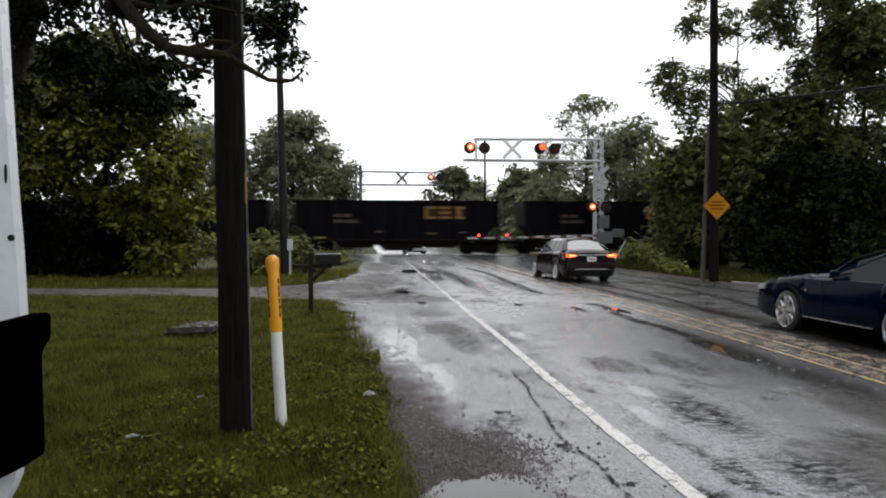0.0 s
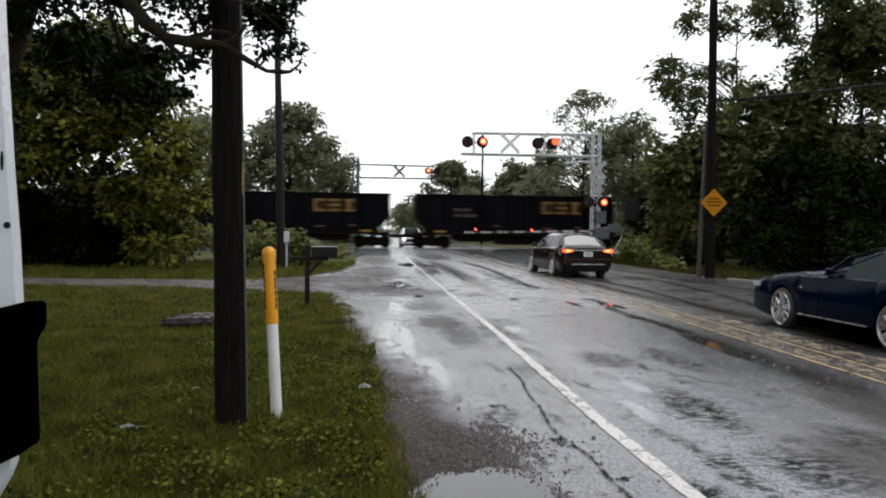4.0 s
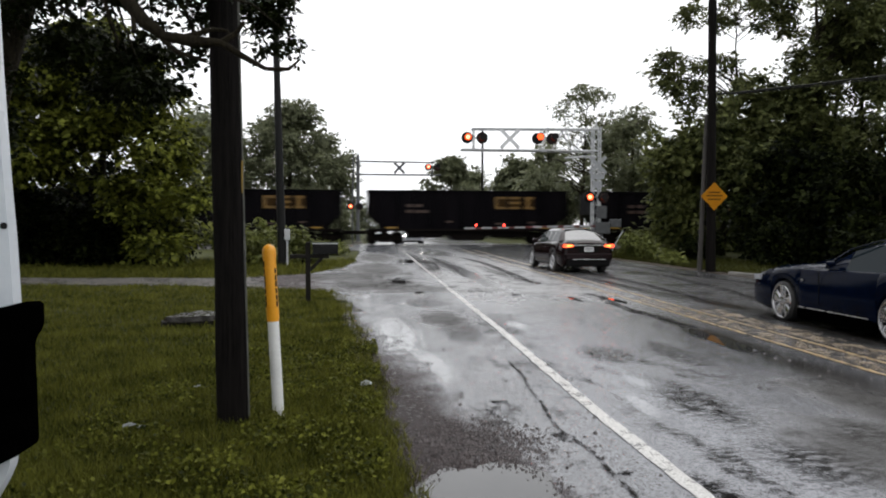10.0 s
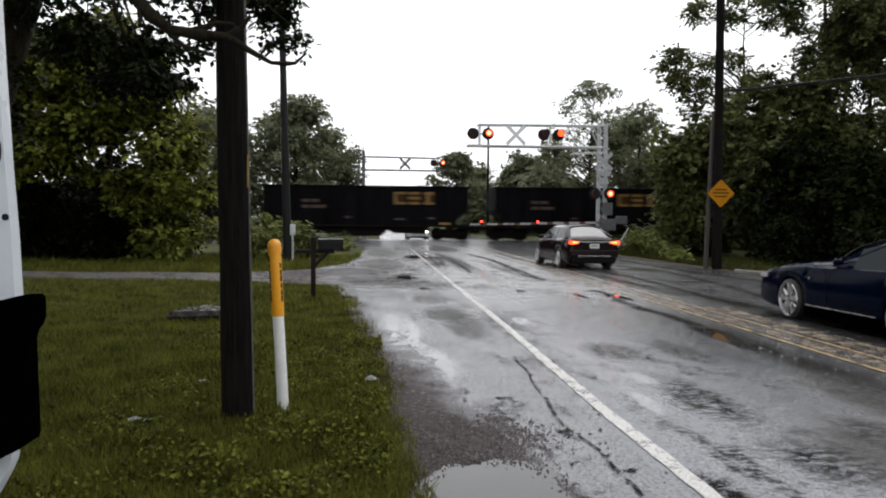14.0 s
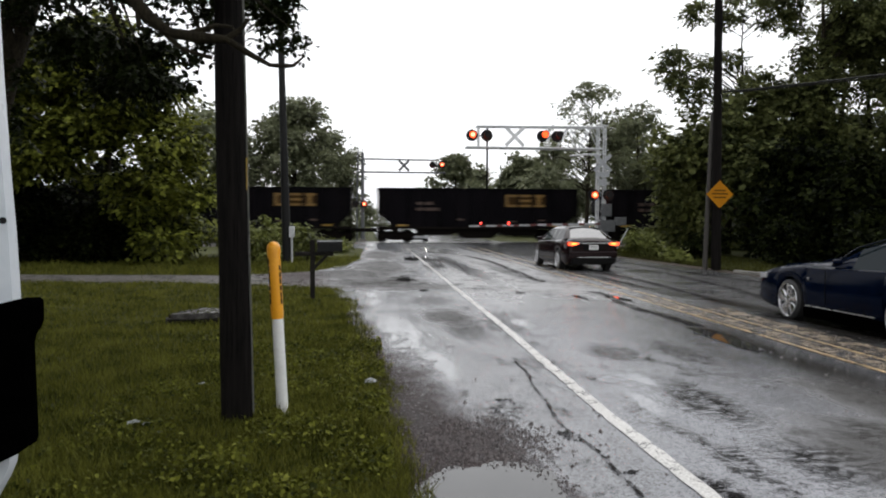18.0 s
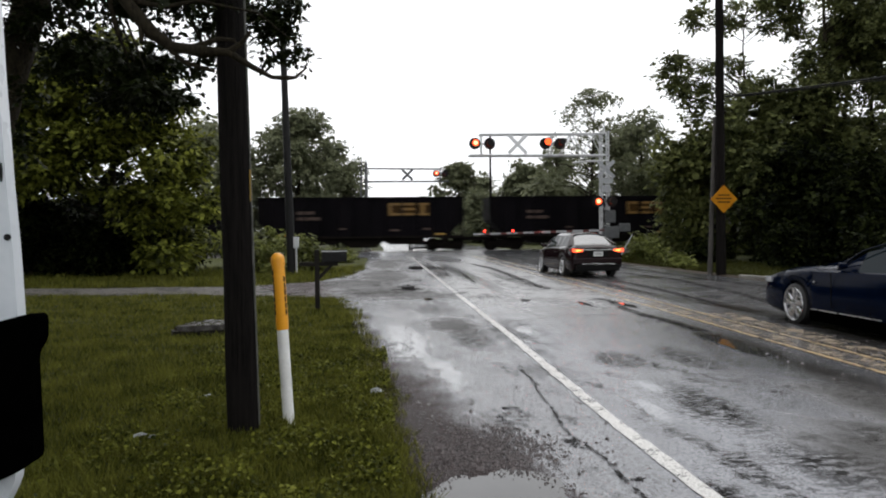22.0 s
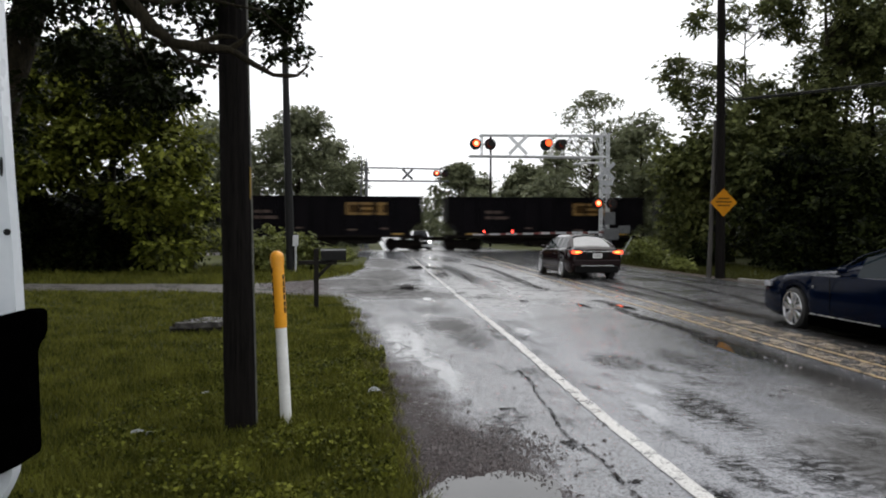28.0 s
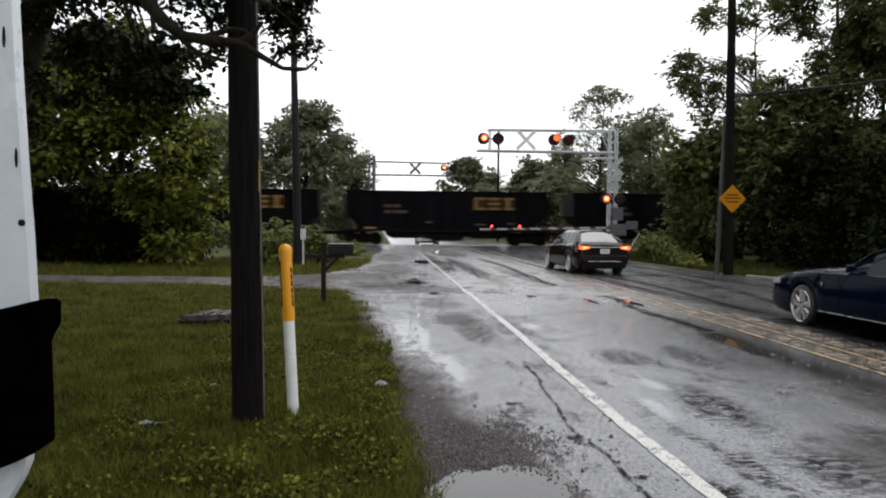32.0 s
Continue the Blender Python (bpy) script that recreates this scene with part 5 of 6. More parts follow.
def hopper(name, logo_x):
    """A black open-top coal hopper, its origin on the rail top at its middle."""
    th = thing(name, pose(0, TRACK_Y, 0.22), "black steel coal hopper car with yellow lettering, rolling past", "freight car", "coal train")
    T = 3.73
    hw = 1.52
    side = [(-7.05, T), (7.05, T), (7.05, 2.15), (6.15, 1.30), (6.15, 1.0), (-6.15, 1.0), (-6.15, 1.30), (-7.05, 2.15)]
    for y0, y1 in ((-hw, -hw + 0.05), (hw - 0.05, hw)):
        part("side_sheet", Shape().prism(side, "y", y0, y1), CAR_BLACK, th)
    for s in (-1, 1):
        sl = [(s * 7.05, T), (s * 7.05, 2.15), (s * 5.5, 0.95), (s * 5.45, 1.05), (s * 6.97, 2.2), (s * 6.97, T)]
        part("end_sheet", Shape().prism(sl, "y", -hw + 0.05, hw - 0.05), CAR_BLACK, th)
        part("end_platform", Shape().box(*sorted((s * 5.6, s * 7.1)), -1.35, 1.35, 0.86, 1.02), CAR_RUST, th)
        part("coupler", Shape().box(*sorted((s * 7.1, s * 7.95)), -0.13, 0.13, 0.72, 0.98, 0.02), CAR_RUST, th)
        lad = Shape()
        for yy in (-1.5,):
            for dx in (6.55, 7.0):
                lad.tube([(s * dx, yy - 0.06, 1.0), (s * dx, yy - 0.06, 3.6)], 0.016, 5)
            for k in range(7):
                lad.tube([(s * 6.55, yy - 0.06, 1.15 + k * 0.38), (s * 7.0, yy - 0.06, 1.15 + k * 0.38)], 0.013, 5)
        part("ladder", lad, CAR_RUST, th)
        for dx in (6.2, 6.95):
            part("end_post", Shape().box(*sorted((s * dx - 0.06, s * dx + 0.06)), -1.48, -1.36, 1.0, 2.1 if dx > 6.5 else 1.35), CAR_RUST, th)
        part("reflector", Shape().box(*sorted((s * 4.95, s * 5.75)), -hw - 0.026, -hw - 0.019, 1.13, 1.26), REFLECT_YELLOW, th, "faded yellow reflector strip")
    part("top_rail", Shape().box(-7.1, 7.1, -hw - 0.06, -hw + 0.06, T - 0.08, T + 0.05), CAR_BLACK, th)
    part("top_rail", Shape().box(-7.1, 7.1, hw - 0.06, hw + 0.06, T - 0.08, T + 0.05), CAR_BLACK, th)
    part("side_sill", Shape().box(-7.1, 7.1, -hw - 0.05, -hw + 0.08, 0.95, 1.10), CAR_RUST, th)
    part("side_sill", Shape().box(-7.1, 7.1, hw - 0.08, hw + 0.05, 0.95, 1.10), CAR_RUST, th)
    for k in range(12):
        x = -6.05 + k * 1.1
        part("rib", Shape().prism([(x - 0.06, -hw - 0.018), (x - 0.04, -hw - 0.1), (x + 0.04, -hw - 0.1), (x + 0.06, -hw - 0.018)], "z", 1.1, T - 0.08), CAR_BLACK, th)
    for k, x in enumerate((-2.9, 0.0, 2.9)):
        b = 0.30 if k == 1 else 0.50
        o = [(x - 1.45, 1.0), (x + 1.45, 1.0), (x + 1.43, 0.72), (x + 1.0, b), (x - 1.0, b), (x - 1.43, 0.72)]
        part("hopper_bay", Shape().prism(o, "y", -1.25, 1.25), CAR_RUST, th)
    load = Shape()
    gx, gy = 15, 5
    v = []
    lr = np.random.default_rng(9)
    for i in range(gx + 1):
        for j in range(gy + 1):
            x, y = -6.95 + 13.9 * i / gx, -1.45 + 2.9 * j / gy
            edge = min(i, gx - i, 2) / 2 * min(j, gy - j, 2) / 2
            v.append((x, y, T - 0.35 + 0.30 * edge + lr.uniform(-0.05, 0.05)))
    load.add(v, [(i * (gy + 1) + j, (i + 1) * (gy + 1) + j, (i + 1) * (gy + 1) + j + 1, i * (gy + 1) + j + 1) for i in range(gx) for j in range(gy)])
    part("coal_load", load, COAL_M, th, "heaped black coal", True)
    for j in range(3):
        x = logo_x + (j - 1) * 0.97
        part("emblem_ground", Shape().box(x - 0.46, x + 0.46, -hw - 0.012, -hw - 0.004, 2.50, 3.37), EMBLEM_DIM, th, "dull orange emblem ground")
        o = Shape()
        for a in (2.50, 3.20) if j != 1 else (2.50, 2.86, 3.20):
            o.box(x - 0.42, x + 0.42, -hw - 0.022, -hw - 0.013, a, a + 0.16)
        if j == 0:
            o.box(x - 0.42, x - 0.20, -hw - 0.022, -hw - 0.013, 2.66, 3.20)
        if j == 2:
            o.box(x - 0.13, x + 0.13, -hw - 0.022, -hw - 0.013, 2.66, 3.20)
        part("emblem_block", o, LOGO_YELLOW, th, "faded yellow emblem block")
    for z, w in ((2.62, 1.15), (2.22, 1.7)):
        part("stencil_bar", Shape().box(-4.4, -4.4 + w, -hw - 0.018, -hw - 0.008, z, z + 0.20), STENCIL, th)
    for x, z, w in ((-1.6, 1.55, 0.5), (1.9, 1.42, 0.7), (4.2, 1.5, 0.5)):
        part("stencil_bar", Shape().box(x, x + w, -hw - 0.018, -hw - 0.008, z, z + 0.12), STENCIL, th)
    for s in (-1, 1):
        bg = part("bogie", Shape().box(s * 5.85 - 0.20, s * 5.85 + 0.20, -1.25, 1.25, 0.45, 0.86, 0.03), CAR_RUST, th, "rusty cast bogie")
        for y in (-1.0, 1.0):
            o = [(-1.25, 0.42), (-1.15, 0.58), (-0.7, 0.62), (-0.35, 0.78), (0.35, 0.78), (0.7, 0.62), (1.15, 0.58), (1.25, 0.42), (1.1, 0.34), (0.62, 0.36), (0.35, 0.16), (-0.35, 0.16), (-0.62, 0.36), (-1.1, 0.34)]
            part("side_frame", Shape().prism([(s * 5.85 + a, b) for a, b in o], "y", y - 0.08, y + 0.08), CAR_RUST, bg)
        for ax in (-0.89, 0.89):
            for y in (-0.76, 0.76):
                part("wheel", Shape().tube([(s * 5.85 + ax, y - 0.07, 0.457), (s * 5.85 + ax, y + 0.05, 0.457), (s * 5.85 + ax, y + 0.07, 0.457)], [0.457, 0.457, 0.43], 20), CAR_RUST, bg, "", True)
    return th


# the middle of car k at time zero lies 15.9 m behind that of the car before it
CAR_A = hopper("hopper_car", 7.95 - 4.72)
CAR_B = hopper("hopper_car", 7.95 - 3.77)
TRAIN = []
for k in range(-3, 41):
    src = CAR_B if k in (2, 7, 8, 24, 26, 28, 29, 35) else CAR_A
    if k == -3:
        ob = CAR_A
    elif k == 2:
        ob = CAR_B
    else:
        ob = copy_thing(src, pose(0, TRACK_Y, 0.22))
    TRAIN.append((k, ob))

# ---- road vehicles ----
def car_body(th, L, hw, ztop, zsh, zb, axles, r, paint):
    """A lofted lower body with open wheel arches; y runs from the tail."""
    ys = sorted(set([round(L * i / 40, 3) for i in range(41)] + [round(a + r * 1.14 * math.sin(radians(d)), 3) for a in axles for d in range(-90, 91, 12)]))
    fr = (0.0, 0.10, 0.45, 0.82, 0.97)
    wd = (0.90, 0.975, 1.0, 0.975, 0.93)
    v, f = [], []
    for y in ys:
        w, zt, zs, b = (float(np.interp(y, *zip(*tab))) for tab in (hw, ztop, zsh, zb))
        for a in axles:
            d = r * 1.14
            if abs(y - a) < d:
                b = max(b, r + math.sqrt(d * d - (y - a) ** 2) - 0.01)
        b = min(b, zs - 0.05)
        half = [(w * k, b + (zs - b) * q) for k, q in zip(wd, fr)] + [(w * 0.72, zs + (zt - zs) * 0.75), (w * 0.38, zt), (0, zt + 0.012)]
        ring = [(x, y, z) for x, z in half] + [(-x, y, z) for x, z in half[-2::-1]]
        v += ring
    n = 15
    for i in range(len(ys) - 1):
        f += [(i * n + k, i * n + k + 1, (i + 1) * n + k + 1, (i + 1) * n + k) for k in range(n - 1)]
    f += [tuple(range(n)), tuple(range(len(v) - 1, len(v) - n - 1, -1))]
    part("body", Shape().add(v, f), paint, th, "", True)
    w0 = float(np.interp(L / 2, *zip(*hw)))
    part("underbody", Shape().box(-w0 * 0.86, w0 * 0.86, 0.25, L - 0.3, 0.20, 0.62), TRIM_BLACK, th)


def greenhouse(th, ya, yb, yc, yd, zbase, zroof, wb, wr, paint, bpillar, glass_rear):
    """Rear glass ya to yb, roof yb to yc, windscreen yc to yd; wb and wr are half widths."""
    ys = [ya, ya + (yb - ya) * 0.5, yb] + [yb + (yc - yb) * t for t in (0.12, 0.5, 0.9)] + [yc, yc + (yd - yc) * 0.5, yd]
    ys = sorted(set(ys + [ya + (yb - ya) * 0.62] + [b + d for b in bpillar for d in (-0.045, 0.045)]))
    rows = []
    for y in ys:
        if y <= yb:
            t = math.sin(math.pi / 2 * (y - ya) / (yb - ya)) ** 0.85
        elif y >= yc:
            t = math.sin(math.pi / 2 * (yd - y) / (yd - yc)) ** 0.9
        else:
            t = 1.0
        zb = float(np.interp(y, *zip(*zbase)))
        z = zb + (zroof - zb) * max(t, 0.03)
        w = wb + (wr - wb) * t
        half = [(wb, zb - 0.02), (w + 0.015, z - 0.07 * t - 0.01), (w * 0.80, z - 0.01), (w * 0.45, z + 0.02 * t), (0, z + 0.03 * t)]
        rows.append([(x, y, q) for x, q in half] + [(-x, y, q) for x, q in half[-2::-1]])
    n = 9
    groups = {}
    for i in range(len(rows) - 1):
        mid = (ys[i] + ys[i + 1]) / 2
        for k in range(n - 1):
            q = [rows[i][k], rows[i][k + 1], rows[i + 1][k + 1], rows[i + 1][k]]
            sidef = k in (0, n - 2)
            rim = k in (1, n - 3)
            if sidef:
                pane = sum(mid > b for b in bpillar)
                g = "roof" if (any(abs(mid - b) < 0.04 for b in bpillar) or i in (0, len(rows) - 2)) else "side_window.%d%d" % (k, pane)
            elif mid > yc and not rim:
                g = "windscreen"
            elif mid < ya + (yb - ya) * 0.62 and not rim:
                g = "rear_window"
            else:
                g = "roof"
            groups.setdefault(g, []).append(q)
    for g, faces in groups.items():
        s = Shape()
        for q in faces:
            s.add(q, [(0, 1, 2, 3)])
        bm = bmesh.new()
        me = s.mesh(g)
        bm.from_mesh(me)
        bmesh.ops.remove_doubles(bm, verts=bm.verts[:], dist=0.001)
        bmesh.ops.recalc_face_normals(bm, faces=bm.faces[:])
        bm.to_mesh(me)
        bm.free()
        me.shade_smooth()
        part(g.split(".")[0], me, paint if g == "roof" else (glass_rear if g == "rear_window" else SIDE_GLASS if g.startswith("side") else CAR_GLASS), th)


def road_wheel(th, x, y, r, w, spokes, rim_r):
    s = 1 if x > 0 else -1
    wh = part("wheel", Shape().tube([(x - s * w, y, r), (x - s * 0.02, y, r), (x, y, r)], [r, r, r * 0.93], 28, False), RUBBER, th, "black rubber tyre", True)
    f = x + s * 0.004

    def turned(pairs, name, mat, label=""):
        """A ring turned from (radius, depth) pairs."""
        n = 32
        v = [(f + s * d, y + q * math.cos(a), r + q * math.sin(a)) for q, d in pairs for a in [2 * math.pi * k / n for k in range(n)]]
        w = [(i * n + k, i * n + (k + 1) % n, (i + 1) * n + (k + 1) % n, (i + 1) * n + k) for i in range(len(pairs) - 1) for k in range(n)]
        part(name, Shape().add(v, w), mat, wh, label, True)

    turned([(r * 0.93, -0.004), (r * 0.86, 0.006), (rim_r, -0.002)], "sidewall", RUBBER)
    turned([(rim_r * 0.93, -0.05), (0.001, -0.055)], "rim_well", TRIM_BLACK)
    turned([(rim_r * 1.02, 0.0), (rim_r, 0.014), (rim_r * 0.95, 0.010), (rim_r * 0.90, -0.03), (rim_r * 0.89, -0.05)], "rim_lip", CHROME, "bright alloy rim")
    turned([(rim_r * 0.30, -0.02), (rim_r * 0.27, 0.004), (rim_r * 0.10, 0.010), (0.001, 0.010)], "hub_cap", CHROME)
    wide = 1.6 / spokes
    for k in range(spokes):
        a = 2 * math.pi * k / spokes + 0.3
        c, q = math.cos(a), math.sin(a)
        sp = Shape()
        v = []
        for u, hwid, d in ((0.15, 0.60, 0.0), (0.55, 1.0, -0.004), (0.97, 1.55, -0.006)):
            for e, dd in ((-1, -0.022), (-0.6, 0.0), (0.6, 0.0), (1, -0.022)):
                t = rim_r * wide * hwid * e
                v.append((f + s * (d + dd), y + c * u * rim_r - q * t, r + q * u * rim_r + c * t))
        sp.add(v, [(4 * i + k2, 4 * i + k2 + 1, 4 * i + k2 + 5, 4 * i + k2 + 4) for i in range(2) for k2 in range(3)])
        part("spoke", sp, CHROME, wh, "", True)


sedan = thing("sedan", pose(7.32, 23.45, 0, 0, 0, 1.5), "dark maroon sedan with lit tail lamps waiting at the gate", "car")
car_body(sedan, 4.87,
         [(0, 0.74), (0.08, 0.84), (0.35, 0.905), (1.2, 0.92), (3.6, 0.92), (4.3, 0.87), (4.7, 0.74), (4.87, 0.55)],
         [(0, 0.98), (0.05, 1.07), (0.5, 1.10), (1.0, 1.10), (3.5, 1.02), (4.3, 0.90), (4.7, 0.76), (4.87, 0.62)],
         [(0, 0.90), (0.08, 0.97), (0.6, 1.01), (2.4, 0.96), (3.6, 0.93), (4.5, 0.80), (4.87, 0.58)],
         [(0, 0.42), (0.12, 0.30), (0.4, 0.22), (4.5, 0.20), (4.87, 0.30)], (1.05, 3.82), 0.335, SEDAN_PAINT)
greenhouse(sedan, 0.50, 1.45, 2.75, 3.62, [(0.5, 1.06), (1.2, 1.0), (2.4, 0.96), (3.6, 0.98)], 1.46, 0.80, 0.58, SEDAN_PAINT, (1.62, 2.17), PALE_GLASS)
for s in (-1, 1):
    for y in (1.05, 3.82):
        road_wheel(sedan, s * 0.915, y, 0.335, 0.21, 9, 0.235)
    o = [(s * 0.52, 0.925), (s * 0.84, 0.955), (s * 0.86, 0.86), (s * 0.72, 0.835), (s * 0.52, 0.88)]
    part("tail_lamp", Shape().prism(o, "y", -0.035, 0.06), TAIL_RED, sedan, "lit orange-red tail lamp")
    part("lamp_core", Shape().prism([(s * 0.56, 0.915), (s * 0.74, 0.935), (s * 0.74, 0.87), (s * 0.56, 0.89)], "y", -0.042, -0.037), TAIL_CORE, sedan, "bright orange lamp core")
    part("tail_lamp_side", Shape().prism([(0.02, 0.965), (0.26, 0.955), (0.20, 0.86), (0.02, 0.84)], "x", s * 0.80, s * 0.885), TAIL_DULL, sedan)
    mir = Shape().box(*sorted((s * 0.90, s * 1.08)), 3.02, 3.14, 0.97, 1.09, 0.03)
    part("mirror", mir, SEDAN_PAINT, sedan)
    part("exhaust", Shape().tube([(s * 0.55, -0.02, 0.28), (s * 0.55, 0.15, 0.28)], 0.035, 10), CHROME, sedan)
    part("door_handle", Shape().box(*sorted((s * 0.905, s * 0.94)), 1.75, 1.93, 0.80, 0.83, 0.008), SEDAN_PAINT, sedan)
part("chrome_strip", Shape().box(-0.52, 0.52, -0.035, 0.03, 0.90, 0.935, 0.006), CHROME, sedan, "chrome boot strip")
part("bumper", Shape().box(-0.80, 0.80, -0.05, 0.15, 0.44, 0.66, 0.04), SEDAN_PAINT, sedan)
part("bumper_strip", Shape().box(-0.55, 0.55, -0.062, -0.045, 0.45, 0.475), CHROME, sedan)
part("valance", Shape().box(-0.72, 0.72, -0.035, 0.12, 0.24, 0.43, 0.02), TRIM_BLACK, sedan)
part("plate_recess", Shape().box(-0.34, 0.34, -0.022, 0.02, 0.70, 0.88, 0.006), TRIM_BLACK, sedan)
part("number_plate", Shape().box(-0.155, 0.155, -0.036, -0.024, 0.71, 0.86, 0.004), PLATE_M, sedan, "white number plate")
for z in (0.76, 0.80):
    part("plate_bar", Shape().box(-0.11, 0.11, -0.040, -0.037, z, z + 0.018), BLACK_INK, sedan)
# dark strip added for the roof edge, which mirrors the dark trees ahead
part("roof_edge_line", Shape().tube([(-0.52, 1.02, 1.375), (-0.40, 1.09, 1.410), (0.0, 1.12, 1.432), (0.40, 1.09, 1.410), (0.52, 1.02, 1.375)], 0.020, 8), TRIM_BLACK, sedan, "dark line imitating the roof edge's reflection", True)
part("brake_lamp", Shape().box(-0.12, 0.12, 1.36, 1.39, 1.425, 1.44), TAIL_DULL, sedan)

coupe = thing("coupe", pose(7.76, 7.72, 0), "dark blue two-door coupe with five-spoke wheels waiting in the lane", "car")
car_body(coupe, 4.95,
         [(0, 0.70), (0.1, 0.84), (0.6, 0.92), (2.4, 0.92), (3.6, 0.925), (4.3, 0.905), (4.7, 0.84), (4.86, 0.74), (4.95, 0.56)],
         [(0, 0.92), (0.1, 1.0), (0.9, 1.03), (2.7, 1.00), (3.2, 0.98), (4.0, 0.92), (4.5, 0.83), (4.8, 0.72), (4.95, 0.60)],
         [(0, 0.84), (0.2, 0.92), (1.6, 0.93), (2.7, 0.90), (3.6, 0.88), (4.2, 0.84), (4.7, 0.72), (4.95, 0.54)],
         [(0, 0.36), (0.3, 0.18), (4.3, 0.15), (4.75, 0.19), (4.95, 0.28)], (1.12, 3.69), 0.325, COUPE_PAINT)
greenhouse(coupe, 0.65, 1.30, 1.80, 2.72, [(0.6, 0.97), (2.0, 0.93), (2.72, 0.93)], 1.37, 0.82, 0.58, COUPE_PAINT, (1.35,), CAR_GLASS)
for s in (-1, 1):
    for y in (1.12, 3.69):
        road_wheel(coupe, s * 0.93, y, 0.325, 0.22, 5, 0.268)
    part("headlamp", Shape().prism([(4.46, 0.63), (4.78, 0.61), (4.75, 0.69), (4.50, 0.735)], "x", s * 0.58, s * 0.805), LAMP_GLASS, coupe, "clear headlamp", True)
    part("headlamp_corner", Shape().prism([(s * 0.70, 4.44), (s * 0.892, 4.44), (s * 0.872, 4.60), (s * 0.83, 4.74), (s * 0.70, 4.76)], "z", 0.63, 0.715), LAMP_GLASS, coupe, "clear lamp corner")
    part("mirror", Shape().box(*sorted((s * 0.84, s * 0.97)), 2.42, 2.52, 0.955, 1.04, 0.035), COUPE_PAINT, coupe)
    part("side_moulding", Shape().box(*sorted((s * 0.915, s * 0.938)), 1.62, 3.22, 0.278, 0.292, 0.004), STEEL, coupe, "bright sill moulding")
    # skirt reaching low and near black, in place of the shade under the car
    part("shade_skirt", Shape().box(*sorted((s * 0.84, s * 0.925)), 1.52, 3.28, 0.10, 0.26, 0.02), BLACK_PLASTIC, coupe)
    part("side_lamp", Shape().box(*sorted((s * 0.75, s * 0.86)), 4.42, 4.54, 0.52, 0.56, 0.01), PALE_GLASS, coupe)
    part("fender_badge", Shape().box(*sorted((s * 0.922, s * 0.934)), 3.13, 3.17, 0.69, 0.73, 0.004), STEEL, coupe)
    part("window_frame", Shape().tube([(s * 0.835, 2.69, 0.955), (s * 0.735, 2.26, 1.215), (s * 0.615, 1.80, 1.352), (s * 0.615, 1.35, 1.352)], 0.011, 6), COUPE_PAINT, coupe)
    part("door_seam", Shape().box(*sorted((s * 0.921, s * 0.929)), 2.72, 2.73, 0.35, 0.88), TRIM_BLACK, coupe)
part("hood_scoop", Shape().prism([(2.95, 0.98), (3.0, 1.045), (3.3, 1.04), (3.75, 0.955), (3.75, 0.90), (2.95, 0.90)], "x", -0.30, 0.30), COUPE_PAINT, coupe, "raised bonnet scoop")
part("front_bumper", Shape().box(-0.74, 0.74, 4.70, 4.93, 0.24, 0.52, 0.05), COUPE_PAINT, coupe)

suv = thing("suv", pose(4.0, 64.4, 0, 0, 0, 180), "pale silver car with lit headlamps waiting beyond the tracks", "car")
car_body(suv, 4.7, [(0, 0.75), (0.2, 0.9), (4.3, 0.9), (4.55, 0.8), (4.7, 0.62)], [(0, 1.0), (0.2, 1.12), (3.5, 1.08), (4.4, 0.98), (4.7, 0.8)], [(0, 0.9), (0.2, 1.02), (3.5, 0.98), (4.4, 0.86), (4.7, 0.7)], [(0, 0.4), (0.3, 0.28), (4.5, 0.28), (4.7, 0.35)], (0.9, 3.75), 0.36, SILVER_PAINT)
greenhouse(suv, 0.15, 0.6, 2.6, 3.5, [(0.1, 1.05), (3.5, 1.03)], 1.66, 0.80, 0.62, SILVER_PAINT, (1.0, 1.9), CAR_GLASS)
for s in (-1, 1):
    for y in (0.9, 3.75):
        road_wheel(suv, s * 0.90, y, 0.36, 0.22, 5, 0.25)
    part("headlamp", Shape().box(*sorted((s * 0.60, s * 0.80)), 4.55, 4.69, 0.70, 0.80, 0.02), HEADLAMP, suv, "lit white headlamp")
    part("mirror", Shape().box(*sorted((s * 0.88, s * 1.08)), 3.0, 3.12, 1.05, 1.2, 0.03), SILVER_PAINT, suv)
part("grille", Shape().box(-0.5, 0.5, 4.60, 4.715, 0.55, 0.80, 0.02), TRIM_BLACK, suv)

# ---- trees and bushes ----
MAPLE = "broad leafy maple tree, wet dark green crown"


def regions(*parts):
    """Clumps strewn over boxes (x0, x1, y0, y1, z0, z1, count, size)."""
    def build(r):
        return [(r.uniform(x0, x1), r.uniform(y0, y1), r.uniform(z0, z1), s * q * 1.25, s * q * 1.25, s * q * 0.95) for x0, x1, y0, y1, z0, z1, n, s in parts for q in r.uniform(0.6, 1.4, n)]
    return build


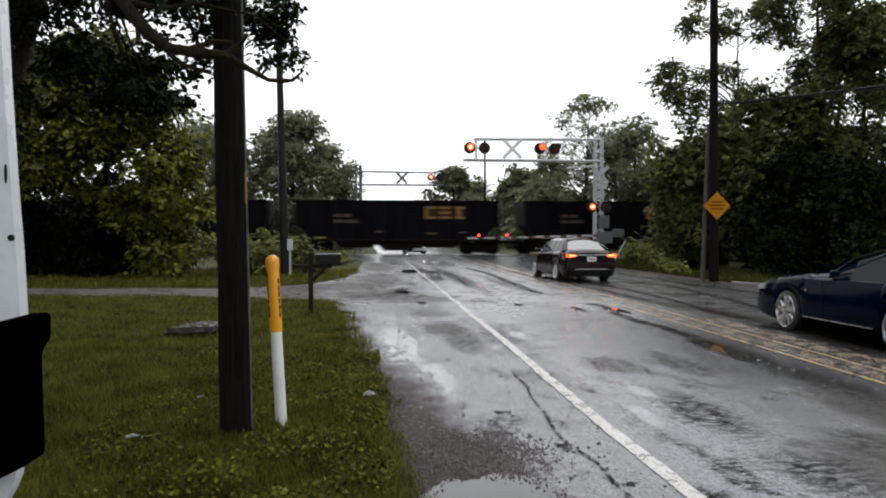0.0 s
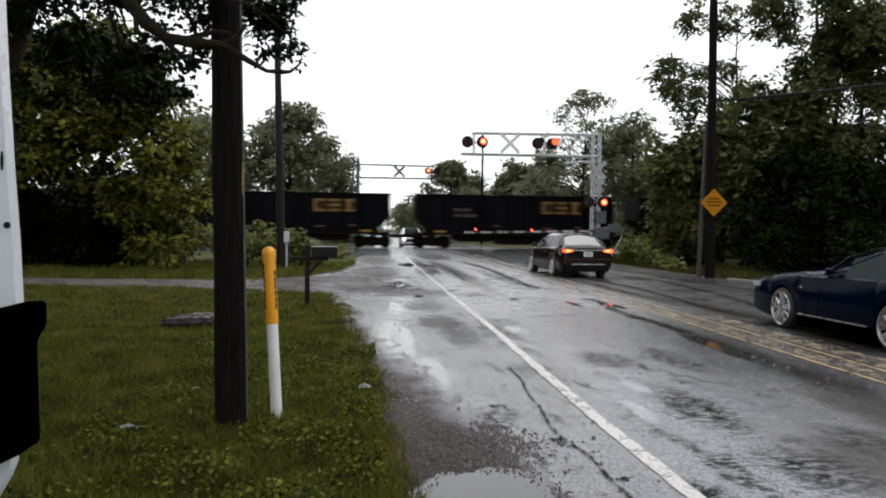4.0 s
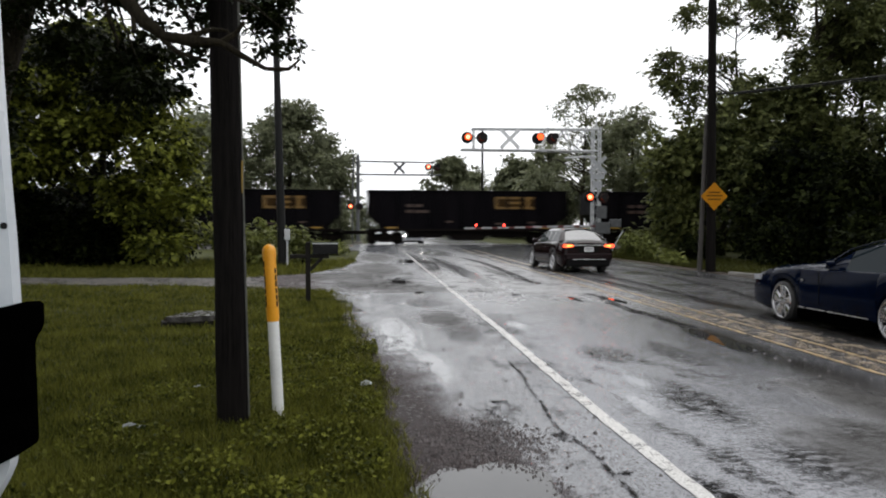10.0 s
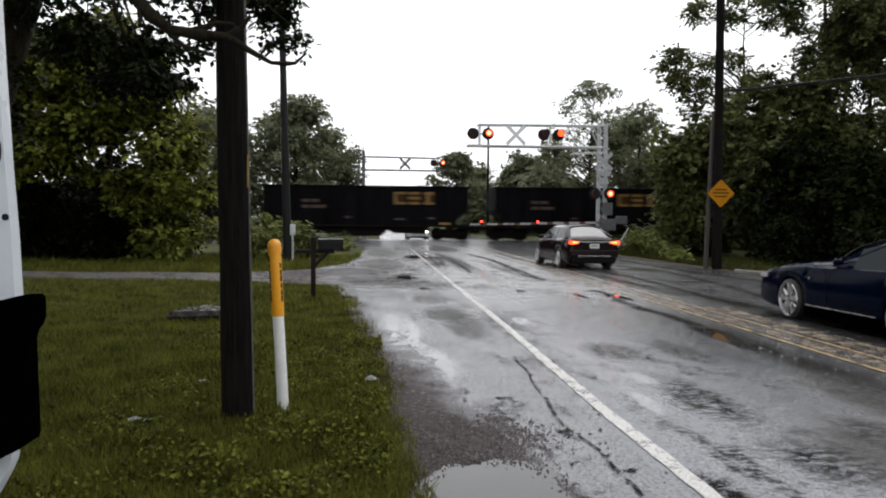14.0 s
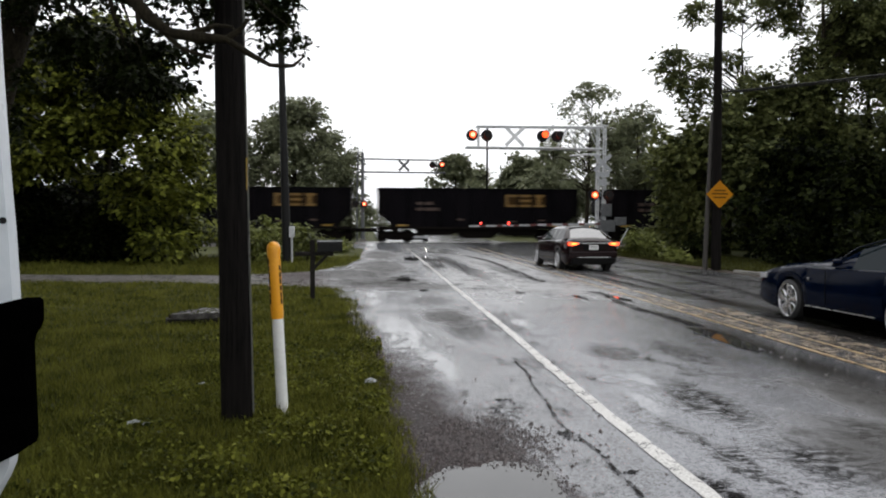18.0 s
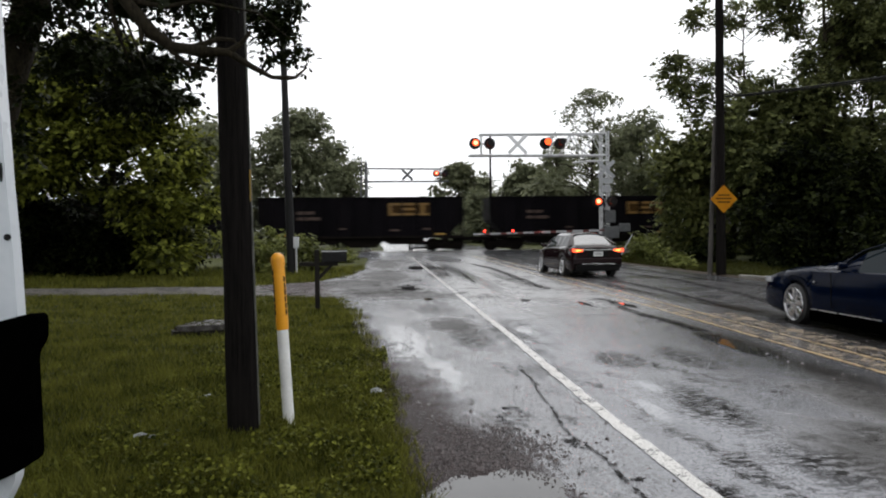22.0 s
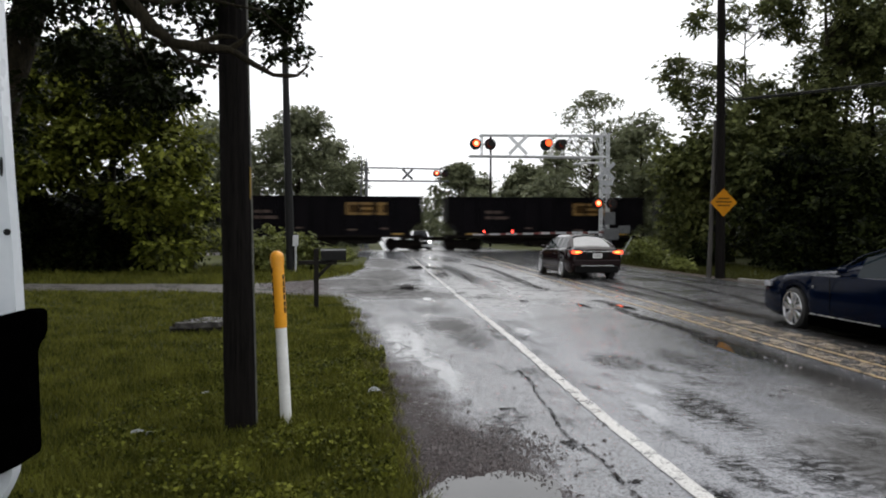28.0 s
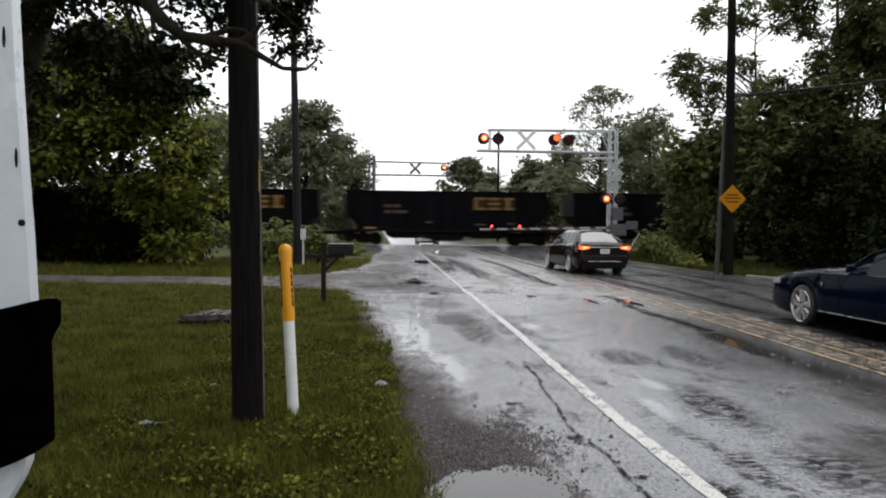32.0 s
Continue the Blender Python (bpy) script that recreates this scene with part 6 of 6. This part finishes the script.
def maple_clumps(r):
    """Drooping tiers: down to the ground on the road's side, open below on the other."""
    out = []
    holes = [(-10.6, 5.4, 0.30), (-9.35, 3.64, 0.40), (-8.4, 3.65, 0.25), (-8.2, 4.56, 0.22), (-9.8, 2.8, 0.35)]
    while len(out) < 165:
        z = r.uniform(0.6, 8.2)
        edge = np.interp(z, [0.5, 1.4, 2.7, 4.0, 5.0, 6.3, 7.5, 8.3], [-5.9, -6.2, -5.8, -6.0, -7.0, -7.7, -8.0, -9.0])
        x = r.uniform(-13.6, edge)
        if x < -8.6 and z < 3.2 + 0.25 * math.sin(x * 3):
            continue
        s = r.uniform(0.42, 0.85)
        if any(math.hypot(x - a, (z - b) * 1.4) < c + s * 0.75 for a, b, c in holes):
            continue
        out.append((x, r.uniform(26.0, 29.0), z, s * 1.35, s * 1.2, s * 0.50))
    return out


tree(-10.2, 29.4, 8.6, 4.1, 84000, 0.19, LEAF_MAPLE, 11, 0.30, (0.6, 0), 10, 0.20, MAPLE, shell=3.0, balls=maple_clumps, limbs=26, per=10)
tree(-18.6, 27.0, 10.5, 4.3, 36000, 0.24, LEAF_DARK, 12, 0.15, (0, 0), 70, 0.24, MAPLE, gap=0.26, flat=0.6, shell=1.5)
# two low trees added to fill the dark gap under the maple
tree(-11.4, 33.5, 3.5, 3.4, 14000, 0.24, LEAF_SHADE, 14, 0.02, (0, 0), 34, 0.12, "low filler tree standing in for the dark gap under the maple")
tree(-16.2, 33.0, 4.2, 3.2, 14000, 0.24, LEAF_SHADE, 18, 0.02, (0, 0), 34, 0.12, "low filler tree standing in for the dark gap under the maple")
tree(-24.0, 28.0, 12.0, 5.0, 16000, 0.36, LEAF_DARK, 15, 0.05, (0, 0), 28, 0.26, "tall dark broadleaf tree behind the driveway")

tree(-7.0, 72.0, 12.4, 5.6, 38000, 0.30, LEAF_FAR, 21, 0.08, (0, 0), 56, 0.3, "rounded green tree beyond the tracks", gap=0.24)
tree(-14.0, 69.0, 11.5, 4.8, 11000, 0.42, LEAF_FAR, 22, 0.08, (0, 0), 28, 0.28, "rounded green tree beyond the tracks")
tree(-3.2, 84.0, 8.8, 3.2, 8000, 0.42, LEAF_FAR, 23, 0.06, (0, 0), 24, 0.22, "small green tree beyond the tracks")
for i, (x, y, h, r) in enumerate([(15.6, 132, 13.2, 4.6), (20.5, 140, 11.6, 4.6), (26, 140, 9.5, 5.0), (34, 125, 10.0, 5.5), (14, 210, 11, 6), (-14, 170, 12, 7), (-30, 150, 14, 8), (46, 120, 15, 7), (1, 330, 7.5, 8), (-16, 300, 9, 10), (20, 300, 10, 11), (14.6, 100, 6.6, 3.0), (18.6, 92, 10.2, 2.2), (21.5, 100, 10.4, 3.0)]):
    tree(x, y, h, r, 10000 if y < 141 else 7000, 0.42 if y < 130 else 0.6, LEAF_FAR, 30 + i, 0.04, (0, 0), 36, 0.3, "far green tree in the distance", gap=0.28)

# woods on the far side of the road
OPEN = "tall dark tree with open branches in the wood"
tree(19.2, 38.0, 13.8, 5.2, 15000, 0.17, LEAF_WOOD, 62, 0.40, (0.8, 0), 10, 0.17, OPEN, shell=1.6, limbs=46, balls=regions((15.4, 17.9, 36.5, 38.5, 8.2, 10.9, 17, 0.40), (16.1, 18.0, 36.5, 38.5, 7.3, 8.4, 7, 0.34), (18.4, 20.4, 36.5, 38.5, 8.5, 10.6, 9, 0.34), (16.4, 22.8, 36.5, 39.0, 12.3, 14.4, 22, 0.50), (20.4, 23.4, 36.5, 39.0, 11.4, 13.0, 9, 0.40)))
tree(21.95, 34.0, 15.5, 5.2, 38000, 0.18, LEAF_WOOD, 63, 0.40, (-0.1, 0), 10, 0.24, OPEN, shell=1.7, limbs=40, balls=regions((21.6, 26.8, 32.5, 35.5, 10.6, 13.8, 40, 0.62), (21.2, 24.0, 33.0, 35.0, 9.0, 10.8, 14, 0.48), (23.0, 27.0, 33.0, 35.0, 7.9, 10.8, 34, 0.58), (19.0, 21.6, 33.5, 35.0, 7.2, 9.0, 14, 0.42), (20.6, 23.2, 33.0, 35.0, 6.8, 9.2, 20, 0.50)))
tree(23.2, 34.6, 14.0, 4.0, 6000, 0.18, LEAF_WOOD, 74, 0.40, (0.3, 0), 10, 0.17, "slender dark tree in the wood", shell=1.7, limbs=14, balls=regions((22.5, 25.5, 34.0, 35.5, 10.0, 13.4, 16, 0.5)))
tree(24.7, 34.8, 13.0, 4.0, 5000, 0.18, LEAF_WOOD, 75, 0.40, (0.3, 0), 10, 0.16, "slender dark tree in the wood", shell=1.7, limbs=14, balls=regions((24.0, 27.5, 34.0, 35.5, 9.4, 12.8, 16, 0.5)))
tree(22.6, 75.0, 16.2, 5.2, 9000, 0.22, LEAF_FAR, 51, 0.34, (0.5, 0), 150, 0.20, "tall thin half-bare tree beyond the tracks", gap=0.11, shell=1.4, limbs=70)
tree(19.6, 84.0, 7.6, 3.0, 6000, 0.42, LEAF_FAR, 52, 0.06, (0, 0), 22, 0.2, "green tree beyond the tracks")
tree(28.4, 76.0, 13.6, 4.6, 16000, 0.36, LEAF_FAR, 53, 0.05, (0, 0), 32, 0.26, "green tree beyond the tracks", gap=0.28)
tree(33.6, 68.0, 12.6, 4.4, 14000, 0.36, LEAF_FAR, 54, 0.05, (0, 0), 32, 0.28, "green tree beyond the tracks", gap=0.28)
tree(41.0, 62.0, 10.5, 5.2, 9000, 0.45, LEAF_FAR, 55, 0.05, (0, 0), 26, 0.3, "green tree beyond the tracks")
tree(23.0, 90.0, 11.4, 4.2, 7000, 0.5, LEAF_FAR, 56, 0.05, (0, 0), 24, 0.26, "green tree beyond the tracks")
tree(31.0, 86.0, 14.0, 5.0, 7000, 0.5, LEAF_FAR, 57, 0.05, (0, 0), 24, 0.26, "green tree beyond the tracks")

EDGE = "dense leafy tree at the wood's edge"
tree(18.2, 37.5, 7.6, 3.0, 14000, 0.27, LEAF_EDGE, 61, 0.04, (-0.3, 0), 10, 0.16, "leafy tree overhanging the tracks", shell=2.6, balls=regions((14.8, 17.6, 35.5, 38.0, 4.2, 6.0, 22, 0.62), (15.0, 18.0, 35.5, 38.0, 0.8, 4.4, 34, 0.66), (16.6, 21.0, 36.0, 39.0, 5.4, 7.0, 24, 0.62)))
tree(20.5, 34.5, 7.2, 3.6, 20000, 0.26, LEAF_WOOD, 65, 0.02, (0, 0), 10, 0.14, EDGE, shell=2.6, balls=regions((17.0, 26.5, 33.0, 36.0, 4.8, 6.6, 46, 0.70), (17.0, 25.0, 32.5, 35.0, 2.6, 5.0, 30, 0.7), (17.6, 22.0, 34.0, 36.0, 6.6, 8.2, 20, 0.52)))
tree(31.5, 33.0, 14.5, 5.2, 16000, 0.30, LEAF_DARK, 64, 0.25, (0, 0), 36, 0.30, "tall dark tree in the wood", gap=0.26)
tree(19.5, 30.5, 5.0, 2.7, 16000, 0.20, LEAF_SHADE, 66, 0.02, (0, 0), 28, 0.12, "dense undergrowth tree at the wood's edge, shade put into its leaf colour")
tree(24.5, 30.0, 5.8, 3.4, 20000, 0.20, LEAF_SHADE, 67, 0.02, (0, 0), 32, 0.16, "dense undergrowth tree at the wood's edge, shade put into its leaf colour")
tree(19.4, 26.0, 4.2, 2.6, 14000, 0.19, LEAF_SHADE, 68, 0.02, (0, 0), 28, 0.10, "dense undergrowth tree at the wood's edge, shade put into its leaf colour")
tree(24.0, 23.5, 5.2, 3.2, 16000, 0.20, LEAF_SHADE, 69, 0.02, (0, 0), 28, 0.12, "dense undergrowth tree at the wood's edge, shade put into its leaf colour")
tree(29.0, 42.0, 8.2, 4.6, 14000, 0.30, LEAF_DARK, 71, 0.04, (0, 0), 30, 0.24, "dark tree in the wood")
tree(36.0, 36.0, 10.0, 5.5, 14000, 0.34, LEAF_DARK, 72, 0.03, (0, 0), 30, 0.26, "dark tree in the wood")
tree(24.0, 41.0, 7.0, 3.6, 14000, 0.28, LEAF_DARK, 73, 0.04, (0, 0), 28, 0.18, "dark tree in the wood")

# shade-coloured bushes from x -17 to -9 are added for the black gap under the maple
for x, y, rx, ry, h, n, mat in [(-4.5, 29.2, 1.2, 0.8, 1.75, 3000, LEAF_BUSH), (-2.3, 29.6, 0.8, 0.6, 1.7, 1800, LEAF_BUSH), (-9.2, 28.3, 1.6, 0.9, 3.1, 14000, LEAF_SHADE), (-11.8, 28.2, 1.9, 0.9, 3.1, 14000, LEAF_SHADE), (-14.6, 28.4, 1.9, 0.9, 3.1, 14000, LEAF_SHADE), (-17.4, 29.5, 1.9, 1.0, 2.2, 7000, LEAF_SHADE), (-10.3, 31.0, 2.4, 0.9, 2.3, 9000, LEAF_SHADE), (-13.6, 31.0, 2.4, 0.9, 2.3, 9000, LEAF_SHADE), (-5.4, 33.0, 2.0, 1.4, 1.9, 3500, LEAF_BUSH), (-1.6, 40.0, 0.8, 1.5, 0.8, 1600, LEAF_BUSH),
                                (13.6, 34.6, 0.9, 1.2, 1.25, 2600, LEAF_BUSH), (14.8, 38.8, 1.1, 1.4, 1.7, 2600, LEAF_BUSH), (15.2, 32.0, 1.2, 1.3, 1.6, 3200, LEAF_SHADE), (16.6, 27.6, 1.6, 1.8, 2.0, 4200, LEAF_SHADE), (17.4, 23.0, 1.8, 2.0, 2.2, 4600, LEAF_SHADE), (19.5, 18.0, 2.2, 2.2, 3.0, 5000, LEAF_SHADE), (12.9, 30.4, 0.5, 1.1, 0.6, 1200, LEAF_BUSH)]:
    bush(x, y, rx, ry, h, n, 0.14, mat, int(x * 10 + y * 100) % 9973 + 50, "leafy green bush growing by the crossing" if mat is LEAF_BUSH else "dense bush with shade put into its leaf colour")

# the near tree whose bough hangs before the pole
near_tree = thing("tree", pose(-4.2, 7.2, 0), "leaning tree with a bare bough and dark drooping leaves", "tree")
tp = [(0, 0, -0.1), (0.45, -0.08, 1.3), (1.0, -0.2, 3.05), (1.22, -0.22, 3.7), (1.5, -0.4, 5.0), (1.9, -0.6, 7.0)]
part("trunk", Shape().tube(tp, [0.24, 0.18, 0.15, 0.14, 0.11, 0.05], 14), BARK, near_tree, "", True)
o = Vector((4.2, -7.2, 0))
knots = np.random.default_rng(5)
bough = [Vector(p) + o + Vector(knots.normal(0, 0.012, 3)) for p in ((-2.98, 6.98, 3.7), (-2.3, 6.0, 3.75), (-1.67, 5.3, 3.17), (-1.50, 5.25, 2.95), (-1.33, 5.2, 2.83), (-1.12, 5.15, 2.80), (-0.93, 5.1, 2.775), (-0.80, 5.1, 2.685), (-0.66, 5.1, 2.625), (-0.545, 5.1, 2.60), (-0.48, 5.1, 2.605), (-0.415, 5.1, 2.675))]
part("bough", Shape().tube(bough, [0.075, 0.058, 0.042, 0.050, 0.033, 0.040, 0.024, 0.021, 0.014, 0.017, 0.012, 0.006], 10), BARK, near_tree, "bare crooked bough", True)
for pts in (((-1.50, 5.25, 2.95), (-1.25, 5.2, 2.72), (-1.05, 5.2, 2.66)), ((-0.93, 5.1, 2.775), (-0.84, 5.08, 2.83), (-0.78, 5.06, 2.90)), ((-1.2, 5.17, 2.81), (-1.0, 5.12, 2.86), (-0.9, 5.1, 2.85), (-0.86, 5.1, 2.79)), ((-1.67, 5.3, 3.17), (-1.4, 5.3, 3.12), (-1.2, 5.4, 3.2), (-0.8, 5.5, 3.15), (-0.55, 5.5, 2.95)), ((-1.9, 5.6, 3.4), (-1.85, 5.7, 3.05), (-1.8, 5.75, 2.9)), ((-2.6, 6.5, 3.72), (-2.5, 6.3, 3.4), (-2.3, 6.2, 3.2)), ((-1.55, 5.26, 3.0), (-1.53, 5.2, 2.85)), ((-2.6, 6.5, 3.72), (-1.6, 6.5, 3.62), (-1.0, 6.55, 3.5), (-0.7, 6.6, 3.3), (-0.6, 6.6, 3.12)), ((-1.6, 6.5, 3.62), (-1.45, 6.5, 3.25), (-1.35, 6.5, 3.05))):
    part("twig", Shape().tube([Vector(p) + o for p in pts], [0.024, 0.016, 0.011, 0.007, 0.004][:len(pts)], 6), BARK, near_tree, "", True)
nb = [(-2.706, 6.5, 3.42, 0.30, 0.3, 0.16), (-2.404, 6.3, 3.44, 0.30, 0.3, 0.15), (-1.954, 6.0, 3.36, 0.28, 0.3, 0.13), (-1.643, 5.8, 3.34, 0.24, 0.3, 0.11), (-1.347, 5.6, 3.26, 0.22, 0.3, 0.14), (-1.24, 5.4, 2.74, 0.15, 0.12, 0.09), (-1.12, 5.45, 2.82, 0.12, 0.12, 0.08), (-1.42, 5.5, 2.92, 0.12, 0.12, 0.08), (-1.166, 5.5, 3.05, 0.14, 0.2, 0.10), (-0.95, 5.5, 3.20, 0.20, 0.2, 0.12), (-0.846, 5.5, 3.14, 0.18, 0.2, 0.13), (-0.725, 5.5, 3.02, 0.15, 0.2, 0.10), (-0.604, 5.5, 3.06, 0.12, 0.2, 0.11), (-0.52, 5.5, 2.87, 0.10, 0.12, 0.06), (-0.726, 5.5, 2.83, 0.11, 0.12, 0.05), (-3.02, 6.8, 3.36, 0.22, 0.2, 0.12), (-2.43, 6.6, 3.24, 0.16, 0.2, 0.07), (-0.62, 5.5, 3.24, 0.15, 0.2, 0.1), (-2.0, 6.0, 3.95, 0.8, 0.7, 0.3), (-2.4, 6.6, 4.9, 1.3, 1.2, 0.7), (-1.2, 5.9, 4.0, 0.8, 0.6, 0.35), (-3.3, 6.9, 3.9, 0.5, 0.5, 0.3), (-2.78, 6.35, 2.75, 0.12, 0.2, 0.16), (-2.84, 6.4, 2.35, 0.10, 0.2, 0.16), (-0.66, 5.5, 3.12, 0.2, 0.2, 0.14), (-1.08, 5.5, 3.18, 0.16, 0.2, 0.10)]
nb = [(a * 1.2, b * 1.2, 1.55 + (c - 1.55) * 1.2, d * 1.25, e * 1.3, f * 1.2) if b < 5.58 else (a, b, c, d, e, f) for a, b, c, d, e, f in nb]
rng = np.random.default_rng(77)
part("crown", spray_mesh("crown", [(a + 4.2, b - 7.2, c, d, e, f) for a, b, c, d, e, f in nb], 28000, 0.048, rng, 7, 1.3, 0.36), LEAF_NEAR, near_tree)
# unseen leaves added above the view to shade the lawn
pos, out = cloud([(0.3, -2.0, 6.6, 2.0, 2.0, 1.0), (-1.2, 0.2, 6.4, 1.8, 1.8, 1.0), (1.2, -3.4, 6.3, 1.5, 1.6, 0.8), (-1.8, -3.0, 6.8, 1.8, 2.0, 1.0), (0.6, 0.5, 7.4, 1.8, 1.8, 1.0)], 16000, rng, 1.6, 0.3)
part("overhead_shade_leaves", leaf_mesh("overhead_shade_leaves", pos, out, 0.13, rng, 0.5), LEAF_NEAR, near_tree)
# wider unseen canopy and its limbs, added overhead to darken lawn and maple
canopy_clumps = [(a + 4.2, b - 7.2, c, 2.3, 2.3, 0.8) for a, b, c in ((-5, 9, 7.2), (-8, 9, 7.6), (-6, 13, 8.6), (-9.5, 13, 8.9), (-8, 17, 9.9), (-4, 4, 6.4), (-3, 12, 8.2), (-7, 4, 6.8), (-11.5, 17, 10.2), (-4.5, 16, 9.5), (-2.0, 1.5, 6.2), (-5, 0, 6.6), (-12, 9, 8.2))]
part("shade_canopy", spray_mesh("shade_canopy", canopy_clumps, 44000, 0.17, rng, 9, 1.6, 0.25), LEAF_NEAR, near_tree)
for q in canopy_clumps[:9]:
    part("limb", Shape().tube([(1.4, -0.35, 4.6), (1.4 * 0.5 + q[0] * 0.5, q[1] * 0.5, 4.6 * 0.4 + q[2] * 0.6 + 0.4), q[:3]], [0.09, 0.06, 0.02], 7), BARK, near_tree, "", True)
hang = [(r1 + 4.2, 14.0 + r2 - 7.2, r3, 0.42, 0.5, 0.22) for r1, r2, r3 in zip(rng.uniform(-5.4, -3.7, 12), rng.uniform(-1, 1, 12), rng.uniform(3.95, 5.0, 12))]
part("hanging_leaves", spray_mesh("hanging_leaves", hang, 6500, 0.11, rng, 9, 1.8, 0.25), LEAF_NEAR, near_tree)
for q in hang[:8]:
    part("twig", Shape().tube([(-0.6, 5.0, 6.6), ((q[0] - 0.6) / 2, (q[1] + 5.0) / 2 + 0.6, (q[2] + 7.0) / 2), q[:3]], [0.04, 0.02, 0.006], 6), BARK, near_tree, "", True)

# ---- grass ----
def blades(name, n, place, height, mat, seed, label):
    r = np.random.default_rng(seed)
    x, y = place(r, n)
    keep = (x < verge_edge(y) + 0.16) & ((y < drive_near(x)) | (y > drive_far(x))) | (x > 11)
    keep &= ~(((x + 1.018) ** 2 + (y - 5.91) ** 2 < 0.02) | ((x + 2.62) ** 2 + (y - 11.95) ** 2 < 0.13))
    x, y = x[keep], y[keep]
    k = len(x)
    h = height * r.uniform(0.45, 1.4, k) * (1 + 0.5 * np.sin(x * 2.1) * np.sin(y * 1.7))
    a = r.uniform(0, 2 * np.pi, k)
    w = r.uniform(0.003, 0.007, k) * (1 + y / 14)
    b = r.normal(size=(k, 2)) * h[:, None] * 0.55
    g = np.full(k, -0.02)
    v = np.stack([np.stack([x + w * np.cos(a), y + w * np.sin(a), g], 1), np.stack([x - w * np.cos(a), y - w * np.sin(a), g], 1), np.stack([x + b[:, 0], y + b[:, 1], h], 1)], 1)
    tagged(part(name, raw_mesh(name, v.reshape(-1, 3), np.arange(3 * k).reshape(k, 3)), mat), label, "grass", "", "stuff")


def near_lawn(r, n):
    y = 2.2 * np.exp(r.uniform(0, 1, n) * math.log(20.6 / 2.2))
    x = verge_edge(y) + 0.06 - r.uniform(0, 1, n) ** 1.15 * (1.5 + y * 0.62) - r.normal(0, 0.07, n)
    return x, y


blades("lawn_grass", 190000, near_lawn, 0.056, GRASS_M, 81, "wet unmown green lawn grass")
blades("rough_grass", 26000, lambda r, n: (r.uniform(-15, -0.35, n), 22.0 + r.uniform(0, 1, n) ** 1.4 * 11), 0.16, GRASS_M, 82, "rough grass beyond the driveway")
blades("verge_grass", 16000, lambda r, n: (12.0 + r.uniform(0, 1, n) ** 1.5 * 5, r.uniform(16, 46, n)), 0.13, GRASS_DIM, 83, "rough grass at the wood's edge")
rng = np.random.default_rng(84)
wy = 3.6 + rng.uniform(0, 1, 30000) ** 1.3 * 6.5
wx = 0.16 - rng.uniform(0, 1, 30000) ** 1.5 * 2.3
cl = np.sin(wx * 5.1 + 1) * np.sin(wy * 4.3) + rng.uniform(-0.8, 0.8, 30000) > 0.25
wpos = np.stack([wx, wy, rng.uniform(0.01, 0.075, 30000)], 1)[cl]
tagged(part("clover", leaf_mesh("clover", wpos, np.tile([0, 0, 0.6], (len(wpos), 1)), 0.036, rng, 0.35), CLOVER_M), "clover and broad-leaved weeds in the lawn", "weeds", "", "stuff")

# ---- what moves ----
# a slow drift of the train about its steady 17.96 m a second
DRIFT = [(0, 5.44), (1.0, 5.62), (3.2, 5.66), (5.5, 5.78), (9.0, 5.82), (13.0, 5.97), (16.5, 6.00), (20.0, 6.07), (21.3, 6.12), (21.6, 5.50), (24.0, 5.54), (28.0, 5.55), (32.0, 5.66)]


def motions():
    for k, ob in TRAIN:
        walk(ob, [(t, pose(17.96 * t - CAR_LEN * k + d - 3.23, TRACK_Y, 0.22)) for t, d in DRIFT])
    # made-up plates turn lit face or black back forward, imitating 49 flashes a minute
    for bulb, side, lag in TURNED_LAMPS:
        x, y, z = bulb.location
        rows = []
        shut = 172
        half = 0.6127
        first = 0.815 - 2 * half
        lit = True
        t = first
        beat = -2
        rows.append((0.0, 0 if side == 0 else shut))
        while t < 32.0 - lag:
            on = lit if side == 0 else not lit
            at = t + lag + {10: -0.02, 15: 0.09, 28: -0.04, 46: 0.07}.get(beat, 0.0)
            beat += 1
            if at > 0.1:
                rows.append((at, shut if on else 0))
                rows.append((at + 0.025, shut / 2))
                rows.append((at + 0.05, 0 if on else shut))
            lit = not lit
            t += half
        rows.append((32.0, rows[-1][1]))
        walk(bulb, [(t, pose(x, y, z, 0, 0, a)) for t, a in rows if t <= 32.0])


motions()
